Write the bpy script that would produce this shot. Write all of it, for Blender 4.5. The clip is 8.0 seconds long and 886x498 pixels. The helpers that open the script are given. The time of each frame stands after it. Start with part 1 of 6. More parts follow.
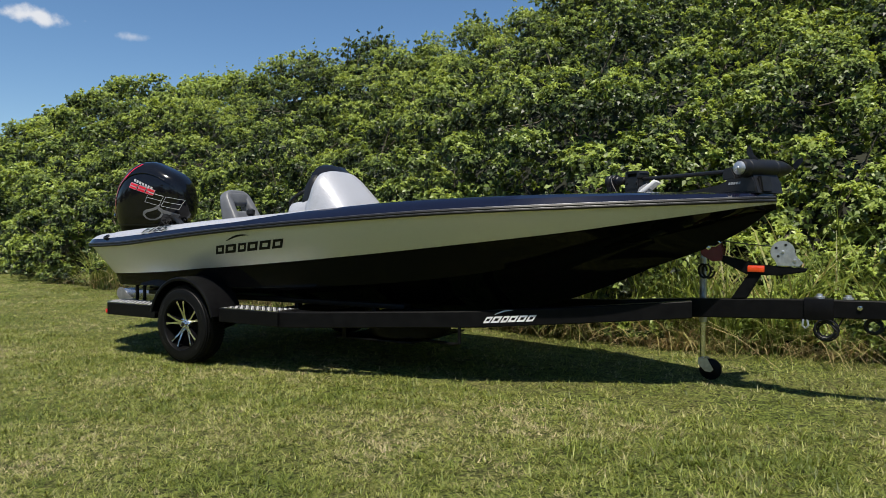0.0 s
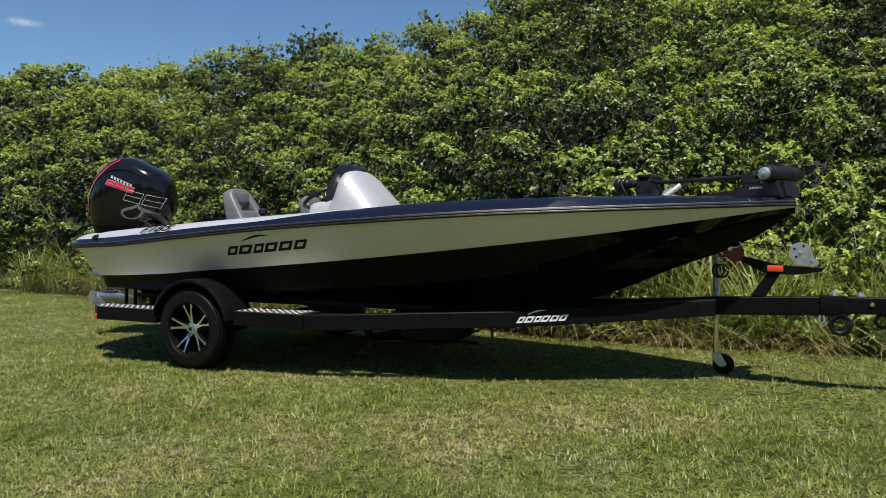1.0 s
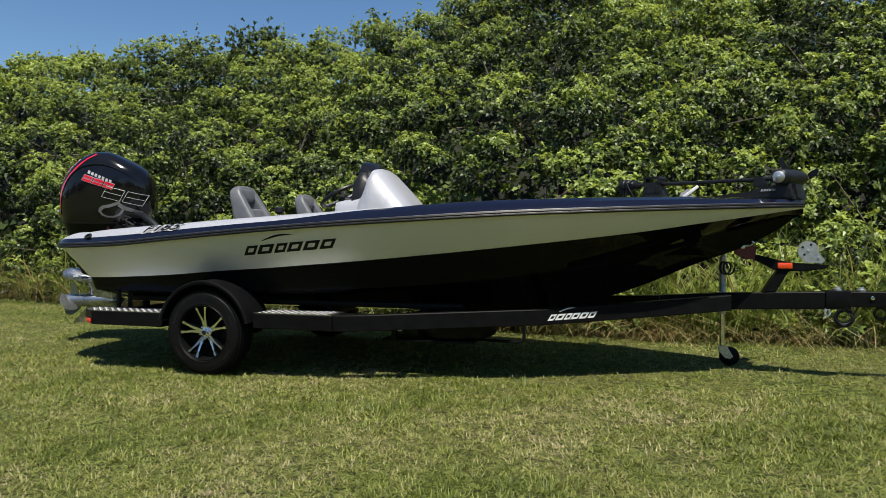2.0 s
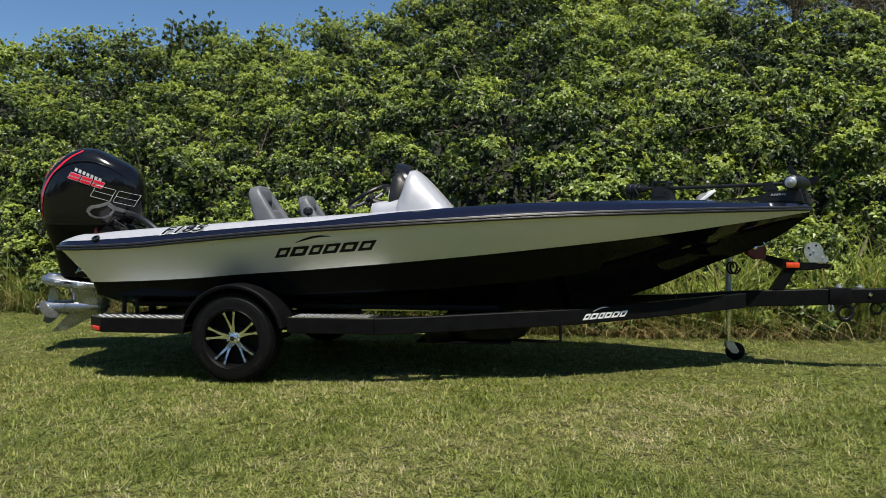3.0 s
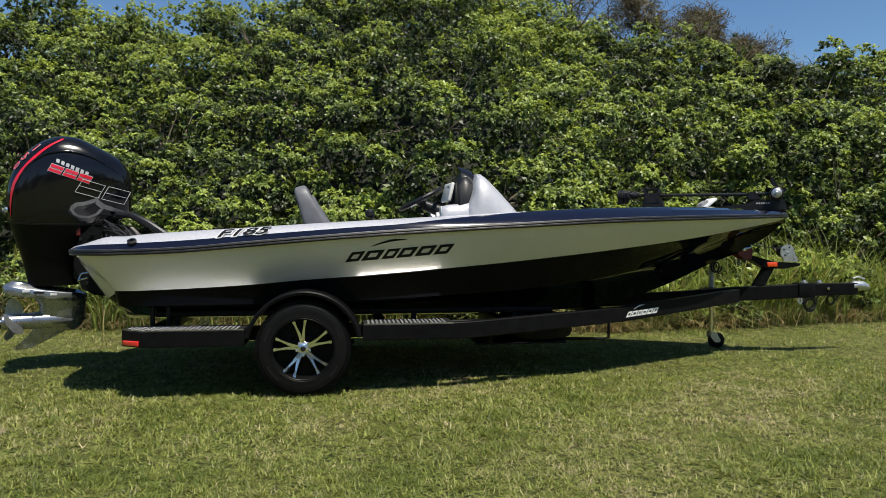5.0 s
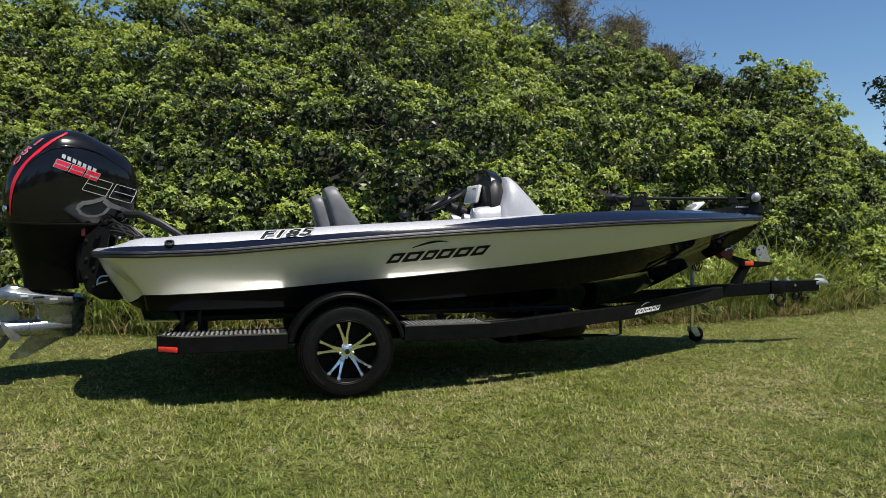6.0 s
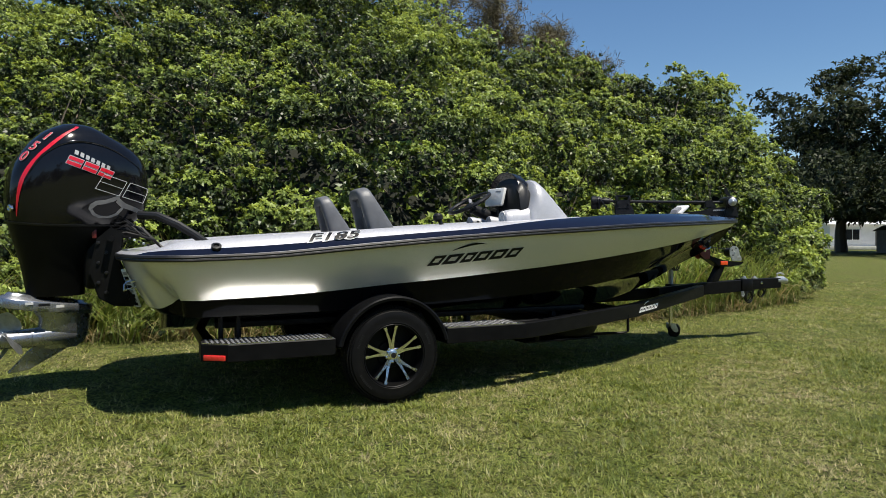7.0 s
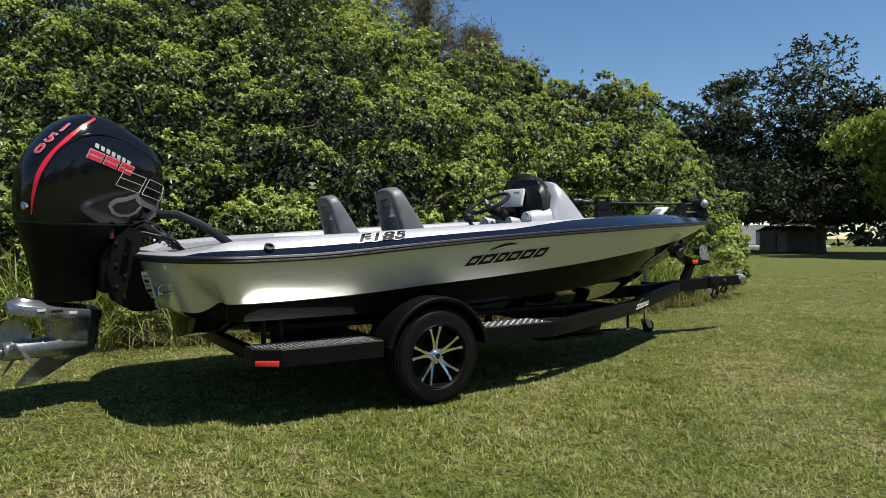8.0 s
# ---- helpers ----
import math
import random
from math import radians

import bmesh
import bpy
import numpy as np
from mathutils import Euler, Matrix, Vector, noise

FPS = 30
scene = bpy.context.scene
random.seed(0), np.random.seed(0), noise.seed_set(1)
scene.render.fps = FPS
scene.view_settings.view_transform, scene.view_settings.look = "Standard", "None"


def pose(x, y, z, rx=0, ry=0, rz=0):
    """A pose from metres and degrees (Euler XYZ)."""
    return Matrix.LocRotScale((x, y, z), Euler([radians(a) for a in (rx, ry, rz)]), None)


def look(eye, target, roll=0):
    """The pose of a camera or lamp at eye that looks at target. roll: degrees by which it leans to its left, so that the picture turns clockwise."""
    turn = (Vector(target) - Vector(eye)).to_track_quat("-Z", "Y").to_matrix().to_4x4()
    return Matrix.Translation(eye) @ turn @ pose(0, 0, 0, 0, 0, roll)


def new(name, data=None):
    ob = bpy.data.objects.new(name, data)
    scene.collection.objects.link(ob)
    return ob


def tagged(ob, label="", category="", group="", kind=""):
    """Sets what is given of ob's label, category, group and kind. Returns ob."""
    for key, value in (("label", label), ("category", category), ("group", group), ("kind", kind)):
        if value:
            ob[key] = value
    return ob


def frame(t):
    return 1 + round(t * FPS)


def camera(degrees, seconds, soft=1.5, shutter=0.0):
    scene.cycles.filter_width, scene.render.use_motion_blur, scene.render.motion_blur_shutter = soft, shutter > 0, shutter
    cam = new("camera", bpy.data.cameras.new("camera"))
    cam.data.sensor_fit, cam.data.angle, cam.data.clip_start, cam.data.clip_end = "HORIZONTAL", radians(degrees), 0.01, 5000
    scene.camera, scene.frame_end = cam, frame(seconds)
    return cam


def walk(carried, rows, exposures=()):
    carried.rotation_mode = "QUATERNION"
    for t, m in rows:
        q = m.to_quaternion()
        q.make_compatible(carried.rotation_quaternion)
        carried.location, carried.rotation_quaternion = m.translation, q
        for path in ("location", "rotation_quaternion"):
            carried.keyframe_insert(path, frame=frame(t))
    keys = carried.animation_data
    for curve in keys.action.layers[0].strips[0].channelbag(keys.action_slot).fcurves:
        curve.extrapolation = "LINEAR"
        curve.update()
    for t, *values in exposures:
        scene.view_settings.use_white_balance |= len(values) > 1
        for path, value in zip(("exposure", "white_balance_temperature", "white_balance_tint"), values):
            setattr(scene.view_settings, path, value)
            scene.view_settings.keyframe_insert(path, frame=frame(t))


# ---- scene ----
cam = camera(67.1, 8.0, 0.8)
PATH = [
    (0, (4.675, -4.876, 1.039), (3.673, -3.146, 1.008), 0.0),
    (0.5, (4.317, -5.071, 1.038), (3.42, -3.283, 1.007), 0.1),
    (1, (3.931, -5.255, 1.043), (3.15, -3.414, 1.013), 0.1),
    (1.5, (3.526, -5.412, 1.037), (2.87, -3.523, 1.007), 0.1),
    (1.7, (3.359, -5.472, 1.039), (2.752, -3.566, 1.008), 0.1),
    (2.8, (2.38, -5.712, 1.022), (2.05, -3.739, 1.001), 0.0),
    (3, (2.19, -5.747, 1.026), (1.913, -3.767, 1.005), 0.0),
    (3.5, (1.694, -5.769, 1.039), (1.546, -3.775, 1.017), 0.0),
    (4, (1.237, -5.82, 1.041), (1.229, -3.82, 1.019), 0.0),
    (4.5, (0.783, -5.829, 1.046), (0.916, -3.834, 1.023), 0.0),
    (4.7, (0.598, -5.815, 1.05), (0.789, -3.824, 1.027), 0.0),
    (5.8, (-0.47, -5.69, 1.098), (0.033, -3.754, 1.063), 0.1),
    (6, (-0.641, -5.659, 1.091), (-0.085, -3.738, 1.058), 0.1),
    (6.5, (-1.113, -5.528, 1.107), (-0.42, -3.652, 1.073), 0.1),
    (7, (-1.564, -5.344, 1.11), (-0.734, -3.524, 1.076), 0.1),
    (7.5, (-1.984, -5.136, 1.109), (-1.026, -3.381, 1.076), 0.1),
    (8, (-2.397, -4.889, 1.111), (-1.31, -3.21, 1.077), 0.1),
]
walk(cam, [(t, look(eye, target, roll)) for t, eye, target, roll in PATH], exposures=[(0.0, 0.40), (8.0, 0.40)])

# ---- world, sun, exposure ----
SUN_DIR = Vector((0.20, -0.40, 1.0)).normalized()
world = bpy.data.worlds.new("sky")
scene.world = world
world.use_nodes = True
wn = world.node_tree
wn.nodes.clear()
w_out = wn.nodes.new("ShaderNodeOutputWorld")
w_bg = wn.nodes.new("ShaderNodeBackground")
w_sky = wn.nodes.new("ShaderNodeTexSky")
w_sky.sky_type = "NISHITA"
w_sky.sun_disc = False
w_sky.sun_elevation = math.asin(SUN_DIR.z)
w_sky.sun_rotation = math.atan2(SUN_DIR.x, SUN_DIR.y)
w_sky.air_density, w_sky.dust_density, w_sky.ozone_density = 1.0, 0.0, 2.5
w_bg.inputs["Strength"].default_value = 0.088
w_hs = wn.nodes.new("ShaderNodeHueSaturation")
w_hs.inputs["Saturation"].default_value = 1.15
wn.links.new(w_sky.outputs[0], w_hs.inputs["Color"])

# two small fair-weather clouds low over the hedge
w_tc = wn.nodes.new("ShaderNodeTexCoord")
w_nz = wn.nodes.new("ShaderNodeTexNoise")
w_nz.inputs["Scale"].default_value, w_nz.inputs["Detail"].default_value = 34.0, 5.0
wn.links.new(w_tc.outputs["Generated"], w_nz.inputs["Vector"])


def wmath(op, a, b=None):
    n = wn.nodes.new("ShaderNodeMath")
    n.operation = op
    for i, v in enumerate((a, b)):
        if v is None:
            continue
        if isinstance(v, (int, float)):
            n.inputs[i].default_value = v
        else:
            wn.links.new(v, n.inputs[i])
    return n.outputs[0]


def wdot(vec):
    n = wn.nodes.new("ShaderNodeVectorMath")
    n.operation = "DOT_PRODUCT"
    n.inputs[1].default_value = vec
    wn.links.new(w_tc.outputs["Generated"], n.inputs[0])
    return n.outputs["Value"]


def cloud(towards, wide, tall):
    d = Vector(towards).normalized()
    r = d.cross(Vector((0, 0, 1))).normalized()
    u = r.cross(d)
    ex, ey = wmath("DIVIDE", wdot(r), wide), wmath("DIVIDE", wdot(u), tall)
    rad = wmath("SQRT", wmath("ADD", wmath("MULTIPLY", ex, ex), wmath("MULTIPLY", ey, ey)))
    rad = wmath("ADD", rad, wmath("MULTIPLY", wmath("SUBTRACT", 0.55, w_nz.outputs["Fac"]), 2.6))
    front = wmath("GREATER_THAN", wdot(d), 0.5)
    soft = wn.nodes.new("ShaderNodeMapRange")
    soft.interpolation_type = "SMOOTHSTEP"
    soft.inputs["From Min"].default_value, soft.inputs["From Max"].default_value = 1.1, 0.3
    wn.links.new(rad, soft.inputs["Value"])
    return wmath("MULTIPLY", soft.outputs[0], front)


w_cl = wmath("MAXIMUM", cloud((-1.038, 0.554, 0.333), 0.048, 0.013), wmath("MULTIPLY", cloud((-0.90, 0.63, 0.300), 0.022, 0.008), 0.45))
w_mix = wn.nodes.new("ShaderNodeMix")
w_mix.data_type = "RGBA"
w_mix.inputs[7].default_value = (7.5, 7.5, 7.6, 1.0)
wn.links.new(wmath("MULTIPLY", w_cl, 0.85), w_mix.inputs[0])
wn.links.new(w_hs.outputs[0], w_mix.inputs[6])
wn.links.new(w_mix.outputs[2], w_bg.inputs["Color"])
wn.links.new(w_bg.outputs[0], w_out.inputs["Surface"])

sun_data = bpy.data.lights.new("sun", "SUN")
sun_data.energy, sun_data.angle, sun_data.color = 5.0, radians(0.53), (1.0, 0.94, 0.82)
sun = new("sun", sun_data)
sun.matrix_world = look(SUN_DIR * 60, (0, 0, 0))


# ---- materials ----
def mat_new(name):
    m = bpy.data.materials.new(name)
    m.use_nodes = True
    nt = m.node_tree
    nt.nodes.clear()
    out = nt.nodes.new("ShaderNodeOutputMaterial")
    return m, nt, out


def nz(nt, scale, detail=4.0, rough=0.55, coord="Object"):
    tc = nt.nodes.new("ShaderNodeTexCoord")
    n = nt.nodes.new("ShaderNodeTexNoise")
    n.inputs["Scale"].default_value, n.inputs["Detail"].default_value, n.inputs["Roughness"].default_value = scale, detail, rough
    nt.links.new(tc.outputs[coord], n.inputs["Vector"])
    return n.outputs["Fac"]


def ramp(nt, fac, stops):
    r = nt.nodes.new("ShaderNodeValToRGB")
    els = r.color_ramp.elements
    while len(els) < len(stops):
        els.new(0.5)
    for e, (p, c) in zip(els, stops):
        e.position, e.color = p, (*c, 1.0)
    nt.links.new(fac, r.inputs[0])
    return r.outputs[0]


def bump(nt, height, strength, dist):
    b = nt.nodes.new("ShaderNodeBump")
    b.inputs["Strength"].default_value, b.inputs["Distance"].default_value = strength, dist
    nt.links.new(height, b.inputs["Height"])
    return b.outputs[0]


def surface(name, a, b, scale=8.0, rough=0.5, metal=0.0, coat=0.0, grain=0.0, grain_scale=200.0, rough_var=0.1, spec=0.5):
    """A plain surface: two tones of one colour mixed by noise, uneven roughness, optional fine relief and clear coat."""
    m, nt, out = mat_new(name)
    p = nt.nodes.new("ShaderNodeBsdfPrincipled")
    f = nz(nt, scale)
    nt.links.new(ramp(nt, f, [(0.3, a), (0.7, b)]), p.inputs["Base Color"])
    p.inputs["Metallic"].default_value = metal
    p.inputs["Specular IOR Level"].default_value = spec
    mr = nt.nodes.new("ShaderNodeMapRange")
    mr.inputs["To Min"].default_value, mr.inputs["To Max"].default_value = max(0.02, rough - rough_var), rough + rough_var
    nt.links.new(nz(nt, scale * 3.1, 3), mr.inputs["Value"])
    nt.links.new(mr.outputs[0], p.inputs["Roughness"])
    p.inputs["Coat Weight"].default_value, p.inputs["Coat Roughness"].default_value = coat, 0.04
    if grain:
        nt.links.new(bump(nt, nz(nt, grain_scale, 2), grain, 0.002), p.inputs["Normal"])
    nt.links.new(p.outputs[0], out.inputs["Surface"])
    return m


def flake(name, a, b, metal, rough, amount, coat=1.0, spec=0.5):
    """Gel coat with metal flake under a clear coat."""
    m, nt, out = mat_new(name)
    p = nt.nodes.new("ShaderNodeBsdfPrincipled")
    tc = nt.nodes.new("ShaderNodeTexCoord")
    v = nt.nodes.new("ShaderNodeTexVoronoi")
    v.inputs["Scale"].default_value = 420.0
    nt.links.new(tc.outputs["Object"], v.inputs["Vector"])
    sep = nt.nodes.new("ShaderNodeSeparateColor")
    nt.links.new(v.outputs["Color"], sep.inputs[0])
    nt.links.new(ramp(nt, sep.outputs[0], [(0.0, a), (1.0, b)]), p.inputs["Base Color"])
    p.inputs["Metallic"].default_value, p.inputs["Roughness"].default_value = metal, rough
    p.inputs["Coat Weight"].default_value, p.inputs["Coat Roughness"].default_value = coat, 0.03
    p.inputs["Specular IOR Level"].default_value = spec
    nt.links.new(bump(nt, sep.outputs[1], amount, 0.001), p.inputs["Normal"])
    nt.links.new(p.outputs[0], out.inputs["Surface"])
    return m


def leafy(name, stops, translucent=0.35, rough=0.42, attr="tone", low=0.7, high=1.25, spec=0.35):
    """Leaves: colour by the tone attribute, which also carries the hedge's painted shade, and by leaf, light passing
    through.
    """
    m, nt, out = mat_new(name)
    at = nt.nodes.new("ShaderNodeAttribute")
    at.attribute_name = attr
    col = ramp(nt, at.outputs["Fac"], stops)
    geo = nt.nodes.new("ShaderNodeNewGeometry")
    hs = nt.nodes.new("ShaderNodeHueSaturation")
    mv = nt.nodes.new("ShaderNodeMapRange")
    mv.inputs["To Min"].default_value, mv.inputs["To Max"].default_value = low, high
    nt.links.new(geo.outputs["Random Per Island"], mv.inputs["Value"])
    nt.links.new(mv.outputs[0], hs.inputs["Value"])
    nt.links.new(col, hs.inputs["Color"])
    p = nt.nodes.new("ShaderNodeBsdfPrincipled")
    nt.links.new(hs.outputs[0], p.inputs["Base Color"])
    p.inputs["Roughness"].default_value = rough
    p.inputs["Specular IOR Level"].default_value = spec
    tr = nt.nodes.new("ShaderNodeBsdfTranslucent")
    hs2 = nt.nodes.new("ShaderNodeHueSaturation")
    hs2.inputs["Hue"].default_value, hs2.inputs["Saturation"].default_value, hs2.inputs["Value"].default_value = 0.48, 1.1, 1.3
    nt.links.new(hs.outputs[0], hs2.inputs["Color"])
    nt.links.new(hs2.outputs[0], tr.inputs["Color"])
    mx = nt.nodes.new("ShaderNodeMixShader")
    mx.inputs[0].default_value = translucent
    nt.links.new(p.outputs[0], mx.inputs[1])
    nt.links.new(tr.outputs[0], mx.inputs[2])
    nt.links.new(mx.outputs[0], out.inputs["Surface"])
    return m


M_WHITE = flake("hull_white_flake", (0.54, 0.53, 0.505), (0.72, 0.71, 0.68), 0.38, 0.42, 0.05)
M_SILVER = flake("cap_silver_flake", (0.36, 0.36, 0.385), (0.56, 0.56, 0.595), 0.25, 0.42, 0.25, 0.4)
M_NAVY = flake("cap_navy_flake", (0.003, 0.003, 0.008), (0.008, 0.008, 0.020), 0.0, 0.10, 0.03, 0.8, 0.3)
M_BLACKGEL = flake("hull_black_gel", (0.003, 0.003, 0.003), (0.005, 0.005, 0.005), 0.0, 0.05, 0.008, 0.0, 0.09)
M_COWL = surface("motor_black_paint", (0.004, 0.004, 0.005), (0.007, 0.007, 0.008), 6, 0.12, 0.0, 0.2, 0, rough_var=0.04, spec=0.3)
M_MIDBLACK = surface("motor_satin_black", (0.004, 0.004, 0.004), (0.006, 0.006, 0.006), 10, 0.42, 0, 0.0, spec=0.14)
M_POWDER = surface("trailer_black_powder", (0.0035, 0.0035, 0.004), (0.0065, 0.0065, 0.007), 14, 0.40, 0, 0.0, 0.15, 350, spec=0.10)
M_RUBBER = surface("tyre_rubber", (0.0035, 0.0035, 0.0038), (0.007, 0.0068, 0.0068), 18, 0.50, 0, 0, 0.2, 260, spec=0.14)
M_PLASTIC = surface("black_plastic", (0.007, 0.007, 0.008), (0.013, 0.013, 0.014), 20, 0.42, 0, 0, 0.1, 300, spec=0.35)
M_CHROME = surface("bright_metal", (0.62, 0.62, 0.63), (0.75, 0.75, 0.76), 12, 0.16, 1.0, rough_var=0.06)
M_ALU = surface("machined_aluminium", (0.82, 0.82, 0.83), (0.90, 0.90, 0.91), 15, 0.20, 1.0, rough_var=0.06)
M_LOZENGE = surface("worn_tread_metal", (0.18, 0.18, 0.185), (0.28, 0.28, 0.29), 30, 0.5, 0.7, rough_var=0.1)
M_BEAD = surface("dull_rail_bead", (0.10, 0.10, 0.11), (0.16, 0.16, 0.17), 20, 0.45, 0.5)
M_SMOKE = surface("smoked_acrylic", (0.006, 0.006, 0.007), (0.010, 0.010, 0.011), 6, 0.22, 0.0, 0.0, spec=0.35)
M_GALV = surface("galvanised_steel", (0.42, 0.43, 0.44), (0.62, 0.63, 0.64), 30, 0.38, 0.8)
M_GEARCASE = surface("gearcase_silver_paint", (0.27, 0.285, 0.315), (0.36, 0.375, 0.405), 6, 0.27, 0.85, 0.15, rough_var=0.05)
M_VINYL = surface("seat_grey_vinyl", (0.095, 0.098, 0.108), (0.140, 0.143, 0.154), 9, 0.45, 0, 0, 0.25, 420)
M_RED = surface("red_decal", (0.55, 0.006, 0.02), (0.62, 0.01, 0.03), 8, 0.3, 0, 0.5)
M_LENSRED = surface("red_lens", (0.60, 0.02, 0.015), (0.75, 0.04, 0.03), 40, 0.2, 0, 0.8)
M_LENSORANGE = surface("orange_lens", (0.62, 0.055, 0.01), (0.74, 0.075, 0.015), 40, 0.2, 0, 0.8)
M_DARKRED = surface("dark_red_plastic", (0.11, 0.012, 0.010), (0.16, 0.018, 0.015), 20, 0.45)
M_DECALBLACK = surface("black_vinyl_decal", (0.005, 0.005, 0.006), (0.008, 0.008, 0.009), 20, 0.4, spec=0.15)
M_DECALWHITE = surface("white_vinyl_decal", (0.62, 0.62, 0.62), (0.72, 0.72, 0.72), 20, 0.4)
M_GREYLINE = surface("grey_decal", (0.10, 0.10, 0.10), (0.17, 0.17, 0.17), 20, 0.35)
M_MARKGREY = surface("pale_grey_decal", (0.36, 0.36, 0.37), (0.45, 0.45, 0.46), 20, 0.4)
M_WHITEPLASTIC = surface("white_plastic", (0.66, 0.66, 0.65), (0.76, 0.76, 0.75), 20, 0.35)
M_GREYPLASTIC = surface("grey_plastic", (0.22, 0.22, 0.23), (0.30, 0.30, 0.31), 20, 0.4)
M_CARPET = surface("deck_carpet", (0.16, 0.16, 0.17), (0.24, 0.24, 0.25), 60, 0.95, 0, 0, 0.6, 500)
M_BARK = surface("bark", (0.07, 0.055, 0.04), (0.16, 0.13, 0.10), 25, 0.9, 0, 0, 0.8, 60)
# near black for the shade inside the hedge, not a soil colour
M_HEDGESHADE = surface("hedge_inner_shade", (0.007, 0.009, 0.005), (0.016, 0.018, 0.009), 6, 0.95, 0, 0, 0.8, 30)
M_WALLWHITE = surface("white_house_paint", (0.68, 0.68, 0.66), (0.78, 0.78, 0.76), 1.5, 0.7)
M_ROOF = surface("pale_metal_roof", (0.55, 0.56, 0.56), (0.68, 0.68, 0.67), 1.2, 0.5)
M_SHED = surface("weathered_shed_wood", (0.10, 0.09, 0.08), (0.17, 0.155, 0.14), 4, 0.85)
M_GLASS = surface("window_dark_glass", (0.01, 0.012, 0.014), (0.02, 0.022, 0.024), 3, 0.05)
M_CONCRETE = surface("concrete", (0.42, 0.41, 0.39), (0.55, 0.54, 0.51), 3, 0.85)

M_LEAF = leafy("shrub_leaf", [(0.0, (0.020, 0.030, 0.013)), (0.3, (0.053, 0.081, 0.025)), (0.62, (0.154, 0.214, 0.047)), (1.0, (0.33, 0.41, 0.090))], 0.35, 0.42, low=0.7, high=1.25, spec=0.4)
M_DRYLEAF = leafy("dry_needles", [(0.0, (0.07, 0.055, 0.03)), (0.5, (0.12, 0.10, 0.05)), (1.0, (0.17, 0.16, 0.07))], 0.25, 0.6)
M_OAK = leafy("oak_leaf", [(0.0, (0.014, 0.020, 0.010)), (0.6, (0.036, 0.048, 0.021)), (1.0, (0.075, 0.094, 0.040))], 0.2, 0.55, spec=0.2)
M_TALL = leafy("tall_grass_blade", [(0.0, (0.46, 0.36, 0.19)), (0.3, (0.34, 0.30, 0.12)), (0.45, (0.15, 0.20, 0.045)), (1.0, (0.28, 0.35, 0.10))], 0.35, 0.45)
M_BLADE = leafy("lawn_blade", [(0.0, (0.42, 0.35, 0.209)), (0.25, (0.35, 0.33, 0.1507)), (0.50, (0.26, 0.28, 0.0726)), (0.78, (0.162, 0.198, 0.0374)), (1.0, (0.095, 0.128, 0.022))], 0.3, 0.5, low=0.5, high=1.4)


def tread_material():
    """Bright diamond tread plate: raised lozenges in two directions."""
    m, nt, out = mat_new("diamond_tread_plate")
    p = nt.nodes.new("ShaderNodeBsdfPrincipled")
    tc = nt.nodes.new("ShaderNodeTexCoord")
    hs = []
    for turn in (45, -45):
        mp = nt.nodes.new("ShaderNodeMapping")
        mp.inputs["Rotation"].default_value = (0, 0, radians(turn))
        mp.inputs["Scale"].default_value = (28.0, 62.0, 1.0)
        nt.links.new(tc.outputs["Object"], mp.inputs["Vector"])
        v = nt.nodes.new("ShaderNodeTexVoronoi")
        v.inputs["Randomness"].default_value, v.inputs["Scale"].default_value = 0.0, 1.0
        nt.links.new(mp.outputs[0], v.inputs["Vector"])
        hs.append(ramp(nt, v.outputs["Distance"], [(0.25, (1, 1, 1)), (0.42, (0, 0, 0))]))
    mx = nt.nodes.new("ShaderNodeMix")
    mx.data_type, mx.blend_type = "RGBA", "LIGHTEN"
    mx.inputs[0].default_value = 1.0
    nt.links.new(hs[0], mx.inputs[6])
    nt.links.new(hs[1], mx.inputs[7])
    nt.links.new(bump(nt, mx.outputs[2], 0.10, 0.001), p.inputs["Normal"])
    nt.links.new(ramp(nt, nz(nt, 25), [(0.3, (0.78, 0.78, 0.79)), (0.7, (0.88, 0.88, 0.89))]), p.inputs["Base Color"])
    p.inputs["Metallic"].default_value, p.inputs["Roughness"].default_value = 1.0, 0.25
    nt.links.new(p.outputs[0], out.inputs["Surface"])
    return m


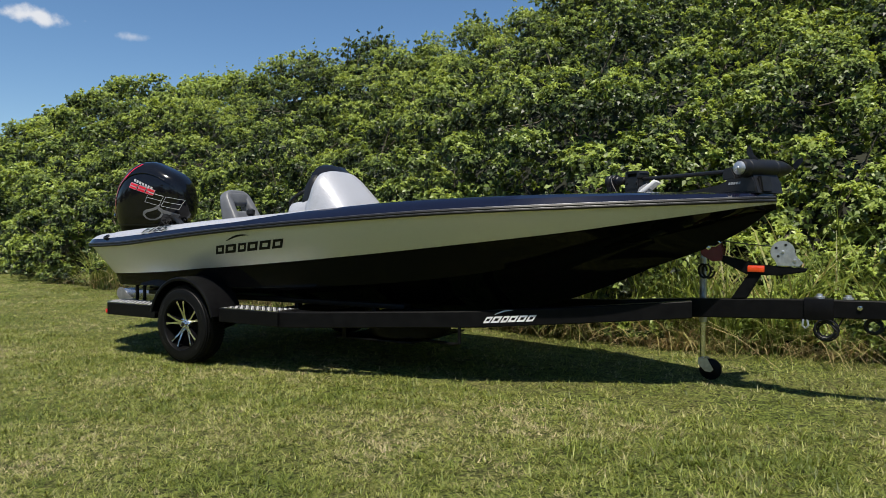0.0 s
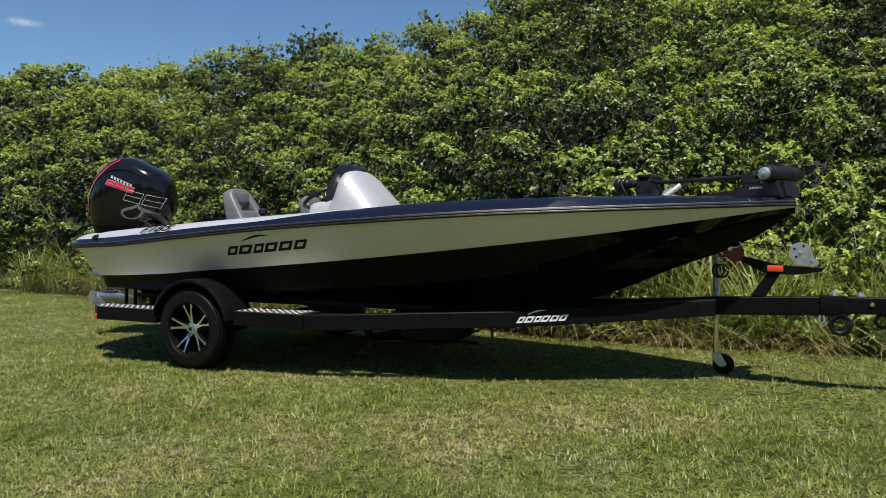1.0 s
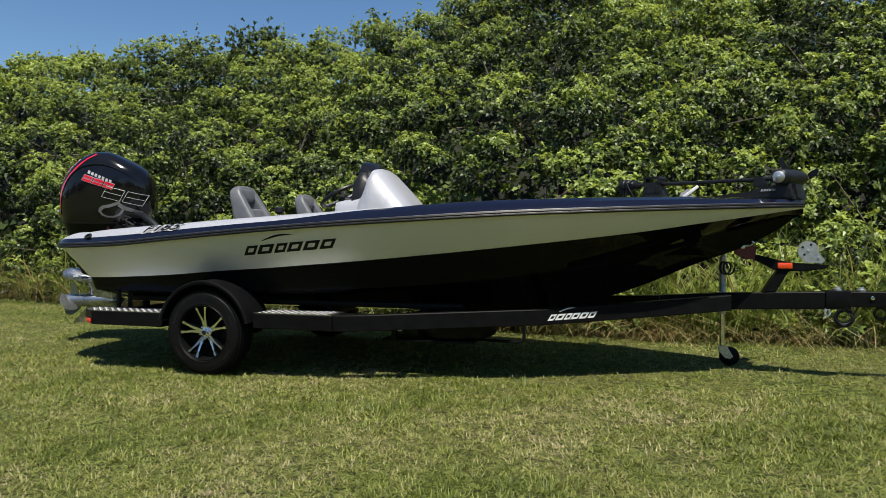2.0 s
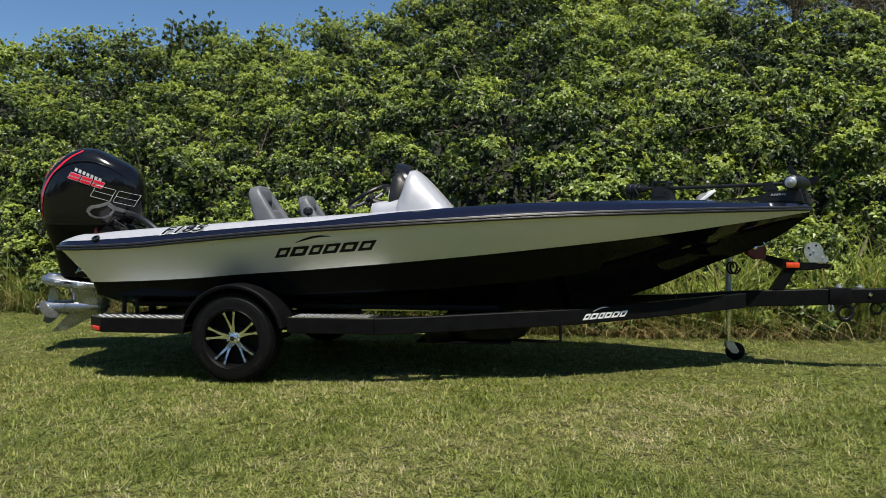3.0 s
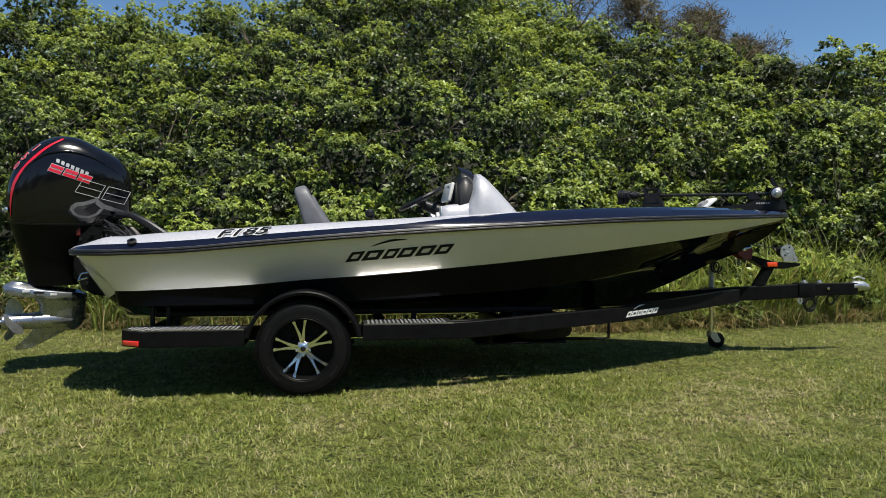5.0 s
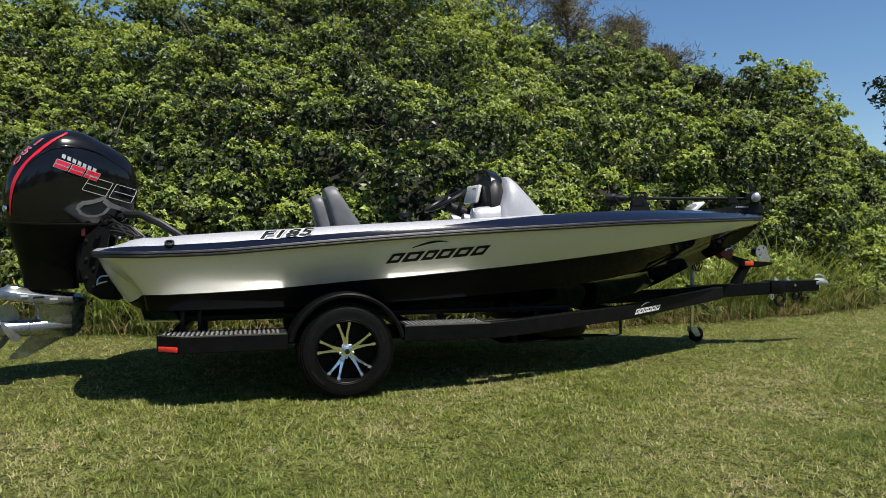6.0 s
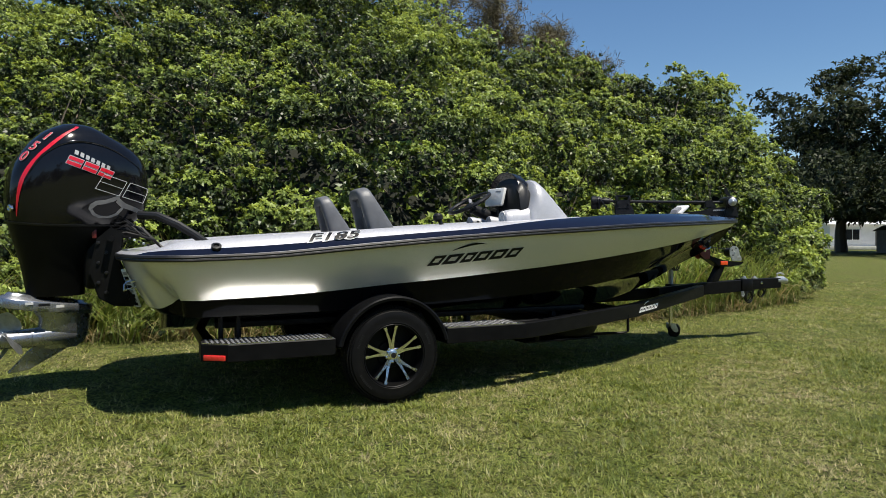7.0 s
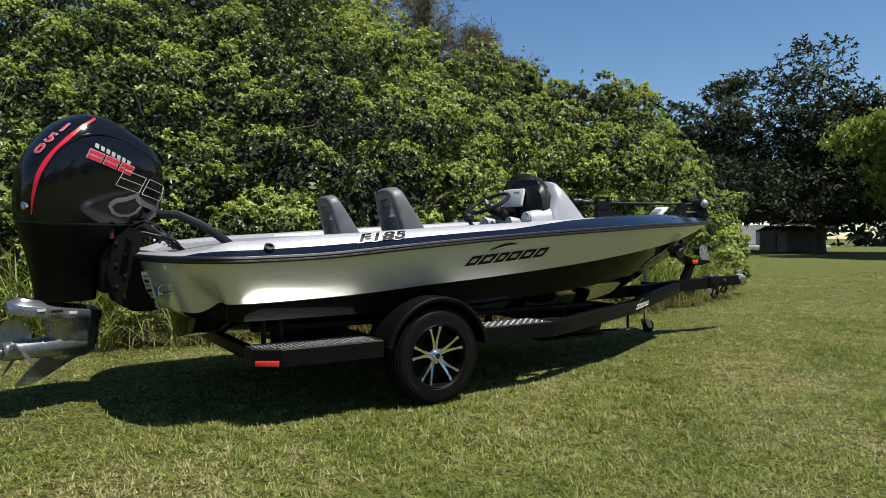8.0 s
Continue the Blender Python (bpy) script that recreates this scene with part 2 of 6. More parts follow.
def ground_material():
    m, nt, out = mat_new("lawn_soil_and_thatch")
    p = nt.nodes.new("ShaderNodeBsdfPrincipled")
    # matted thatch: gaps darkened as painted shade between blades, brown and straw fibres, with greener patches
    fibre = ramp(nt, nz(nt, 60, 4, 0.6), [(0.38, (0.022, 0.020, 0.009)), (0.48, (0.11, 0.10, 0.040)), (0.56, (0.22, 0.195, 0.085)), (0.64, (0.38, 0.33, 0.17))])
    green = ramp(nt, nz(nt, 44, 4, 0.6), [(0.38, (0.018, 0.024, 0.007)), (0.5, (0.095, 0.125, 0.026)), (0.62, (0.22, 0.26, 0.06))])
    patch = ramp(nt, nz(nt, 1.1, 5, 0.62), [(0.38, (0.95, 0.95, 0.95)), (0.64, (0.40, 0.40, 0.40))])
    mx = nt.nodes.new("ShaderNodeMix")
    mx.data_type = "RGBA"
    nt.links.new(patch, mx.inputs[0])
    nt.links.new(fibre, mx.inputs[6])
    nt.links.new(green, mx.inputs[7])
    tuft = ramp(nt, nz(nt, 11, 3, 0.6), [(0.36, (0.60, 0.60, 0.56)), (0.62, (1.1, 1.1, 1.0))])
    mul = nt.nodes.new("ShaderNodeMix")
    mul.data_type, mul.blend_type = "RGBA", "MULTIPLY"
    mul.inputs[0].default_value = 1.0
    nt.links.new(mx.outputs[2], mul.inputs[6])
    nt.links.new(tuft, mul.inputs[7])
    nt.links.new(mul.outputs[2], p.inputs["Base Color"])
    p.inputs["Roughness"].default_value = 0.9
    p.inputs["Specular IOR Level"].default_value = 0.15
    nt.links.new(bump(nt, nz(nt, 60, 5, 0.7), 0.9, 0.03), p.inputs["Normal"])
    nt.links.new(p.outputs[0], out.inputs["Surface"])
    return m


M_TREAD = tread_material()
M_GROUND = ground_material()


# ---- mesh helpers ----
WORLD_OF = {}
PLACE = [Matrix()]


def thing(name, at, label, category, group="", kind=""):
    ob = new(name)
    ob.empty_display_size = 0.1
    ob.location = at
    WORLD_OF[ob] = Matrix.Translation(at)
    return tagged(ob, label, category, group, kind)


def attach(ob, parent):
    ob.parent = parent
    ob.matrix_parent_inverse = WORLD_OF.get(parent, Matrix()).inverted()
    return ob


def part(name, bm, material, parent=None, label="", smooth=30):
    """Links a bmesh, in world coordinates, as one mesh object under a thing or a part."""
    me = bpy.data.meshes.new(name)
    bmesh.ops.recalc_face_normals(bm, faces=bm.faces)
    if smooth:
        for f in bm.faces:
            f.smooth = True
        lim = radians(smooth)
        for e in bm.edges:
            e.smooth = len(e.link_faces) == 2 and e.calc_face_angle(0) < lim
    bm.to_mesh(me)
    bm.free()
    me.transform(PLACE[0])
    for m in material if isinstance(material, (list, tuple)) else [material]:
        me.materials.append(m)
    ob = new(name, me)
    if parent is not None:
        attach(ob, parent)
    if label:
        tagged(ob, label)
    return ob


def box(bm, x0, x1, y0, y1, z0, z1, bevel=0.0, seg=2, m=None):
    r = bmesh.ops.create_cube(bm, size=1.0)
    mat = Matrix.Translation(((x0 + x1) / 2, (y0 + y1) / 2, (z0 + z1) / 2)) @ Matrix.Diagonal((abs(x1 - x0), abs(y1 - y0), abs(z1 - z0), 1))
    bmesh.ops.transform(bm, matrix=mat, verts=r["verts"])
    vs = r["verts"]
    if bevel:
        es = list({e for v in vs for e in v.link_edges})
        out = bmesh.ops.bevel(bm, geom=es, offset=bevel, segments=seg, affect="EDGES", profile=0.5)
        vs = list({v for f in out["faces"] for v in f.verts} | {v for v in vs if v.is_valid})
    if m is not None:
        bmesh.ops.transform(bm, matrix=m, verts=vs)
    return bm


def loft(bm, rings, closed=True, cap=True, mats=None):
    """Skins a list of rings of equal length."""
    vr = [[bm.verts.new(p) for p in ring] for ring in rings]
    n = len(rings[0])
    for a, b in zip(vr, vr[1:]):
        for i in range(n if closed else n - 1):
            j = (i + 1) % n
            try:
                f = bm.faces.new((a[i], a[j], b[j], b[i]))
                if mats:
                    f.material_index = mats[i]
            except ValueError:
                pass
    if cap and closed:
        for ring in (vr[0], vr[-1]):
            try:
                bm.faces.new(ring)
            except ValueError:
                pass
    return bm


def circle(c, u, v, r, n=16):
    return [Vector(c) + Vector(u) * (r * math.cos(2 * math.pi * i / n)) + Vector(v) * (r * math.sin(2 * math.pi * i / n)) for i in range(n)]


def axes(d):
    d = Vector(d).normalized()
    u = d.orthogonal().normalized() if abs(d.z) > 0.9 else Vector((0, 0, 1)).cross(d).normalized()
    return u, d.cross(u)


def cyl(bm, p0, p1, r0, r1=None, n=16):
    u, v = axes(Vector(p1) - Vector(p0))
    return loft(bm, [circle(p0, u, v, r0, n), circle(p1, u, v, r0 if r1 is None else r1, n)])


def turned(bm, c, axis, prof, n=24):
    """A turned body: prof is a list of (distance along axis, radius)."""
    u, v = axes(axis)
    a = Vector(axis).normalized()
    return loft(bm, [circle(Vector(c) + a * d, u, v, max(r, 0.0005), n) for d, r in prof])


def tube(bm, pts, r, n=10, flat=1.0):
    pts = [Vector(p) for p in pts]
    rings = []
    u = None
    for i, p in enumerate(pts):
        d = (pts[min(i + 1, len(pts) - 1)] - pts[max(i - 1, 0)]).normalized()
        if u is None:
            u, v = axes(d)
        else:
            u = (u - d * u.dot(d)).normalized()
            v = d.cross(u)
        rr = r[i] if isinstance(r, (list, tuple)) else r
        rings.append([p + u * (rr * math.cos(2 * math.pi * k / n)) + v * (rr * flat * math.sin(2 * math.pi * k / n)) for k in range(n)])
    return loft(bm, rings)


def prism(bm, outline, y0, y1, bevel=0.0):
    """Extrudes an outline of (x, z) from y0 to y1."""
    a = [bm.verts.new((x, y0, z)) for x, z in outline]
    b = [bm.verts.new((x, y1, z)) for x, z in outline]
    n = len(a)
    fs = [bm.faces.new(a), bm.faces.new(b)]
    for i in range(n):
        bm.faces.new((a[i], a[(i + 1) % n], b[(i + 1) % n], b[i]))
    if bevel:
        es = [e for f in fs for e in f.edges]
        bmesh.ops.bevel(bm, geom=list(set(es)), offset=bevel, segments=2, affect="EDGES")
    return bm


def lerp_table(xs, ys):
    xs, ys = np.array(xs, float), np.array(ys, float)
    d = np.gradient(ys, xs)

    def f(x):
        i = int(np.clip(np.searchsorted(xs, x) - 1, 0, len(xs) - 2))
        h = xs[i + 1] - xs[i]
        t = min(max((x - xs[i]) / h, 0.0), 1.0)
        return float(ys[i] * (1 + 2 * t) * (1 - t) ** 2 + d[i] * h * t * (1 - t) ** 2 + ys[i + 1] * t * t * (3 - 2 * t) + d[i + 1] * h * t * t * (t - 1))
    return f


def fast_mesh(name, verts, quads, material, tone=None, parent=None):
    """A mesh from arrays of vertices and four-cornered faces, with an optional value per vertex."""
    me = bpy.data.meshes.new(name)
    verts, quads = np.asarray(verts, np.float32), np.asarray(quads, np.int32)
    me.vertices.add(len(verts))
    me.vertices.foreach_set("co", verts.ravel())
    me.loops.add(quads.size)
    me.loops.foreach_set("vertex_index", quads.ravel())
    me.polygons.add(len(quads))
    me.polygons.foreach_set("loop_start", np.arange(0, quads.size, 4, dtype=np.int32))
    me.polygons.foreach_set("loop_total", np.full(len(quads), 4, np.int32))
    me.update(calc_edges=True)
    if tone is not None:
        at = me.attributes.new("tone", "FLOAT", "POINT")
        at.data.foreach_set("value", np.asarray(tone, np.float32))
    me.materials.append(material)
    ob = new(name, me)
    if parent is not None:
        attach(ob, parent)
    return ob


# ---- ground ----
def build_ground():
    # one sheet, fine round the boat and coarse to the horizon
    def axis_steps(a, b, step, far):
        inner = list(np.arange(a, b + 1e-6, step))
        out, d, lo, hi = [], step, a, b
        low, high = [], []
        while hi < far:
            d *= 1.35
            hi += d
            lo -= d
            high.append(hi)
            low.append(lo)
        return low[::-1] + inner + high
    xs, ys = axis_steps(-8, 12, 0.25, 1500), axis_steps(-6, 8, 0.25, 1500)
    verts = []
    for y in ys:
        for x in xs:
            near = max(0.0, 1.0 - max(abs(x) - 10, 0) / 30) * max(0.0, 1.0 - max(abs(y) - 8, 0) / 30)
            h = 0.018 * noise.noise(Vector((x * 0.6, y * 0.6, 0.0))) + 0.008 * noise.noise(Vector((x * 2.1, y * 2.1, 3.0)))
            verts.append((x, y, h * near - 0.012))
    nx = len(xs)
    quads = [(j * nx + i, j * nx + i + 1, (j + 1) * nx + i + 1, (j + 1) * nx + i) for j in range(len(ys) - 1) for i in range(nx - 1)]
    ob = fast_mesh("ground", verts, quads, M_GROUND)
    return tagged(ob, "mown lawn of green and straw-coloured grass", "lawn", kind="structure")


def ground_z(x, y):
    return 0.018 * noise.noise(Vector((x * 0.6, y * 0.6, 0.0))) + 0.008 * noise.noise(Vector((x * 2.1, y * 2.1, 3.0))) - 0.012


build_ground()

# ---- boat hull shape ----
HX = [-1.46, -1.2, -0.8, -0.4, 0.0, 0.4, 0.8, 1.2, 1.6, 2.0, 2.4, 2.8, 3.2, 3.6, 4.0, 4.25, 4.37]
rail_y = lerp_table(HX, [1.05, 1.085, 1.115, 1.13, 1.135, 1.135, 1.13, 1.115, 1.085, 1.03, 0.95, 0.84, 0.69, 0.51, 0.30, 0.15, 0.03])
rail_z = lerp_table(HX, [0.965, 0.969, 0.985, 1.02, 1.055, 1.087, 1.115, 1.14, 1.162, 1.185, 1.205, 1.22, 1.235, 1.25, 1.265, 1.275, 1.28])
top_z = lerp_table(HX, [1.045, 1.09, 1.125, 1.15, 1.178, 1.203, 1.227, 1.25, 1.278, 1.302, 1.318, 1.33, 1.34, 1.345, 1.342, 1.335, 1.325])
band_z = lerp_table(HX, [0.705, 0.712, 0.727, 0.75, 0.783, 0.81, 0.842, 0.875, 0.912, 0.952, 0.995, 1.04, 1.09, 1.15, 1.21, 1.25, 1.268])
band_in = lerp_table(HX, [0.155, 0.155, 0.155, 0.155, 0.155, 0.155, 0.155, 0.155, 0.155, 0.155, 0.15, 0.14, 0.115, 0.08, 0.045, 0.02, 0.006])
keel_z = lerp_table(HX, [0.42, 0.42, 0.42, 0.42, 0.42, 0.42, 0.42, 0.42, 0.425, 0.435, 0.465, 0.53, 0.665, 0.84, 1.0, 1.15, 1.26])
chine_z = lerp_table(HX, [0.60, 0.60, 0.605, 0.61, 0.62, 0.63, 0.645, 0.665, 0.69, 0.725, 0.775, 0.85, 0.945, 1.05, 1.15, 1.22, 1.264])
chine_f = lerp_table(HX, [0.83, 0.83, 0.83, 0.83, 0.83, 0.83, 0.82, 0.81, 0.79, 0.76, 0.72, 0.66, 0.58, 0.5, 0.42, 0.4, 0.4])
navy_f = lerp_table([-1.5, -0.5, 0.3, 0.7, 0.95, 1.25, 1.6, 4.4], [0.33, 0.35, 0.36, 0.40, 0.60, 0.92, 1.0, 1.0])


STERN_X, STERN_DEEP = -1.2, 0.50
stern_in = lerp_table([0, 0.5, 0.85, 0.96, 1.0], [0.155, 0.225, 0.275, 0.245, 0.16])


def plan_of(x):
    """A point of the rail's plan on the side: x, half breadth, outward normal, share of stern."""
    return (x, rail_y(x), 0.0, 1.0, 0.0)


def hull_plan():
    """The rail in plan from the middle of the stern, round the corner, to the bow."""
    out = []
    half = rail_y(STERN_X)
    for k in range(27, 0, -1):
        a = math.pi / 2 * k / 27
        c, s = max(math.cos(a), 0.0) ** (2 / 3), math.sin(a) ** (2 / 3)
        nx, ny = -(s ** 2) / STERN_DEEP, c ** 2 / half
        ln = math.hypot(nx, ny)
        out.append((STERN_X - STERN_DEEP * s, half * c, nx / ln, ny / ln, abs(nx / ln)))
    return out + [plan_of(x) for x in list(np.arange(-1.2, 3.2, 0.08)) + list(np.arange(3.2, 4.38, 0.05)) + [4.37]]


def hull_y(x, z):
    """Half breadth of the white side at height z."""
    t = (z - band_z(x)) / max(rail_z(x) - band_z(x), 1e-4)
    s = rail_y(x) - 0.02
    return s - band_in(x) * (1 - t) ** 1.2 if 0 <= t <= 1 else s


def station(pl, s):
    x, ry, nx, ny, f = pl
    xc = max(x, STERN_X)
    rz, bz, kz, cz = (rail_z(x) if f == 0 else 0.966), band_z(xc), keel_z(xc), chine_z(xc)
    low = max(0.0, min(1.0, (f - 0.93) / 0.05))
    bz -= 0.07 * low
    cz = min(cz, bz - 0.03)
    ins = band_in(xc) if f == 0 else stern_in(f)
    bend = 1.2
    at = lambda off, z: (x - nx * off, -max(ry - ny * off, 0.0) * s, z)
    pts = []
    for t in (1.0, 0.75, 0.5, 0.25, 0.0):
        pts.append(at(0.02 + ins * (1 - t) ** bend, bz + (rz - bz) * t))
    by = ry - 0.02 - band_in(xc)
    deep = by * (1 - chine_f(xc) / 0.83 * 0.94) if f == 0 else 0.055
    pts.append(at(0.032 + ins, bz - 0.006))
    pts.append(at(0.025 + ins + deep * 0.45, bz * 0.5 + cz * 0.5))
    pts.append(at(0.02 + ins + deep, cz))
    pts.append(at(0.06 + ins + deep, cz - 0.012))
    bx, cy, _ = pts[-1]
    edge = abs(cy)
    floor = lambda y: kz + (min(cz, chine_z(xc)) - 0.012 - kz) * min(1.0, y / max(0.86 if f else edge, 1e-4)) ** 1.1
    for t in (0.75, 0.5, 0.25, 0.0):
        pts.append((bx, cy * t, min(floor(edge * t), cz - 0.012)))
    return pts


BOAT = thing("bass_boat", (0, 0, 0.42), "white and black fibreglass bass boat with navy gunwale on its trailer", "boat")


def build_hull():
    white, black, stern = bmesh.new(), bmesh.new(), bmesh.new()
    plan = hull_plan()
    for s in (1, -1):
        rows = [station(p, s) for p in plan]
        cut = next(i for i, p in enumerate(plan) if p[4] < 0.80)
        loft(stern, [r[:5] for r in rows[:cut + 1]], closed=False)
        loft(white, [r[:5] for r in rows[cut:]], closed=False)
        loft(black, [r[4:] for r in rows], closed=False)
    for bm in (black, stern):
        bmesh.ops.remove_doubles(bm, verts=bm.verts, dist=0.0008)
    part("hull_side", white, M_WHITE, BOAT, "glossy white metal-flake hull side")
    part("hull_bottom", black, M_BLACKGEL, BOAT, "glossy black hull bottom")
    part("transom", stern, M_WHITE, BOAT, "white raked transom", 50)


def cap_at(pl, s):
    """Rail top, navy edge, outer shoulder and inner edge of the gunwale cap."""
    x, ry, nx, ny, f = pl
    rz = rail_z(x) if f == 0 else 0.966
    tz = top_z(max(x, STERN_X)) - 0.075 * f ** 1.5
    wid = min(0.13 - 0.03 * f, ry * 0.5) if f == 0 else 0.13 - 0.03 * f
    a, c = (-0.004, rz + 0.034), (wid * 0.62, tz - 0.006)
    nf = navy_f(x) if f < 0.75 else max(0.06, navy_f(x) * (1 - (f - 0.75) / 0.15))
    mid = lambda t: (a[0] + (c[0] - a[0]) * t - 0.010 * math.sin(math.pi * t), a[1] + (c[1] - a[1]) * t + 0.010 * math.sin(math.pi * t))
    pts = [a, mid(nf * 0.5), mid(nf), mid(nf + (1 - nf) * 0.5), c, (wid * 0.85, tz), (wid * 1.9, tz - 0.002), (wid * 1.95, tz - 0.03)]
    return [(x - nx * o, -max(ry - ny * o, 0.0) * s, z) for o, z in pts]


def cap_section(x, s):
    return cap_at(plan_of(x), s)


def build_cap():
    plan = hull_plan()
    for s in (1, -1):
        navy, silver = bmesh.new(), bmesh.new()
        rows = [cap_at(p, s) for p in plan]
        loft(navy, [r[:3] for r in rows], closed=False)
        aft = [r for p, r in zip(plan, rows) if p[0] <= 1.62]
        loft(silver, [r[2:] for r in aft], closed=False)
        fore = [r for p, r in zip(plan, rows) if p[0] >= 1.54]
        loft(navy, [r[2:] for r in fore], closed=False)
        part("gunwale_navy_band", navy, M_NAVY, BOAT, "glossy navy metal-flake gunwale")
        part("gunwale_cap", silver, M_SILVER, BOAT, "silver-white metal-flake gunwale cap")
    # rub rail with two dull beads
    for s in (1, -1):
        rail, bead = bmesh.new(), bmesh.new()
        prof = [(-0.022, -0.004), (0.006, -0.006), (0.014, 0.004), (0.010, 0.014), (0.016, 0.022), (0.010, 0.034), (-0.004, 0.038), (-0.022, 0.034)]
        out = lambda p, a, b: (p[0] + p[2] * a, -(p[1] + p[3] * a) * s, (rail_z(p[0]) if p[4] == 0 else 0.966) + b)
        loft(rail, [[out(p, a, b) for a, b in prof] for p in plan])
        for dz, dy in ((0.012, 0.011), (0.033, 0.009)):
            tube(bead, [out(p, dy, dz) for p in plan], 0.0016, 6)
        rr = part("rub_rail", rail, M_PLASTIC, BOAT, "black rub rail along the gunwale")
        part("rail_bead", bead, M_BEAD, rr)


def build_decks():
    def deck(name, x0, x1, dz, label):
        bm = bmesh.new()
        xs = np.linspace(x0, x1, 24)
        rows = []
        for x in xs:
            w = max(rail_y(x) - min(0.13, rail_y(x) * 0.5) * 1.9, 0.0) + 0.02
            w = min(w, 0.72 + (x + 1.5) * 0.6) if x < -1.2 else w
            z = top_z(max(x, -1.2)) + dz - 0.06 * max(0.0, -1.2 - x) / 0.3
            rows.append([(x, -w, z), (x, 0, z + 0.004), (x, w, z)])
        loft(bm, rows, closed=False)
        part(name, bm, M_CARPET, BOAT, label)
    deck("front_deck", 1.75, 4.3, -0.02, "grey carpeted casting deck")
    deck("rear_deck", -1.50, -0.42, -0.03, "grey carpeted rear deck")
    bm = bmesh.new()
    box(bm, -0.42, 1.75, -0.74, 0.74, 0.70, 0.74)
    part("cockpit_floor", bm, M_CARPET, BOAT)
    for x0, x1 in ((1.73, 1.77), (-0.44, -0.40)):
        bm = bmesh.new()
        box(bm, x0, x1, -0.74, 0.74, 0.72, top_z(x0) - 0.035)
        part("cockpit_bulkhead", bm, M_CARPET, BOAT)
    for s in (1, -1):
        bm = bmesh.new()
        xs = np.linspace(-0.44, 1.77, 16)
        loft(bm, [[(x, -0.74 * s, 0.70), (x, -(rail_y(x) - 0.13 * 1.93) * s, top_z(x) - 0.01)] for x in xs], closed=False)
        part("cockpit_liner", bm, M_WHITEPLASTIC, BOAT)


def strip_on(bm, pts, depth):
    """A flat-ish plate from an outline of (x, z) laid on a side given by depth(x, z), a grid of small cells between two edges."""
    lo, hi, n = pts
    rows = []
    for i in range(n + 1):
        t = i / n
        a = (lo[0][0] + (lo[1][0] - lo[0][0]) * t, lo[0][1] + (lo[1][1] - lo[0][1]) * t)
        b = (hi[0][0] + (hi[1][0] - hi[0][0]) * t, hi[0][1] + (hi[1][1] - hi[0][1]) * t)
        rows.append([(a[0] + (b[0] - a[0]) * k / 3, depth(a[0] + (b[0] - a[0]) * k / 3, a[1] + (b[1] - a[1]) * k / 3), a[1] + (b[1] - a[1]) * k / 3) for k in range(4)])
    return loft(bm, rows, closed=False)


def slanted_mark(bm, x0, z0, length, height, lift, lean, depth, letters=6, gap=0.16, swoosh=True):
    """A maker's mark as plain slanted blocks under a swoosh."""
    widths = (0.9, 1.15, 0.85, 1.05, 1.1, 1.0)
    total = sum(widths[k % 6] for k in range(letters))
    a = x0
    for k in range(letters):
        w = length * widths[k % 6] / total
        b = w * (1 - gap)

        def at(g, f):
            x = a + b * g
            return (x + lean * f, z0 + lift * (x - x0) / length + height * f)
        # a slanted frame: two bars and two posts round a slit
        post = 0.26
        for g0, g1, f0, f1 in ((0, 1, 0, 0.30), (0, 1, 0.72, 1), (0, post, 0.30, 0.72), (1 - post, 1, 0.30, 0.72)):
            strip_on(bm, ((at(g0, f0), at(g1, f0)), (at(g0, f1), at(g1, f1)), 2), depth)
        a += w
    bmesh.ops.remove_doubles(bm, verts=bm.verts, dist=0.0004)
    if swoosh:
        for i in range(14):
            t0, t1 = i / 14, (i + 1) / 14
            def arc(t):
                x = x0 + length * (0.24 + 0.36 * t)
                z = z0 + lift * 0.4 + height * (1.1 + 0.85 * math.sin(math.pi * (0.05 + 0.62 * t)))
                return x, z, height * 0.22 * math.sin(math.pi * (0.08 + 0.92 * t * 0.98))
            (xa, za, ha), (xb, zb, hb) = arc(t0), arc(t1)
            strip_on(bm, (((xa, za - ha), (xb, zb - hb)), ((xa, za), (xb, zb)), 1), depth)


def text_mesh(word, size, shear=0.0, bold=0.0, extrude=0.0):
    cu = bpy.data.curves.new("lettering", "FONT")
    cu.body, cu.size, cu.shear, cu.offset, cu.extrude = word, size, shear, bold, extrude
    ob = new("lettering", cu)
    dg = bpy.context.evaluated_depsgraph_get()
    me = bpy.data.meshes.new_from_object(ob.evaluated_get(dg))
    bpy.data.objects.remove(ob)
    return me


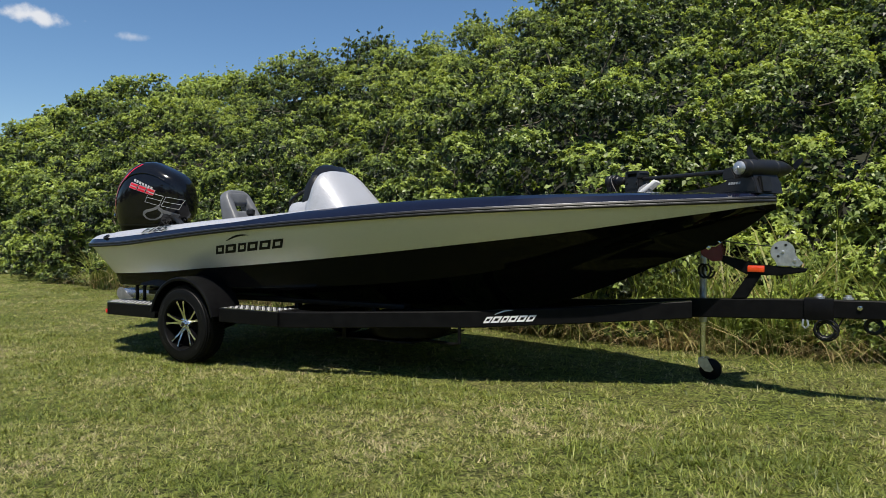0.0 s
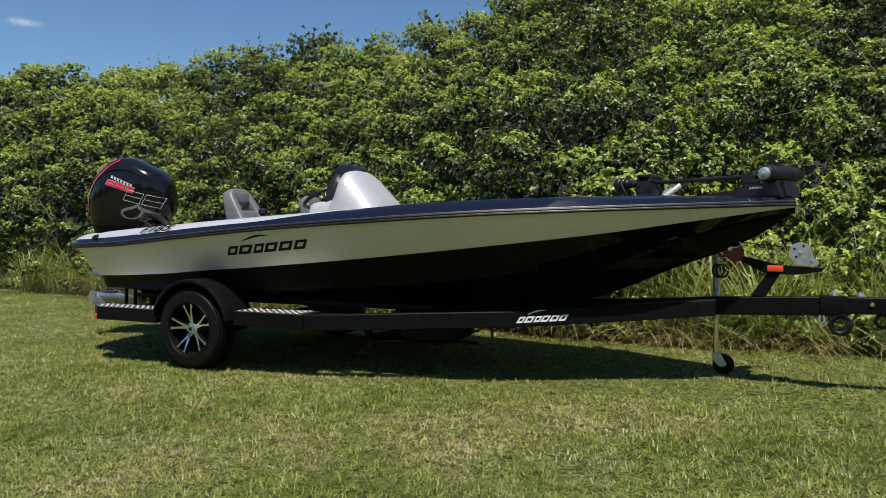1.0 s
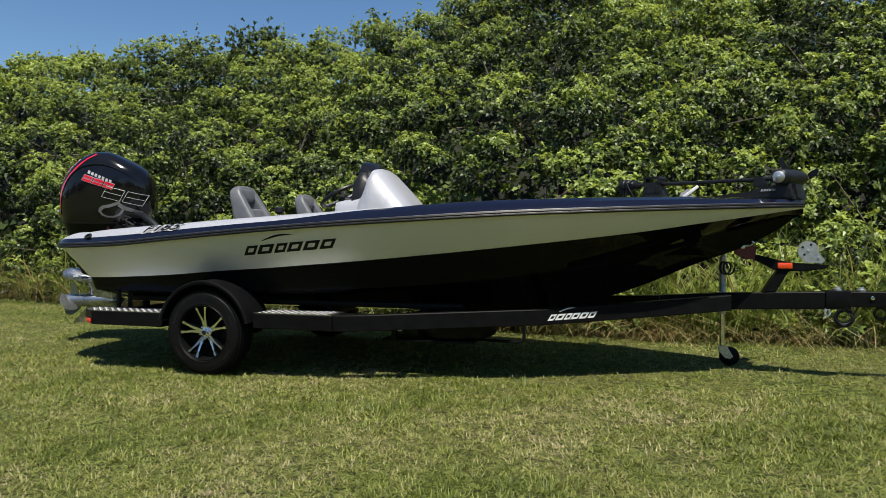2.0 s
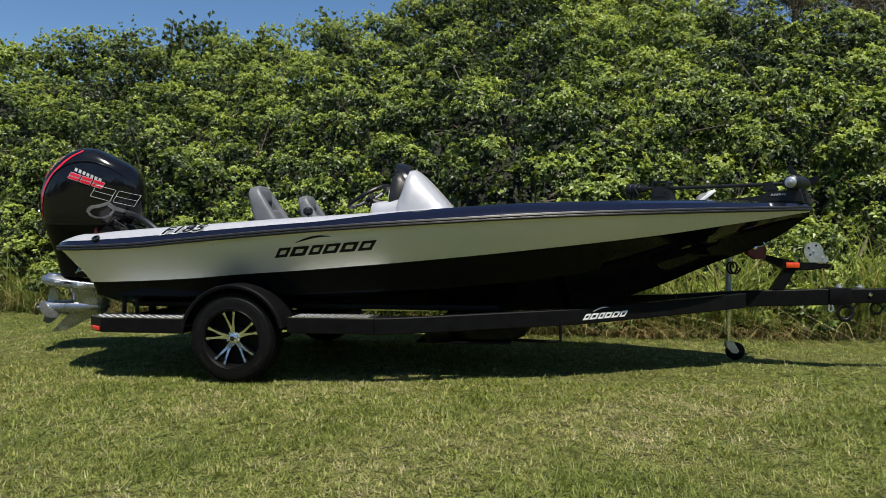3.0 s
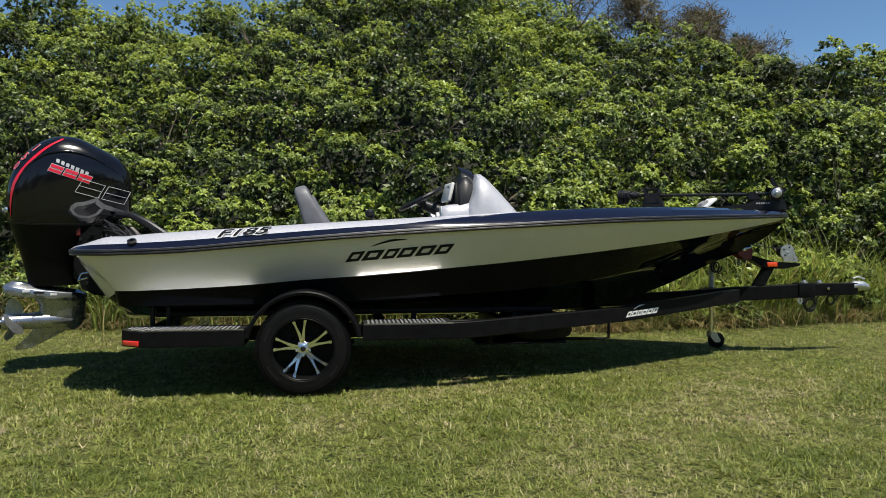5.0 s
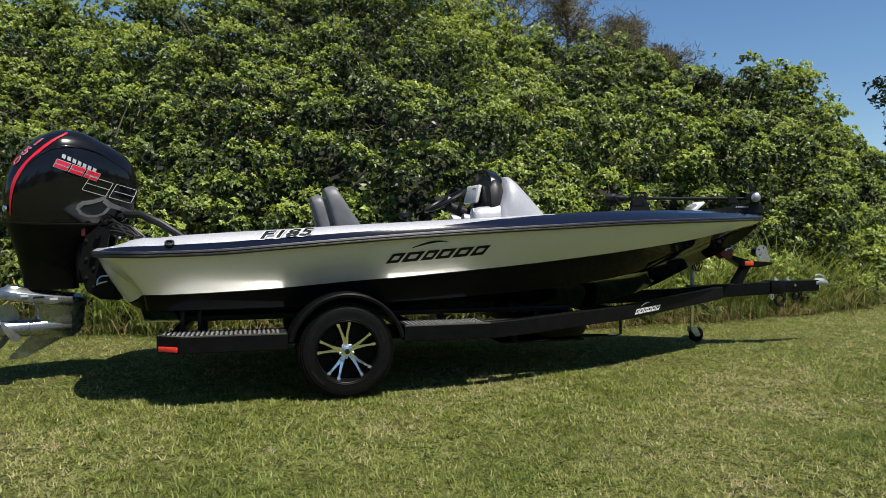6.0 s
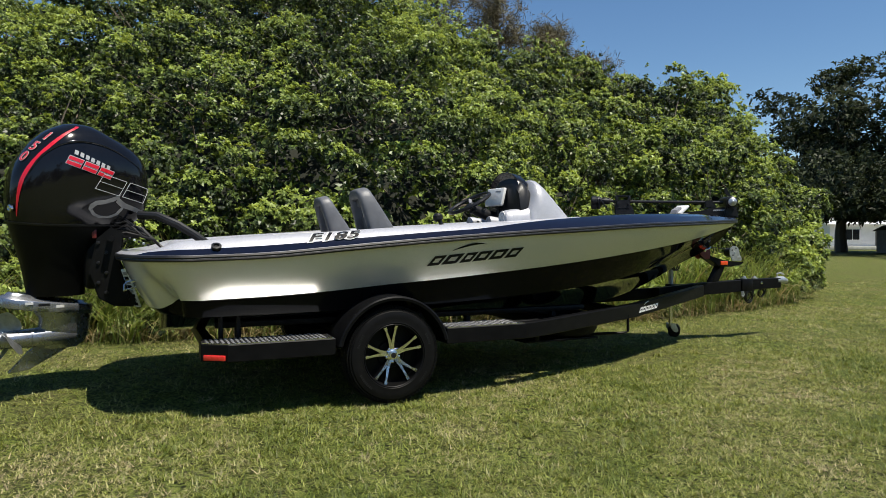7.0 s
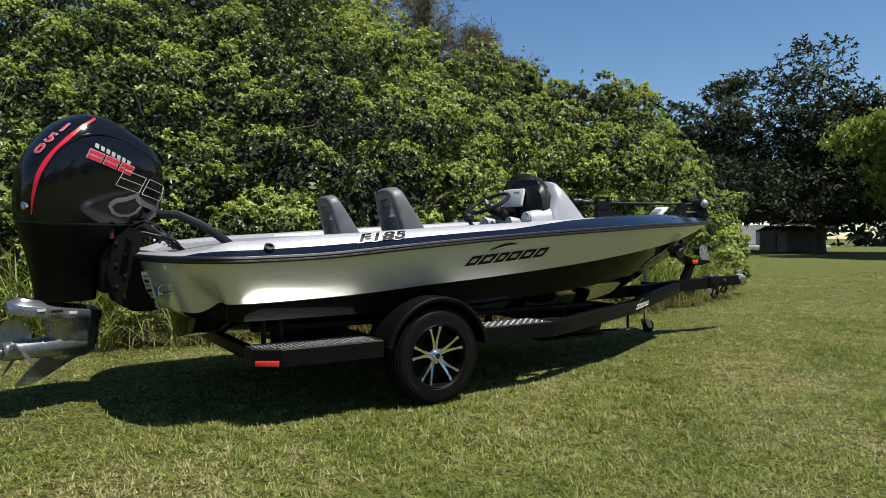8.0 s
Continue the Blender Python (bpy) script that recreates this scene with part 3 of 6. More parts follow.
def build_marks():
    bm = bmesh.new()
    slanted_mark(bm, 0.275, 0.908, 0.75, 0.072, 0.062, 0.050, lambda x, z: -hull_y(x, z) - 0.003)
    part("hull_mark", bm, M_DECALBLACK, BOAT, "black slanted maker's mark with a swoosh", 0)
    bm = bmesh.new()
    slanted_mark(bm, 0.275, 0.908, 0.75, 0.072, 0.062, 0.050, lambda x, z: hull_y(x, z) + 0.003)
    part("hull_mark", bm, M_DECALBLACK, BOAT, "black slanted maker's mark with a swoosh", 0)
    # model number laid on the curve of the cap
    for s in (1, -1):
        start = -0.585 if s > 0 else -0.235
        for bold, lift, mat in ((0.0075, 0.0085, M_DECALWHITE), (0.0020, 0.0120, M_DECALBLACK)):
            me = text_mesh("F185", 0.100, 0.35, bold)
            bm = bmesh.new()
            bm.from_mesh(me)
            bmesh.ops.triangulate(bm, faces=bm.faces[:])
            bmesh.ops.subdivide_edges(bm, edges=bm.edges[:], cuts=3, use_grid_fill=True)
            bm.to_mesh(me)
            bm.free()
            xs = [v.co.x for v in me.vertices]
            k = 0.35 / (max(xs) - min(xs) - 2 * bold)
            for v in me.vertices:
                x = start + s * v.co.x * k
                sec = cap_section(x, s)
                pts = [Vector(p) for p in sec[:5]]
                lens = [(b - a).length for a, b in zip(pts, pts[1:])]
                run = min(max(0.33 * sum(lens) + v.co.y, 0.0), sum(lens) - 1e-4)
                j = 0
                while run > lens[j]:
                    run -= lens[j]
                    j += 1
                v.co = pts[j].lerp(pts[j + 1], run / lens[j]) + Vector((0, -s, 1)).normalized() * lift
            me.materials.append(mat)
            attach(new("model_number", me), BOAT)


build_hull()
build_cap()
build_decks()
build_marks()


# ---- boat fittings ----
def build_console():
    yc, hw, z0 = -0.66, 0.32, 1.18
    prof = [(1.15, z0), (1.158, 1.34), (1.188, 1.40), (1.212, 1.47), (1.228, 1.53), (1.252, 1.568), (1.29, 1.572), (1.34, 1.534), (1.42, 1.450), (1.50, 1.360), (1.575, 1.272), (1.60, z0)]
    hood = bmesh.new()
    rings = []
    for i in range(25):
        t = -1 + 2 * i / 24
        s = max(1 - abs(t) ** 3.4, 0.0) ** (1 / 2.4)
        rings.append([(1.33 + (x - 1.33) * (0.76 + 0.24 * s), yc + hw * t, z0 + (z - z0) * (0.26 + 0.74 * s)) for x, z in prof])
    loft(hood, rings)
    con = part("console", hood, M_SILVER, BOAT, "silver-white metal-flake helm console", 40)
    # low shoulder that runs forward from a round vent and fades into the hood
    wing = bmesh.new()
    rings = []
    for x, half, top in ((0.980, 0.060, 1.308), (0.992, 0.070, 1.318), (1.04, 0.076, 1.328), (1.12, 0.080, 1.334), (1.19, 0.09, 1.352), (1.24, 0.095, 1.385), (1.34, 0.09, 1.39), (1.44, 0.08, 1.33), (1.53, 0.06, 1.27)):
        mid = 1.19
        rings.append([(x, -0.872 + half * math.copysign(abs(math.cos(a)) ** 0.8, math.cos(a)), mid + (top - mid) * math.copysign(abs(math.sin(a)) ** 0.8, math.sin(a)) * (1 if math.sin(a) > 0 else 0.3)) for a in np.linspace(0, 2 * math.pi, 24, endpoint=False)])
    loft(wing, rings)
    part("console_shoulder", wing, M_SILVER, con, "", 45)
    bm = bmesh.new()
    turned(bm, (0.982, -0.860, 1.264), (-1, 0, 0), [(-0.012, 0.052), (0.006, 0.050), (0.006, 0.044), (0.001, 0.040), (0.001, 0.030), (0.005, 0.028), (0.005, 0.018), (0.001, 0.015), (0.004, 0.001)])
    part("round_vent", bm, M_WHITEPLASTIC, con)
    # smaller pods inboard
    for x, y, z, r in ((0.975, -0.66, 1.235, 0.048), (0.97, -0.33, 1.240, 0.046)):
        bm = bmesh.new()
        turned(bm, (x, y, z), (-1, 0, 0.12), [(-0.20, r * 0.7), (-0.10, r * 0.95), (0, r), (0.010, r * 0.92), (0.011, r * 0.75), (0.004, r * 0.6), (0.008, 0.001)])
        part("gauge_pod", bm, M_SILVER, con)
    # black dash surround behind the hood
    bm = bmesh.new()
    rings = []
    for i in range(19):
        t = -1 + 2 * i / 18
        s = max(1 - abs(t) ** 3.0, 0.0) ** (1 / 2.4)
        y = yc + 0.010 + 0.262 * t
        rings.append([(1.12, y, 1.26), (1.105, y, 1.315 + 0.02 * s), (1.115, y, 1.33 + 0.20 * s), (1.15, y, 1.335 + 0.245 * s), (1.19, y, 1.33 + 0.245 * s), (1.225, y, 1.32 + 0.21 * s), (1.21, y, 1.24)])
    loft(bm, rings)
    part("dash", bm, M_PLASTIC, con, "black dash panel", 40)
    # thin smoked visor that rises over the dash
    bm = bmesh.new()
    rings = []
    for i in range(17):
        t = -1 + 2 * i / 16
        s = max(1 - abs(t) ** 2.4, 0.0) ** 0.6
        y = yc + 0.05 + 0.25 * t
        lo, hi = 1.45 + 0.105 * s, 1.47 + 0.165 * s
        rings.append([(1.165, y, lo), (1.135, y, hi), (1.139, y, hi + 0.004), (1.215, y, lo + 0.07 * s), (1.262, y, lo + 0.012), (1.255, y, lo)])
    loft(bm, rings)
    part("visor", bm, M_SMOKE, con, "dark smoked visor over the dash", 40)
    # display with a white cover
    at = pose(1.072, -0.588, 1.437, 0, 14, 6)
    bm = bmesh.new()
    box(bm, -0.014, 0.014, -0.118, 0.118, -0.074, 0.074, 0.010, 3, at)
    disp = part("display_cover", bm, M_WHITEPLASTIC, con, "white covered display on a bracket")
    bm = bmesh.new()
    box(bm, -0.0015, 0.0015, -0.035, 0.035, -0.006, 0.006, 0, 2, at @ pose(-0.0155, -0.045, 0.042))
    part("display_mark", bm, M_GREYPLASTIC, disp)
    bm = bmesh.new()
    box(bm, 0.016, 0.05, -0.11, 0.11, -0.066, 0.066, 0.006, 2, at)
    part("display_body", bm, M_PLASTIC, disp)
    bm = bmesh.new()
    cyl(bm, (1.10, -0.588, 1.24), (1.10, -0.588, 1.37), 0.018)
    box(bm, 1.07, 1.14, -0.64, -0.54, 1.345, 1.36, 0.004)
    part("display_bracket", bm, M_PLASTIC, con)


def build_steering():
    c, ax = Vector((0.862, -0.535, 1.388)), Vector((-0.47, 0, 0.88)).normalized()
    u, v = axes(ax)
    bm = bmesh.new()
    ring = [c + u * 0.175 * math.cos(a) + v * 0.175 * math.sin(a) for a in np.linspace(0, 2 * math.pi, 41)]
    tube(bm, ring, 0.016, 8)
    w = part("steering_wheel", bm, M_PLASTIC, BOAT, "black three-spoke steering wheel")
    for k in range(3):
        a = 2 * math.pi * k / 3 + 0.5
        bm = bmesh.new()
        tube(bm, [c - ax * 0.03, c - ax * 0.02 + (u * math.cos(a) + v * math.sin(a)) * 0.09, c + (u * math.cos(a) + v * math.sin(a)) * 0.17], 0.013, 8, 0.5)
        part("spoke", bm, M_GREYPLASTIC, w)
    bm = bmesh.new()
    turned(bm, c - ax * 0.05, ax, [(0, 0.035), (0.03, 0.045), (0.045, 0.03), (0.05, 0.001)])
    part("wheel_hub", bm, M_PLASTIC, w)
    bm = bmesh.new()
    cyl(bm, c - ax * 0.05, c - ax * 0.05 + Vector((0.28, 0, -0.10)), 0.04, 0.055)
    part("steering_column", bm, M_PLASTIC, w)
    bm = bmesh.new()
    cyl(bm, (0.49, -0.84, 1.19), (0.46, -0.82, 1.25), 0.014)
    turned(bm, (0.46, -0.82, 1.23), (-0.1, 0, 1), [(0, 0.02), (0.015, 0.036), (0.045, 0.036), (0.06, 0.02), (0.062, 0.001)])
    box(bm, 0.42, 0.58, -0.90, -0.82, 1.15, 1.205, 0.012)
    part("throttle_lever", bm, M_PLASTIC, BOAT, "black throttle lever on the gunwale")


def build_seat(yc):
    """A bucket seat: side bolsters and a top roll round an open window, on a cushion."""
    lean = lambda z: 0.012 - 0.10 * (z - 1.15) / 0.35
    bm = bmesh.new()
    half = [(0.148, 0.98), (0.143, 1.08), (0.136, 1.18), (0.128, 1.27), (0.120, 1.34), (0.112, 1.395), (0.100, 1.42), (0.075, 1.434), (0.04, 1.438)]
    outline = [(-y, z) for y, z in half] + [(0.0, 1.437)] + half[::-1]
    path = [(lean(z) + 0.02, yc + y, z) for y, z in outline]
    last = len(path) - 1
    rings = []
    for i, p in enumerate(path):
        p = Vector(p)
        d = (Vector(path[min(i + 1, last)]) - Vector(path[max(i - 1, 0)])).normalized()
        fwd = Vector((1, 0, 0.25))
        fwd = (fwd - d * fwd.dot(d)).normalized()
        side = d.cross(fwd)
        deep = 0.050 + 0.058 * max(0.0, min(1.0, (1.43 - p.z) / 0.36))
        rings.append([p + fwd * (deep * math.copysign(abs(math.cos(b)) ** 0.6, math.cos(b)) + deep - 0.056) + side * (0.042 * math.copysign(abs(math.sin(b)) ** 0.6, math.sin(b))) for b in np.linspace(0, 2 * math.pi, 20, endpoint=False)])
    loft(bm, rings)
    th = part("seat", bm, M_VINYL, BOAT, "grey vinyl bucket seat with an open headrest window", 50)
    bm = bmesh.new()
    box(bm, -0.032, 0.040, -0.115, 0.115, -0.060, 0.060, 0.026, 3, pose(lean(1.4) + 0.03, yc, 1.398, 0, -14, 0))
    part("headrest", bm, M_VINYL, th, "", 50)
    bm = bmesh.new()
    box(bm, -0.035, 0.06, -0.145, 0.145, -0.18, 0.145, 0.03, 3, pose(lean(1.1) + 0.03, yc, 1.14, 0, -14, 0))
    part("back_pad", bm, M_VINYL, th, "", 50)
    bm = bmesh.new()
    box(bm, 0.05, 0.52, yc - 0.24, yc + 0.24, 0.86, 1.02, 0.05, 3)
    part("cushion", bm, M_VINYL, th, "", 50)
    bm = bmesh.new()
    box(bm, 0.0, 0.42, yc - 0.22, yc + 0.22, 0.74, 0.86, 0.01)
    part("seat_box", bm, M_WHITEPLASTIC, th)


build_console()
build_steering()
build_seat(-0.525)
build_seat(0.60)


def build_deck_fittings():
    # round hull cleats in the cap
    for s in (1, -1):
        o, c = Vector(cap_section(-1.132, s)[2]), Vector(cap_section(-1.132, s)[4])
        n = (Vector((1, 0, 0.03)).cross(c - o) * s).normalized()
        m = o.lerp(c, 0.08)
        bm = bmesh.new()
        turned(bm, m, n, [(0.0, 0.030), (0.016, 0.030), (0.018, 0.017), (0.006, 0.015), (0.005, 0.001)], 20)
        part("round_fitting", bm, M_PLASTIC, BOAT, "black round fitting in the cap")
    # bow eye and transom tie-down
    bm = bmesh.new()
    tube(bm, [(3.93, 0, 0.99), (4.0, 0, 0.99), (4.03, 0, 1.01), (4.0, 0, 1.04), (3.96, 0, 1.04)], 0.009, 8)
    part("bow_eye", bm, M_CHROME, BOAT)
    for y in (-0.595, 0.595):
        bm = bmesh.new()
        tube(bm, [(-1.58, y + 0.025, 0.825), (-1.63, y + 0.03, 0.822), (-1.65, y + 0.025, 0.80), (-1.648, y - 0.01, 0.765), (-1.635, y - 0.03, 0.775), (-1.58, y - 0.028, 0.79)], 0.006, 8)
        part("transom_ring", bm, M_CHROME, BOAT)
    # narrow white label beside the motor bracket, its lines unreadable
    lm = Matrix.Translation((-1.612, -0.080, 0.745)) @ pose(0, 0, 0, 0, 0, 45) @ pose(0, 0, 0, 0, -24, 0)
    bm = bmesh.new()
    box(bm, -0.006, 0.006, -0.028, 0.028, -0.15, 0.15, 0.002, 2, lm)
    lab = part("transom_label", bm, M_WHITEPLASTIC, BOAT, "white label with dark unreadable lines")
    for k in range(8):
        bm = bmesh.new()
        box(bm, -0.008, -0.0062, -0.018, 0.018, -0.012, 0.012, 0, 2, lm @ pose(0, 0, -0.125 + 0.035 * k))
        part("label_bar", bm, M_GREYPLASTIC if k % 2 else M_NAVY, lab)


build_deck_fittings()


# ---- outboard motor ----
CZ = [0.70, 0.76, 0.95, 1.10, 1.20, 1.28, 1.40, 1.52, 1.605, 1.68, 1.745, 1.805, 1.845, 1.878, 1.898, 1.905]
cowl_rear = lerp_table(CZ, [-2.22, -2.23, -2.27, -2.315, -2.34, -2.352, -2.355, -2.34, -2.31, -2.27, -2.225, -2.17, -2.12, -2.06, -2.01, -1.975])
cowl_front = lerp_table(CZ, [-1.84, -1.84, -1.82, -1.73, -1.58, -1.49, -1.452, -1.452, -1.465, -1.497, -1.555, -1.655, -1.735, -1.805, -1.86, -1.895])
cowl_half = lerp_table(CZ, [0.10, 0.11, 0.15, 0.19, 0.22, 0.24, 0.25, 0.25, 0.245, 0.232, 0.21, 0.178, 0.148, 0.112, 0.07, 0.035])


COWL_POW = 3.3
# the motor stands turned to starboard on its swivel and leans a little with the turn
MOTOR_TURN = pose(-1.945, 0.068, 1.4) @ pose(0, 0, 0, 0, 0, 22.5) @ pose(0, 0, 0, 6.8, 0, 0) @ pose(1.90, 0, -1.4)


def cowl_point(z, t, grow=0.0):
    xr, xf, hw = cowl_rear(z), cowl_front(z), cowl_half(z)
    c, sn = math.cos(t), math.sin(t)
    taper = 1.0 - 0.13 * max(c, 0) ** 2 - 0.30 * max(-c, 0) ** 2
    return ((xr + xf) / 2 + ((xf - xr) / 2 + grow) * math.copysign(abs(c) ** (2 / COWL_POW), c), (hw + grow) * math.copysign(abs(sn) ** (2 / COWL_POW), sn) * taper, z)


def cowl_ring(z, grow=0.0, n=48):
    return [cowl_point(z, 2 * math.pi * k / n, grow) for k in range(n)]


def cowl_y(x, z):
    xr, xf = cowl_rear(z), cowl_front(z)
    u = max(-0.999, min(0.999, (x - (xr + xf) / 2) / ((xf - xr) / 2)))
    t = math.acos(math.copysign(abs(u) ** (COWL_POW / 2), u))
    return -cowl_point(z, t)[1] - 0.004


def build_outboard():
    th = thing("outboard_motor", (-2.0, 0, 0.18), "black outboard motor with red stripe and silver gearcase", "outboard motor")
    bm = bmesh.new()
    PLACE[0] = MOTOR_TURN
    zs = list(np.linspace(1.215, 1.80, 26)) + list(np.linspace(1.812, 1.905, 14))
    loft(bm, [cowl_ring(z) for z in zs])
    cowl = part("cowl", bm, M_COWL, th, "glossy black engine cowl", 60)
    bm = bmesh.new()
    loft(bm, [cowl_ring(z, -0.008) for z in np.linspace(0.70, 1.213, 16)])
    part("midsection", bm, M_MIDBLACK, th, "satin black midsection", 60)
    bm = bmesh.new()
    loft(bm, [cowl_ring(1.205, 0.002), cowl_ring(1.213, 0.006), cowl_ring(1.222, 0.004)], cap=False)
    part("cowl_seam", bm, M_PLASTIC, cowl, "", 60)
    # raised brow over the side panel
    brow = lerp_table([-2.30, -2.24, -2.12, -2.01, -1.89, -1.75, -1.55], [1.47, 1.60, 1.735, 1.78, 1.785, 1.745, 1.62])
    for s in (1, -1):
        bm = bmesh.new()
        pts = []
        for k in range(24):
            t = k / 23
            x = -2.285 + 0.72 * t
            z = brow(x)
            pts.append((x, (cowl_y(x, z) + 0.002) * s, z))
        tube(bm, pts, [0.003 + 0.008 * math.sin(math.pi * min(1.0, k / 23 + 0.08)) for k in range(24)], 8)
        part("shoulder_crease", bm, M_COWL, cowl, "", 60)
    # red stripe over the rear quarter
    sweep = lerp_table([1.24, 1.35, 1.5, 1.6, 1.7, 1.78, 1.84, 1.88], [0.52, 0.54, 0.60, 0.68, 0.82, 1.00, 1.22, 1.45])
    for s in (1, -1):
        bm = bmesh.new()
        rows = []
        for z in list(np.linspace(1.26, 1.80, 26)) + list(np.linspace(1.81, 1.885, 10)):
            w = 0.018 + 0.045 * min(1, (z - 1.26) / 0.25)
            rows.append([cowl_point(z, math.pi + s * (sweep(z) - w + 2 * w * k / 3), 0.004) for k in range(4)])
        loft(bm, rows, closed=False)
        part("red_stripe", bm, M_RED, cowl, "red stripe", 60)
    # maker's mark on each side: grey bar, red blocks, outlined blocks, grey swoosh
    for s in (1, -1):
        dep = lambda x, z: (cowl_y(x, z)) * s
        bm = bmesh.new()
        for k in range(7):
            x = -2.015 + 0.033 * k
            z = 1.700 - 0.0145 * k
            strip_on(bm, (((x, z), (x + 0.022, z - 0.010)), ((x + 0.008, z + 0.028), (x + 0.030, z + 0.018)), 1), dep)
        part("name_bar", bm, M_MARKGREY, cowl, "", 0)
        for k in range(3):
            white, red = bmesh.new(), bmesh.new()
            x = -2.070 + 0.098 * k
            z = 1.632 - 0.032 * k
            slant = lambda f, g: (x + 0.030 * f + 0.084 * g, z + 0.058 * f - 0.028 * g)
            for f0, f1 in ((0.04, 0.40), (0.56, 0.94)):
                strip_on(white, ((slant(f0 - 0.06, -0.03), slant(f0 - 0.06, 1.03)), (slant(f1 + 0.06, -0.03), slant(f1 + 0.06, 1.03)), 2), dep)
                strip_on(red, ((slant(f0, 0), slant(f0, 1)), (slant(f1, 0), slant(f1, 1)), 2), lambda x, z: dep(x, z) - 0.0015 * s)
            part("block_edge", white, M_MARKGREY, cowl, "", 0)
            part("red_block", red, M_RED, cowl, "", 0)
        bm = bmesh.new()
        def outline(pts):
            for (xa, za), (xb, zb) in zip(pts, pts[1:]):
                n = max(1, int(math.hypot(xb - xa, zb - za) / 0.03))
                path = []
                for i in range(n + 1):
                    x, z = xa + (xb - xa) * i / n, za + (zb - za) * i / n
                    path.append((x, dep(x, z) - 0.001 * s, z))
                tube(bm, path, 0.0022, 5)
        # two outlined slanted blocks, each with a slit
        for x, z, wide in ((-1.885, 1.475, 0.16), (-1.700, 1.425, 0.17)):
            c = [(x, z), (x + wide, z - 0.045), (x + wide + 0.055, z + 0.055), (x + 0.055, z + 0.100), (x, z)]
            outline(c)
            outline([(x + 0.028, z + 0.050), (x + wide + 0.028, z + 0.005)])
        part("outlined_blocks", bm, M_MARKGREY, cowl, "", 0)
        bm = bmesh.new()
        up = [(-1.98, 1.365), (-1.97, 1.40), (-1.93, 1.425), (-1.86, 1.435), (-1.79, 1.46), (-1.74, 1.485), (-1.76, 1.45), (-1.71, 1.415), (-1.62, 1.385), (-1.55, 1.36), (-1.50, 1.33)]
        dn = [(-1.97, 1.355), (-1.95, 1.37), (-1.92, 1.395), (-1.86, 1.405), (-1.80, 1.425), (-1.765, 1.44), (-1.785, 1.42), (-1.74, 1.385), (-1.65, 1.36), (-1.57, 1.335), (-1.50, 1.315)]
        mv = lambda pts: [(-1.915 + (x + 1.97) * 0.92, z - 0.035) for x, z in pts]
        up, dn = mv(up), mv(dn)
        for i in range(len(up) - 1):
            strip_on(bm, ((dn[i], dn[i + 1]), (up[i], up[i + 1]), 1), dep)
        lo = [(-1.97, 1.36), (-1.95, 1.325), (-1.90, 1.305), (-1.82, 1.305), (-1.76, 1.33), (-1.72, 1.375)]
        li = [(-1.95, 1.365), (-1.93, 1.338), (-1.89, 1.322), (-1.83, 1.322), (-1.78, 1.342), (-1.74, 1.385)]
        lo, li = mv(lo), mv(li)
        for i in range(len(lo) - 1):
            strip_on(bm, ((lo[i], lo[i + 1]), (li[i], li[i + 1]), 1), dep)
        bmesh.ops.remove_doubles(bm, verts=bm.verts, dist=0.002)
        part("grey_swoosh", bm, M_GREYLINE, cowl, "", 0)
    # power figure on the rear quarter of the cowl
    def cowl_at(z, t):
        return Vector(cowl_point(z, math.pi + t))
    for k, ch in enumerate("150"):
        z = 1.80 - 0.072 * k
        t = sweep(z) - 0.42
        o = cowl_at(z, t)
        ux = (cowl_at(z - 0.02, t) - o).normalized()
        uy = cowl_at(z, t + 0.05) - o
        uy = (uy - ux * uy.dot(ux)).normalized()
        un = ux.cross(uy)
        for bold, lift, mat in ((0.0035, 0.006, M_DECALWHITE), (0.0008, 0.0075, M_RED)):
            me = text_mesh(ch, 0.10, 0.2, bold)
            fr = Matrix((uy, -ux, un)).transposed().to_4x4()
            fr.translation = o + un * lift - uy * 0.030 + ux * 0.035
            me.transform(MOTOR_TURN @ fr)
            me.materials.append(mat)
            attach(new("power_figure", me), cowl)
    bm = bmesh.new()
    turned(bm, (-2.345, -0.10, 1.31), (-1, -0.3, 0), [(0, 0.025), (0.012, 0.024), (0.016, 0.016), (0.012, 0.008), (0.014, 0.001)], 16)
    part("rear_badge", bm, M_CHROME, cowl)
    # gearcase: plate, leg, torpedo, skeg
    bm = bmesh.new()
    n = 26
    def plate(z, g):
        pts = []
        for k in range(n):
            t = 2 * math.pi * k / n
            c, s_ = math.cos(t), math.sin(t)
            w = 0.085 + 0.035 * (c < 0) * abs(c)
            pts.append((-2.085 + (0.29 + g) * c, (w + g) * math.copysign(abs(s_) ** 0.8, s_), z + 0.045 * (-c)))
        return pts
    loft(bm, [plate(0.592, 0.0), plate(0.597, 0.007), plate(0.655, 0.009), plate(0.662, 0.002), plate(0.672, -0.03), plate(0.69, -0.05)])
    gc = part("gearcase_plate", bm, M_GEARCASE, th, "silver gearcase with cavitation plate", 50)
    for s in (1, -1):
        for x, w in ((-2.25, 0.05), (-2.17, 0.07), (-2.06, 0.05)):
            bm = bmesh.new()
            yy = 0.108 if x > -2.2 else 0.100
            box(bm, x, x + w, -(yy + 0.006) * s, -yy * s, 0.63 - 0.155 * (x + 2.085), 0.646 - 0.155 * (x + 2.085))
            part("plate_bar", bm, M_DECALWHITE if w < 0.06 else M_NAVY, gc)
    bm = bmesh.new()
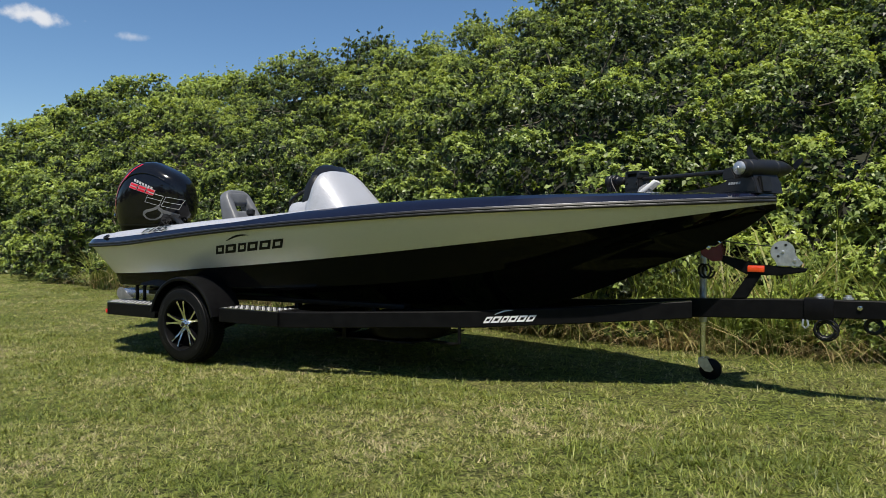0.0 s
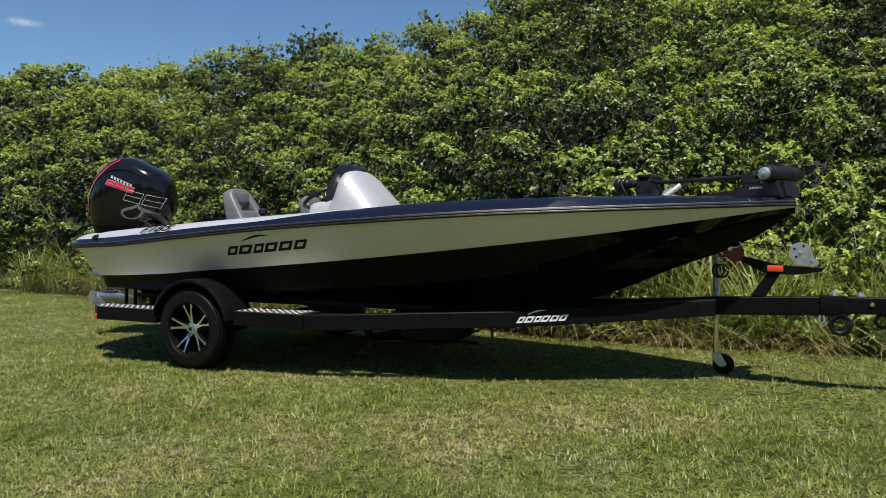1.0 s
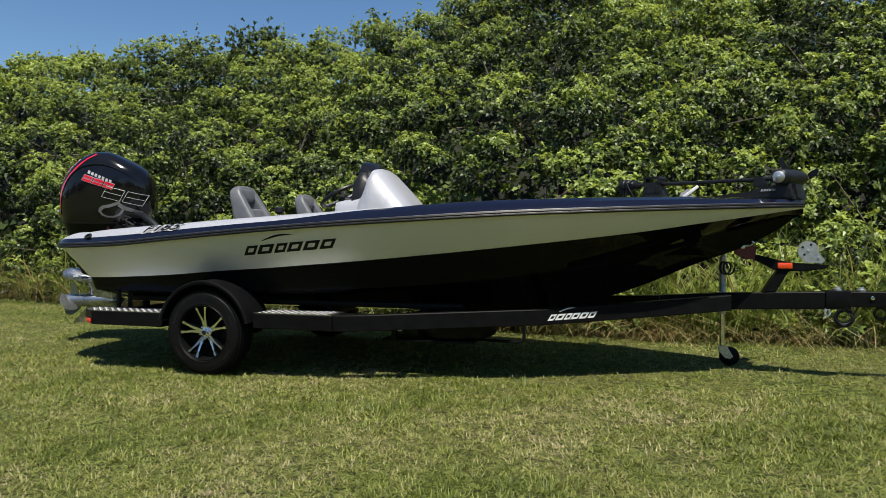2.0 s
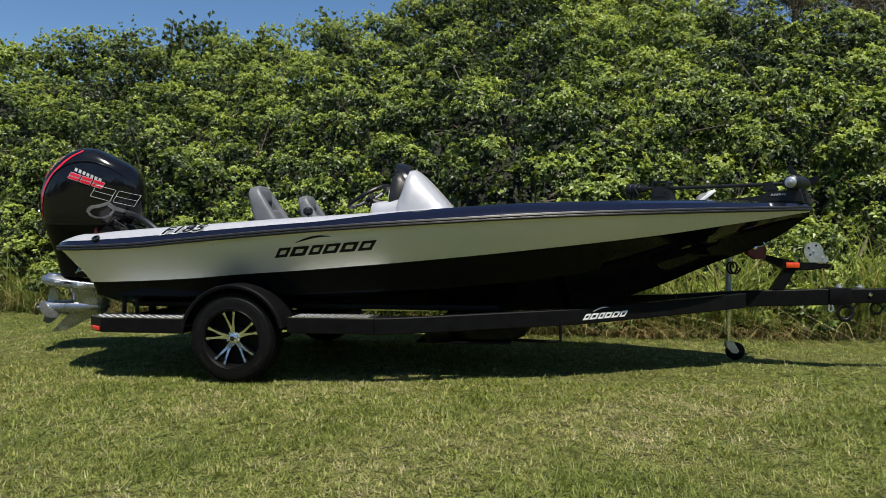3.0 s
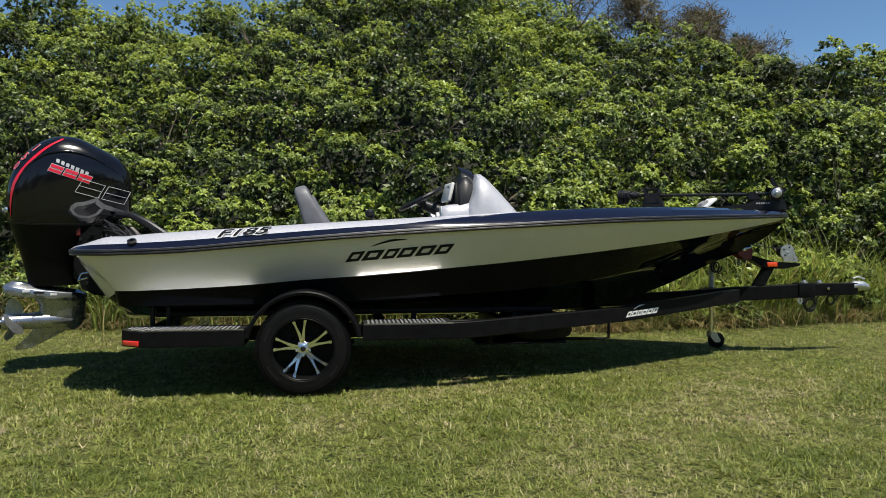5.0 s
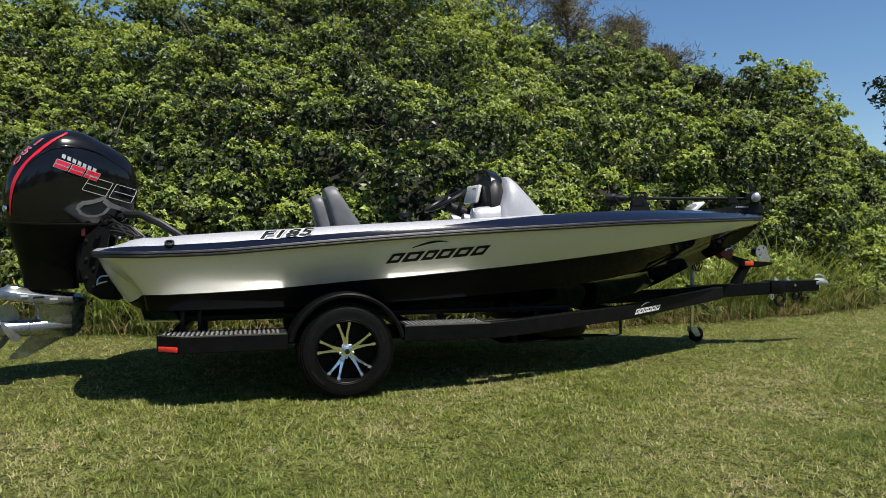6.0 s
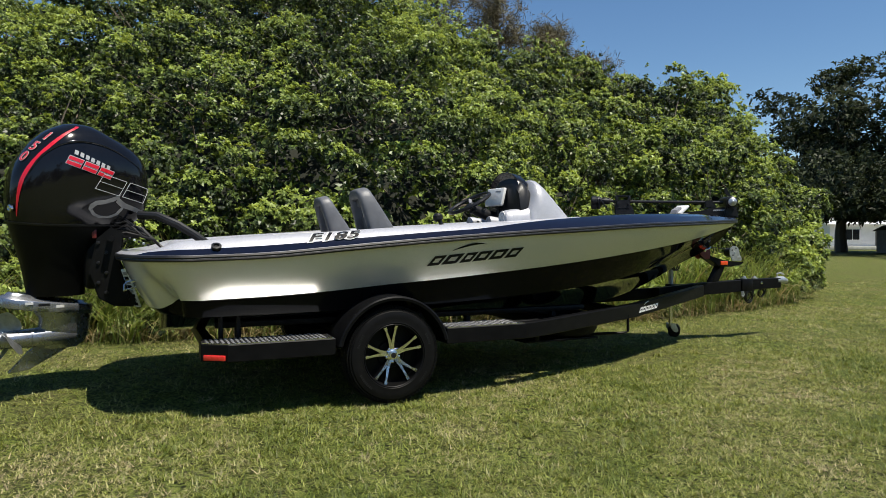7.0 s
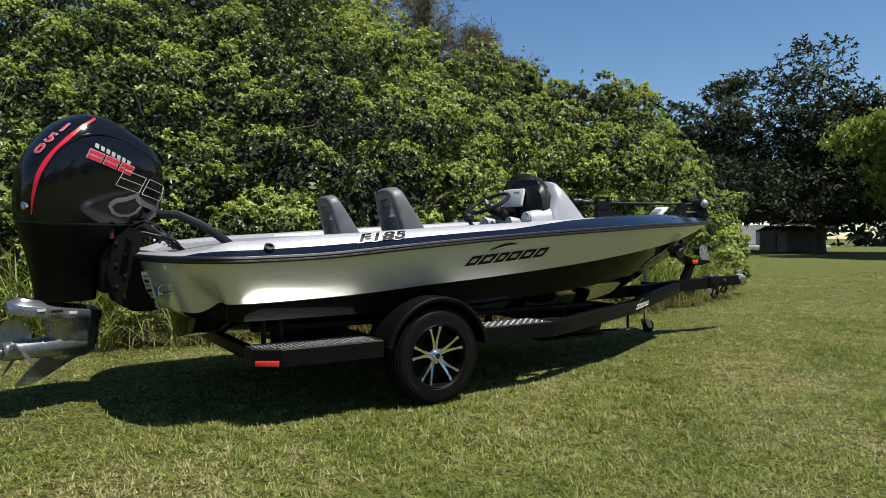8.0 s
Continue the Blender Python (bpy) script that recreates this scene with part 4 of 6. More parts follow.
    def leg(z, xa, xb, hw):
        c, a = (xa + xb) / 2, (xb - xa) / 2
        return [(c + a * math.cos(2 * math.pi * k / 24), hw * math.copysign(abs(math.sin(2 * math.pi * k / 24)) ** 0.9, math.sin(2 * math.pi * k / 24)), z) for k in range(24)]
    loft(bm, [leg(0.62, -2.20, -1.80, 0.062), leg(0.54, -2.14, -1.80, 0.056), leg(0.45, -2.14, -1.80, 0.06), leg(0.35, -2.12, -1.83, 0.045), leg(0.31, -2.10, -1.88, 0.02)])
    part("gearcase_leg", bm, M_GEARCASE, th, "", 50)
    bm = bmesh.new()
    turned(bm, (-1.80, 0, 0.40), (-1, 0, 0), [(0, 0.004), (0.03, 0.03), (0.09, 0.052), (0.2, 0.066), (0.30, 0.070), (0.37, 0.068), (0.385, 0.066)], 28)
    part("torpedo", bm, M_GEARCASE, th, "", 50)
    bm = bmesh.new()
    sk = [(-1.90, 0.35), (-2.14, 0.355), (-2.20, 0.30), (-2.315, 0.172), (-2.305, 0.162), (-2.19, 0.175), (-2.05, 0.25), (-1.92, 0.32)]
    prism(bm, sk, -0.011, 0.011, 0.005)
    part("skeg", bm, M_GEARCASE, th, "", 50)
    # propeller
    bm = bmesh.new()
    turned(bm, (-2.187, 0, 0.40), (-1, 0, 0), [(0, 0.066), (0.10, 0.062), (0.20, 0.058), (0.21, 0.05), (0.205, 0.02), (0.25, 0.018), (0.255, 0.001)], 24)
    prop = part("propeller", bm, M_GEARCASE, th, "polished steel propeller")
    for k in range(3):
        bm = bmesh.new()
        rings = []
        for i in range(9):
            r = 0.055 + 0.135 * i / 8
            half = 0.105 * math.sin(math.pi * (0.22 + 0.70 * i / 8)) ** 0.8
            row = []
            for j in range(9):
                q = -1 + 2 * j / 8
                a = 2 * math.pi * k / 3 + 0.9 + q * half / max(r, 0.09) * 0.85 + 0.25 * i / 8
                row.append((-2.30 + q * half * 0.62 - 0.03 * i / 8, r * math.cos(a), 0.40 + r * math.sin(a)))
            rings.append(row)
        loft(bm, rings, closed=False)
        bmesh.ops.solidify(bm, geom=bm.faces[:], thickness=0.006)
        part("blade", bm, M_GALV, prop, "", 50)
    # bracket, swivel and jack plate on the transom
    PLACE[0] = pose(0, 0.08, 0)
    bm = bmesh.new()
    for y0, y1 in ((-0.17, -0.12), (0.12, 0.17)):
        prism(bm, [(-1.66, 1.14), (-1.74, 1.18), (-1.83, 1.10), (-1.88, 0.86), (-1.82, 0.68), (-1.72, 0.62), (-1.62, 0.66), (-1.70, 0.90)], y0, y1, 0.008)
    br = part("transom_bracket", bm, M_MIDBLACK, th, "black transom bracket")
    bm = bmesh.new()
    box(bm, -1.92, -1.72, -0.10, 0.10, 0.74, 1.16, 0.04, 3)
    part("swivel_housing", bm, M_MIDBLACK, th)
    bm = bmesh.new()
    prism(bm, [(-1.715, 1.06), (-1.80, 1.08), (-1.80, 0.80), (-1.72, 0.62), (-1.60, 0.61), (-1.57, 0.66), (-1.71, 0.96)], -0.15, 0.15, 0.012)
    part("jack_plate", bm, M_MIDBLACK, th)
    for k in range(6):
        bm = bmesh.new()
        turned(bm, (-1.77 - 0.05 * (k % 2), -0.172, 0.72 + 0.07 * k), (0, -1, 0), [(0, 0.013), (0.01, 0.012), (0.012, 0.001)], 10)
        part("bolt", bm, M_PLASTIC, br)
    # rigging hose into the boat and small cables
    bm = bmesh.new()
    tube(bm, [(-1.56, -0.10, 1.27), (-1.44, -0.16, 1.265), (-1.30, -0.20, 1.20), (-1.18, -0.22, 1.12), (-1.10, -0.22, 1.06)], 0.030, 10)
    part("rigging_hose", bm, M_PLASTIC, th, "black rigging hose")
    bm = bmesh.new()
    box(bm, -1.80, -1.55, -0.10, 0.10, 1.10, 1.19, 0.03, 3)
    part("steering_arm", bm, M_MIDBLACK, th)
    bm = bmesh.new()
    cyl(bm, (-1.74, -0.26, 1.10), (-1.74, 0.26, 1.10), 0.022, None, 12)
    part("steering_ram", bm, M_MIDBLACK, th)
    rnd = random.Random(5)
    for k in range(16):
        bm = bmesh.new()
        y = -0.20 + 0.027 * k
        h = rnd.uniform(-0.05, 0.05)
        tube(bm, [(-1.74, y * 0.7, 1.17 + h), (-1.64, y + rnd.uniform(-0.03, 0.03), 1.20 + h + rnd.uniform(-0.03, 0.03)), (-1.54, y + rnd.uniform(-0.04, 0.04), 1.15 + rnd.uniform(-0.04, 0.03)), (-1.46, y + rnd.uniform(-0.05, 0.05), 1.09), (-1.40, y, 1.03)], rnd.choice((0.006, 0.008, 0.011)), 6)
        part("cable", bm, M_PLASTIC, th)
    for k in range(5):
        bm = bmesh.new()
        turned(bm, (-1.62 + 0.03 * k, -0.19 + 0.02 * (k % 2), 1.10 - 0.012 * k), (0, -1, 0.2), [(0, 0.009), (0.010, 0.009), (0.012, 0.001)], 10)
        part("hose_clamp", bm, M_GALV if k % 2 else M_PLASTIC, th)
    bm = bmesh.new()
    box(bm, -1.86, -1.83, -0.16, -0.12, 1.10, 1.17, 0.006)
    part("red_plug", bm, M_DARKRED, th)
    PLACE[0] = Matrix()


build_outboard()


# ---- trolling motor on the bow ----
def build_trolling_motor():
    y = -0.10
    # built along x, then turned to lie from the bow tip to the port gunwale
    turn = pose(4.09, 0.075, 0, 0, 0, -33.4) @ Matrix.Translation((-3.93, 0.10, 0))

    def lay(name, bm, material, parent=None, label="", smooth=30):
        for v in bm.verts:
            v.co.z += 0.035 * max(0.0, (3.93 - v.co.x)) / 1.2 * (v.co.z > 1.44)
        bmesh.ops.transform(bm, matrix=turn, verts=bm.verts)
        return part(name, bm, material, parent, label, smooth)
    th = thing("trolling_motor", (3.8, 0.27, 1.32), "black bow-mounted trolling motor stowed flat on the deck", "trolling motor")
    bm = bmesh.new()
    box(bm, 3.02, 4.20, y - 0.055, y + 0.10, 1.318, 1.345, 0.008)
    lay("mount_base", bm, M_PLASTIC, th)
    bm = bmesh.new()
    prism(bm, [(3.50, 1.345), (3.56, 1.385), (3.86, 1.395), (3.94, 1.44), (4.20, 1.445), (4.22, 1.345)], y - 0.06, y + 0.05, 0.012)
    lay("mount_housing", bm, M_PLASTIC, th)
    bm = bmesh.new()
    for k in range(7):
        x = 3.955 + 0.020 * k
        prism(bm, [(x, 1.402), (x + 0.014, 1.402), (x + 0.019, 1.418), (x + 0.005, 1.418)], y - 0.0635, y - 0.0605)
    lay("maker_bar", bm, M_MARKGREY, th)
    bm = bmesh.new()
    tube(bm, [(2.86, y, 1.487), (3.4, y, 1.492), (4.14, y, 1.497)], 0.0155, 12)
    lay("shaft", bm, M_PLASTIC, th, "black composite shaft")
    bm = bmesh.new()
    turned(bm, (2.67, y, 1.484), (1, 0, 0.01), [(0, 0.02), (0.004, 0.046), (0.012, 0.053), (0.055, 0.055), (0.062, 0.049), (0.068, 0.049), (0.074, 0.054), (0.10, 0.052), (0.112, 0.042), (0.135, 0.040), (0.142, 0.034), (0.20, 0.032), (0.21, 0.018)], 28)
    hd = lay("control_head", bm, M_PLASTIC, th, "round black control head", 25)
    bm = bmesh.new()
    tube(bm, [(2.76, y - 0.05, 1.51), (2.80, y - 0.075, 1.46), (2.85, y - 0.065, 1.41), (2.80, y - 0.065, 1.38), (2.755, y - 0.055, 1.42), (2.77, y - 0.05, 1.50), (2.83, y - 0.045, 1.53), (2.90, y - 0.05, 1.50)], 0.005, 6)
    lay("head_cable", bm, M_PLASTIC, hd)
    # collar: a rounded block with a window, on a foot
    bm = bmesh.new()
    prism(bm, [(2.925, 1.44), (2.93, 1.345), (3.15, 1.345), (3.13, 1.40), (3.11, 1.44)], y - 0.058, y + 0.058, 0.012)
    lay("collar_foot", bm, M_PLASTIC, th)
    bm = bmesh.new()
    for z0, z1 in ((1.43, 1.505), (1.535, 1.555)):
        prism(bm, [(2.93, z0), (2.93 + 0.012, z1), (3.085, z1), (3.10, z0)], y - 0.062, y + 0.062, 0.010)
    for x0, x1 in ((2.935, 2.965), (3.065, 3.095)):
        box(bm, x0, x1, y - 0.058, y + 0.058, 1.49, 1.545, 0.008)
    lay("depth_collar", bm, M_PLASTIC, th, "black depth collar with a window")
    for dx in (0.02, 0.13):
        bm = bmesh.new()
        turned(bm, (2.94 + dx, y - 0.062, 1.46), (0, -1, 0), [(0, 0.013), (0.008, 0.012), (0.01, 0.001)], 10)
        lay("collar_knob", bm, M_PLASTIC, th)
    bm = bmesh.new()
    prism(bm, [(3.88, 1.44), (3.885, 1.515), (3.95, 1.525), (3.99, 1.46), (3.99, 1.44)], y - 0.035, y + 0.035, 0.008)
    lay("shaft_rest", bm, M_PLASTIC, th)
    # motor pod lying across the bow with a silver nose and a fin
    bm = bmesh.new()
    turned(bm, (4.128, -0.285, 1.495), (0, 1, 0.03), [(-0.006, 0.001), (-0.004, 0.012), (0.000, 0.014), (0.004, 0.030), (0.012, 0.042), (0.024, 0.045), (0.026, 0.045)], 28)
    lay("nose_cone", bm, M_GALV, th, "silver motor nose")
    bm = bmesh.new()
    turned(bm, (4.128, -0.262, 1.495), (0, 1, 0.03), [(0, 0.046), (0.008, 0.056), (0.05, 0.061), (0.054, 0.058), (0.06, 0.061), (0.30, 0.061), (0.304, 0.057), (0.31, 0.060), (0.40, 0.052), (0.46, 0.034), (0.47, 0.028)], 28)
    pod = lay("motor_pod", bm, M_PLASTIC, th, "black motor pod", 25)
    for a in (0.6, 2.5):
        bm = bmesh.new()
        rings = []
        for i in range(6):
            r = 0.025 + 0.085 * i / 5
            w = 0.030 * math.sin(math.pi * (0.3 + 0.55 * i / 5))
            rings.append([(4.128 + r * math.cos(a) + q * w * math.sin(a), 0.235 - q * w * 0.5, 1.51 + r * math.sin(a) - q * w * math.cos(a)) for q in (-1, 0, 1)])
        loft(bm, rings, closed=False)
        bmesh.ops.solidify(bm, geom=bm.faces[:], thickness=0.005)
        lay("prop_blade", bm, M_PLASTIC, pod, "", 40)
    bm = bmesh.new()
    prism(bm, [(4.150, 1.545), (4.095, 1.575), (4.075, 1.61), (4.08, 1.645), (4.10, 1.655), (4.118, 1.60), (4.165, 1.55)], -0.14, -0.125, 0.004)
    lay("fin", bm, M_PLASTIC, th)
    bm = bmesh.new()
    prism(bm, [(4.06, 1.335), (4.08, 1.44), (4.10, 1.475), (4.16, 1.475), (4.19, 1.40), (4.21, 1.335)], -0.20, 0.06, 0.012)
    lay("bow_cradle", bm, M_PLASTIC, th)
    bm = bmesh.new()
    box(bm, 4.10, 4.155, -0.19, 0.05, 1.44, 1.462, 0.006)
    lay("cradle_pad", bm, M_RUBBER, th)
    # foot pedal with a pale plate
    ped = thing("foot_pedal", (3.52, -0.02, 1.31), "grey foot pedal with a pale tilted plate", "foot pedal")
    bm = bmesh.new()
    box(bm, 3.36, 3.66, -0.11, 0.06, 1.305, 1.335, 0.008)
    part("pedal_base", bm, M_GREYPLASTIC, ped)
    bm = bmesh.new()
    box(bm, -0.068, 0.068, -0.08, 0.08, -0.012, 0.012, 0.006, 2, pose(3.565, -0.03, 1.402, 0, -38, 0))
    part("pedal_plate", bm, M_WHITEPLASTIC, ped)
    bm = bmesh.new()
    prism(bm, [(3.47, 1.33), (3.50, 1.40), (3.55, 1.43), (3.60, 1.33)], -0.07, 0.02)
    part("pedal_pivot", bm, M_GREYPLASTIC, ped)
    cb = thing("deck_cable", (2.3, -0.55, 1.30), "thin looped trolling motor cable on the deck", "cable")
    bm = bmesh.new()
    tube(bm, [(3.38, 0.0, 1.33), (3.2, 0.06, 1.33), (2.9, 0.1, 1.325), (2.6, 0.05, 1.315), (2.3, 0.0, 1.30)], 0.006, 6)
    part("cable_run", bm, M_PLASTIC, cb)


build_trolling_motor()


# ---- trailer ----
TRAILER = thing("boat_trailer", (0, 0, 0.0), "black powder-coated single-axle boat trailer with bright wheels", "boat trailer")


def beam(bm, pts, w, h):
    """A box beam swept along points (centre of the top edge), upright in section."""
    pts = [Vector(p) for p in pts]
    rings = []
    for i, p in enumerate(pts):
        d = pts[min(i + 1, len(pts) - 1)] - pts[max(i - 1, 0)]
        n = Vector((-d.y, d.x, 0)).normalized() * (w / 2)
        b = 0.006
        up = Vector((0, 0, 1))
        nb = n * (1 - 2 * b / w)
        rings.append([p - n - up * b, p - nb, p + nb, p + n - up * b, p + n - up * (h - b), p + nb - up * h, p - nb - up * h, p - n - up * (h - b)])
    return loft(bm, rings)


def build_wheel(s):
    y0 = -1.145 * s
    out = Vector((0, -s, 0))
    c = Vector((-0.008, y0, 0.320))
    bm = bmesh.new()
    prof = [(-0.19, 0.212), (-0.196, 0.245), (-0.19, 0.285), (-0.172, 0.311), (-0.15, 0.323), (-0.09, 0.328), (-0.035, 0.324), (-0.012, 0.312), (0.004, 0.296), (0.0075, 0.294), (0.011, 0.280), (0.014, 0.250), (0.010, 0.226), (0.012, 0.220), (0.004, 0.212), (-0.01, 0.205), (-0.17, 0.205)]
    u, v = Vector((1, 0, 0)), Vector((0, 0, 1))
    rings = [[c + out * (d - 0.0) + u * (r * math.cos(a)) + v * (r * math.sin(a)) for d, r in prof] for a in np.linspace(0, 2 * math.pi, 73)[:-1]]
    loft(bm, rings + [rings[0]], cap=False)
    bmesh.ops.remove_doubles(bm, verts=bm.verts, dist=0.0005)
    wh = part("wheel", bm, M_RUBBER, TRAILER, "black trailer tyre on a machined alloy rim", 35)
    # tread blocks in one ring mesh each side of the crown
    bm = bmesh.new()
    for k in range(84):
        a = 2 * math.pi * k / 84
        for d, r, w in ((-0.160, 0.318, 0.028), (-0.115, 0.3265, 0.034), (-0.068, 0.3265, 0.034), (-0.024, 0.3195, 0.030), (-0.006, 0.306, 0.016)):
            aa = a + (0.018 if d in (-0.115, -0.024) else 0)
            m = Matrix.Translation(c) @ Matrix.Rotation(-aa, 4, "Y") @ Matrix.Translation((r, -s * d, 0))
            box(bm, -0.004, 0.0035, -w / 2, w / 2, -0.008, 0.008, 0, 2, m)
    part("tread", bm, M_RUBBER, wh, "", 0)
    # raised bars for unreadable sidewall lettering
    for start, count in ((0.25, 6), (2.55, 7), (3.6, 9), (5.5, 6)):
        bm = bmesh.new()
        for k in range(count):
            a = start + 0.055 * k
            m = Matrix.Translation(c + out * 0.0128) @ Matrix.Rotation(-a, 4, "Y") @ Matrix.Translation((0.262, 0, 0))
            box(bm, -0.008, 0.008, -0.0016, 0.0016, -0.004, 0.004, 0, 2, m)
        part("sidewall_lettering", bm, M_PLASTIC, wh, "", 0)
    # rim: barrel, dark dish, machined paired spokes, hub
    bm = bmesh.new()
    rp = [(0.006, 0.215), (0.011, 0.210), (0.008, 0.206), (-0.004, 0.204), (-0.03, 0.199), (-0.16, 0.196), (-0.165, 0.208), (-0.01, 0.212)]
    rings = [[c + out * d + u * (r * math.cos(a)) + v * (r * math.sin(a)) for d, r in rp] for a in np.linspace(0, 2 * math.pi, 61)[:-1]]
    loft(bm, rings + [rings[0]], cap=False)
    bmesh.ops.remove_doubles(bm, verts=bm.verts, dist=0.0005)
    part("rim_barrel", bm, M_MIDBLACK, wh, "gloss black rim barrel", 35)
    bm = bmesh.new()
    turned(bm, c + out * -0.085, out, [(0.0, 0.198), (0.004, 0.198), (0.008, 0.10), (0.02, 0.09), (0.022, 0.001)], 40)
    part("rim_dish", bm, M_MIDBLACK, wh)
    for k in range(5):
        mid = math.radians(97 - 72 * k)

        def at(r, a, d):
            return c + out * d + u * (r * math.cos(a)) + v * (r * math.sin(a))
        # a root that forks into two arms with square tips: centre radius, angle off the middle, depth, half width
        for side in (-1, 1):
            bm, face = bmesh.new(), bmesh.new()
            path = [(0.030, 0.27, -0.034, 0.0075), (0.055, 0.16, -0.030, 0.0088), (0.080, 0.125, -0.026, 0.0100), (0.098, 0.128, -0.022, 0.0098), (0.120, 0.150, -0.017, 0.0085), (0.150, 0.178, -0.010, 0.0075), (0.176, 0.192, -0.005, 0.0073), (0.179, 0.193, -0.005, 0.0105), (0.199, 0.203, -0.001, 0.0100)]
            r1, r2 = [], []
            for r, a, d, w in path:
                p, pb = at(r, mid + side * a, d), at(r, mid + side * a, d - 0.035)
                t = (at(r, mid + side * a + 0.01, d) - p).normalized()
                r1.append([p + t * w, p - t * w, pb - t * w * 1.25, pb + t * w * 1.25])
                r2.append([p + t * w * 1.0 + out * 0.0015, p - t * w * 1.0 + out * 0.0015])
            loft(bm, r1)
            loft(face, r2, closed=False)
            part("spoke", bm, M_COWL, wh, "", 20)
            part("spoke_face", face, M_ALU, wh, "machined bright spoke face", 0)
    bm = bmesh.new()
    turned(bm, c + out * -0.088, out, [(0, 0.050), (0.05, 0.046), (0.056, 0.038), (0.058, 0.030), (0.070, 0.029), (0.080, 0.027), (0.082, 0.019), (0.078, 0.018)], 28)
    hub = part("hub_cap", bm, M_ALU, wh)
    bm = bmesh.new()
    turned(bm, c + out * -0.014, out, [(0, 0.018), (0.007, 0.017), (0.008, 0.001)], 20)
    part("hub_centre", bm, M_PLASTIC, hub)
    for k in range(5):
        a = 2 * math.pi * k / 5 + 0.95
        bm = bmesh.new()
        turned(bm, c + out * -0.040 + u * 0.047 * math.cos(a) + v * 0.047 * math.sin(a), out, [(0, 0.010), (0.018, 0.009), (0.022, 0.004), (0.023, 0.001)], 8)
        part("lug_nut", bm, M_CHROME, wh)


def build_fender(s):
    bm = bmesh.new()
    r = 0.402
    rings = []
    for a in np.linspace(math.radians(13), math.radians(167), 41):
        ca, sa = math.cos(a), math.sin(a)
        pt = lambda rr, y: (rr * ca - 0.004, -y * s, 0.318 + rr * sa)
        rings.append([pt(r - 0.030, 1.168), pt(r - 0.012, 1.172), pt(r - 0.002, 1.166), pt(r, 1.150), pt(r, 0.86), pt(r - 0.006, 0.86), pt(r - 0.006, 1.148), pt(r - 0.012, 1.160), pt(r - 0.030, 1.162)])
    loft(bm, rings)
    part("fender", bm, M_POWDER, TRAILER, "black rounded steel fender", 40)


def build_step(x0, x1, z0, z1, s, chamfer):
    bm = bmesh.new()
    yo, yi = 1.115, 0.845
    if chamfer:
        outline = [(x0 + 0.01, yi), (x0, yi + 0.02), (x0, yo - 0.10), (x0 + 0.15, yo), (x1, yo), (x1, yi)]
    else:
        outline = [(x0, yi), (x0, yo), (x1, yo), (x1, yi)]
    rings = []
    cx, cy = (x0 + x1) / 2, (yi + yo) / 2
    for z, g in ((z0, 0.006), (z0 + 0.006, 0.0), (z1 - 0.006, 0.0), (z1, 0.006)):
        rings.append([(x + (g if x < cx else -g), -(y + (g if y < cy else -g)) * s, z) for x, y in outline])
    loft(bm, rings)
    st = part("step", bm, M_POWDER, TRAILER, "black side step with bright tread plate", 20)
    bm = bmesh.new()
    rings = [[(cx + (x - cx) * (1 - 0.018), -(cy + (y - cy) * 0.93) * s, z1 + dz) for x, y in outline] for dz in (0.0005, 0.004)]
    loft(bm, rings)
    part("tread_plate", bm, M_TREAD, st, "bright diamond tread plate", 20)
    # raised lozenges of the tread, too small to pick apart
    bm = bmesh.new()
    nx, ny = int((x1 - x0 - 0.05) / 0.030), 8
    for i in range(nx):
        for j in range(ny):
            x, y = x0 + 0.04 + 0.030 * i, yi + 0.026 + 0.030 * j
            if chamfer and (x - x0) < 0.17 and (y - yi) > 0.14 + (x - x0) * 0.62:
                continue
            a = math.radians(45 if (i + j) % 2 else -45)
            d, n = Vector((math.cos(a), math.sin(a), 0)), Vector((-math.sin(a), math.cos(a), 0))
            c = Vector((x, -y * s, z1 + 0.004))
            q = [bm.verts.new(c + d * 0.0135), bm.verts.new(c + n * 0.0042), bm.verts.new(c - d * 0.0135), bm.verts.new(c - n * 0.0042)]
            r1, r2 = bm.verts.new(c + d * 0.007 + Vector((0, 0, 0.0028))), bm.verts.new(c - d * 0.007 + Vector((0, 0, 0.0028)))
            for f in ((q[0], q[1], r1), (q[1], q[2], r2), (q[1], r2, r1), (q[2], q[3], r2), (q[3], q[0], r1), (q[3], r1, r2)):
                bm.faces.new(f)
    tagged(part("tread_pattern", bm, M_LOZENGE, st, "", 0), kind="stuff")
    return st


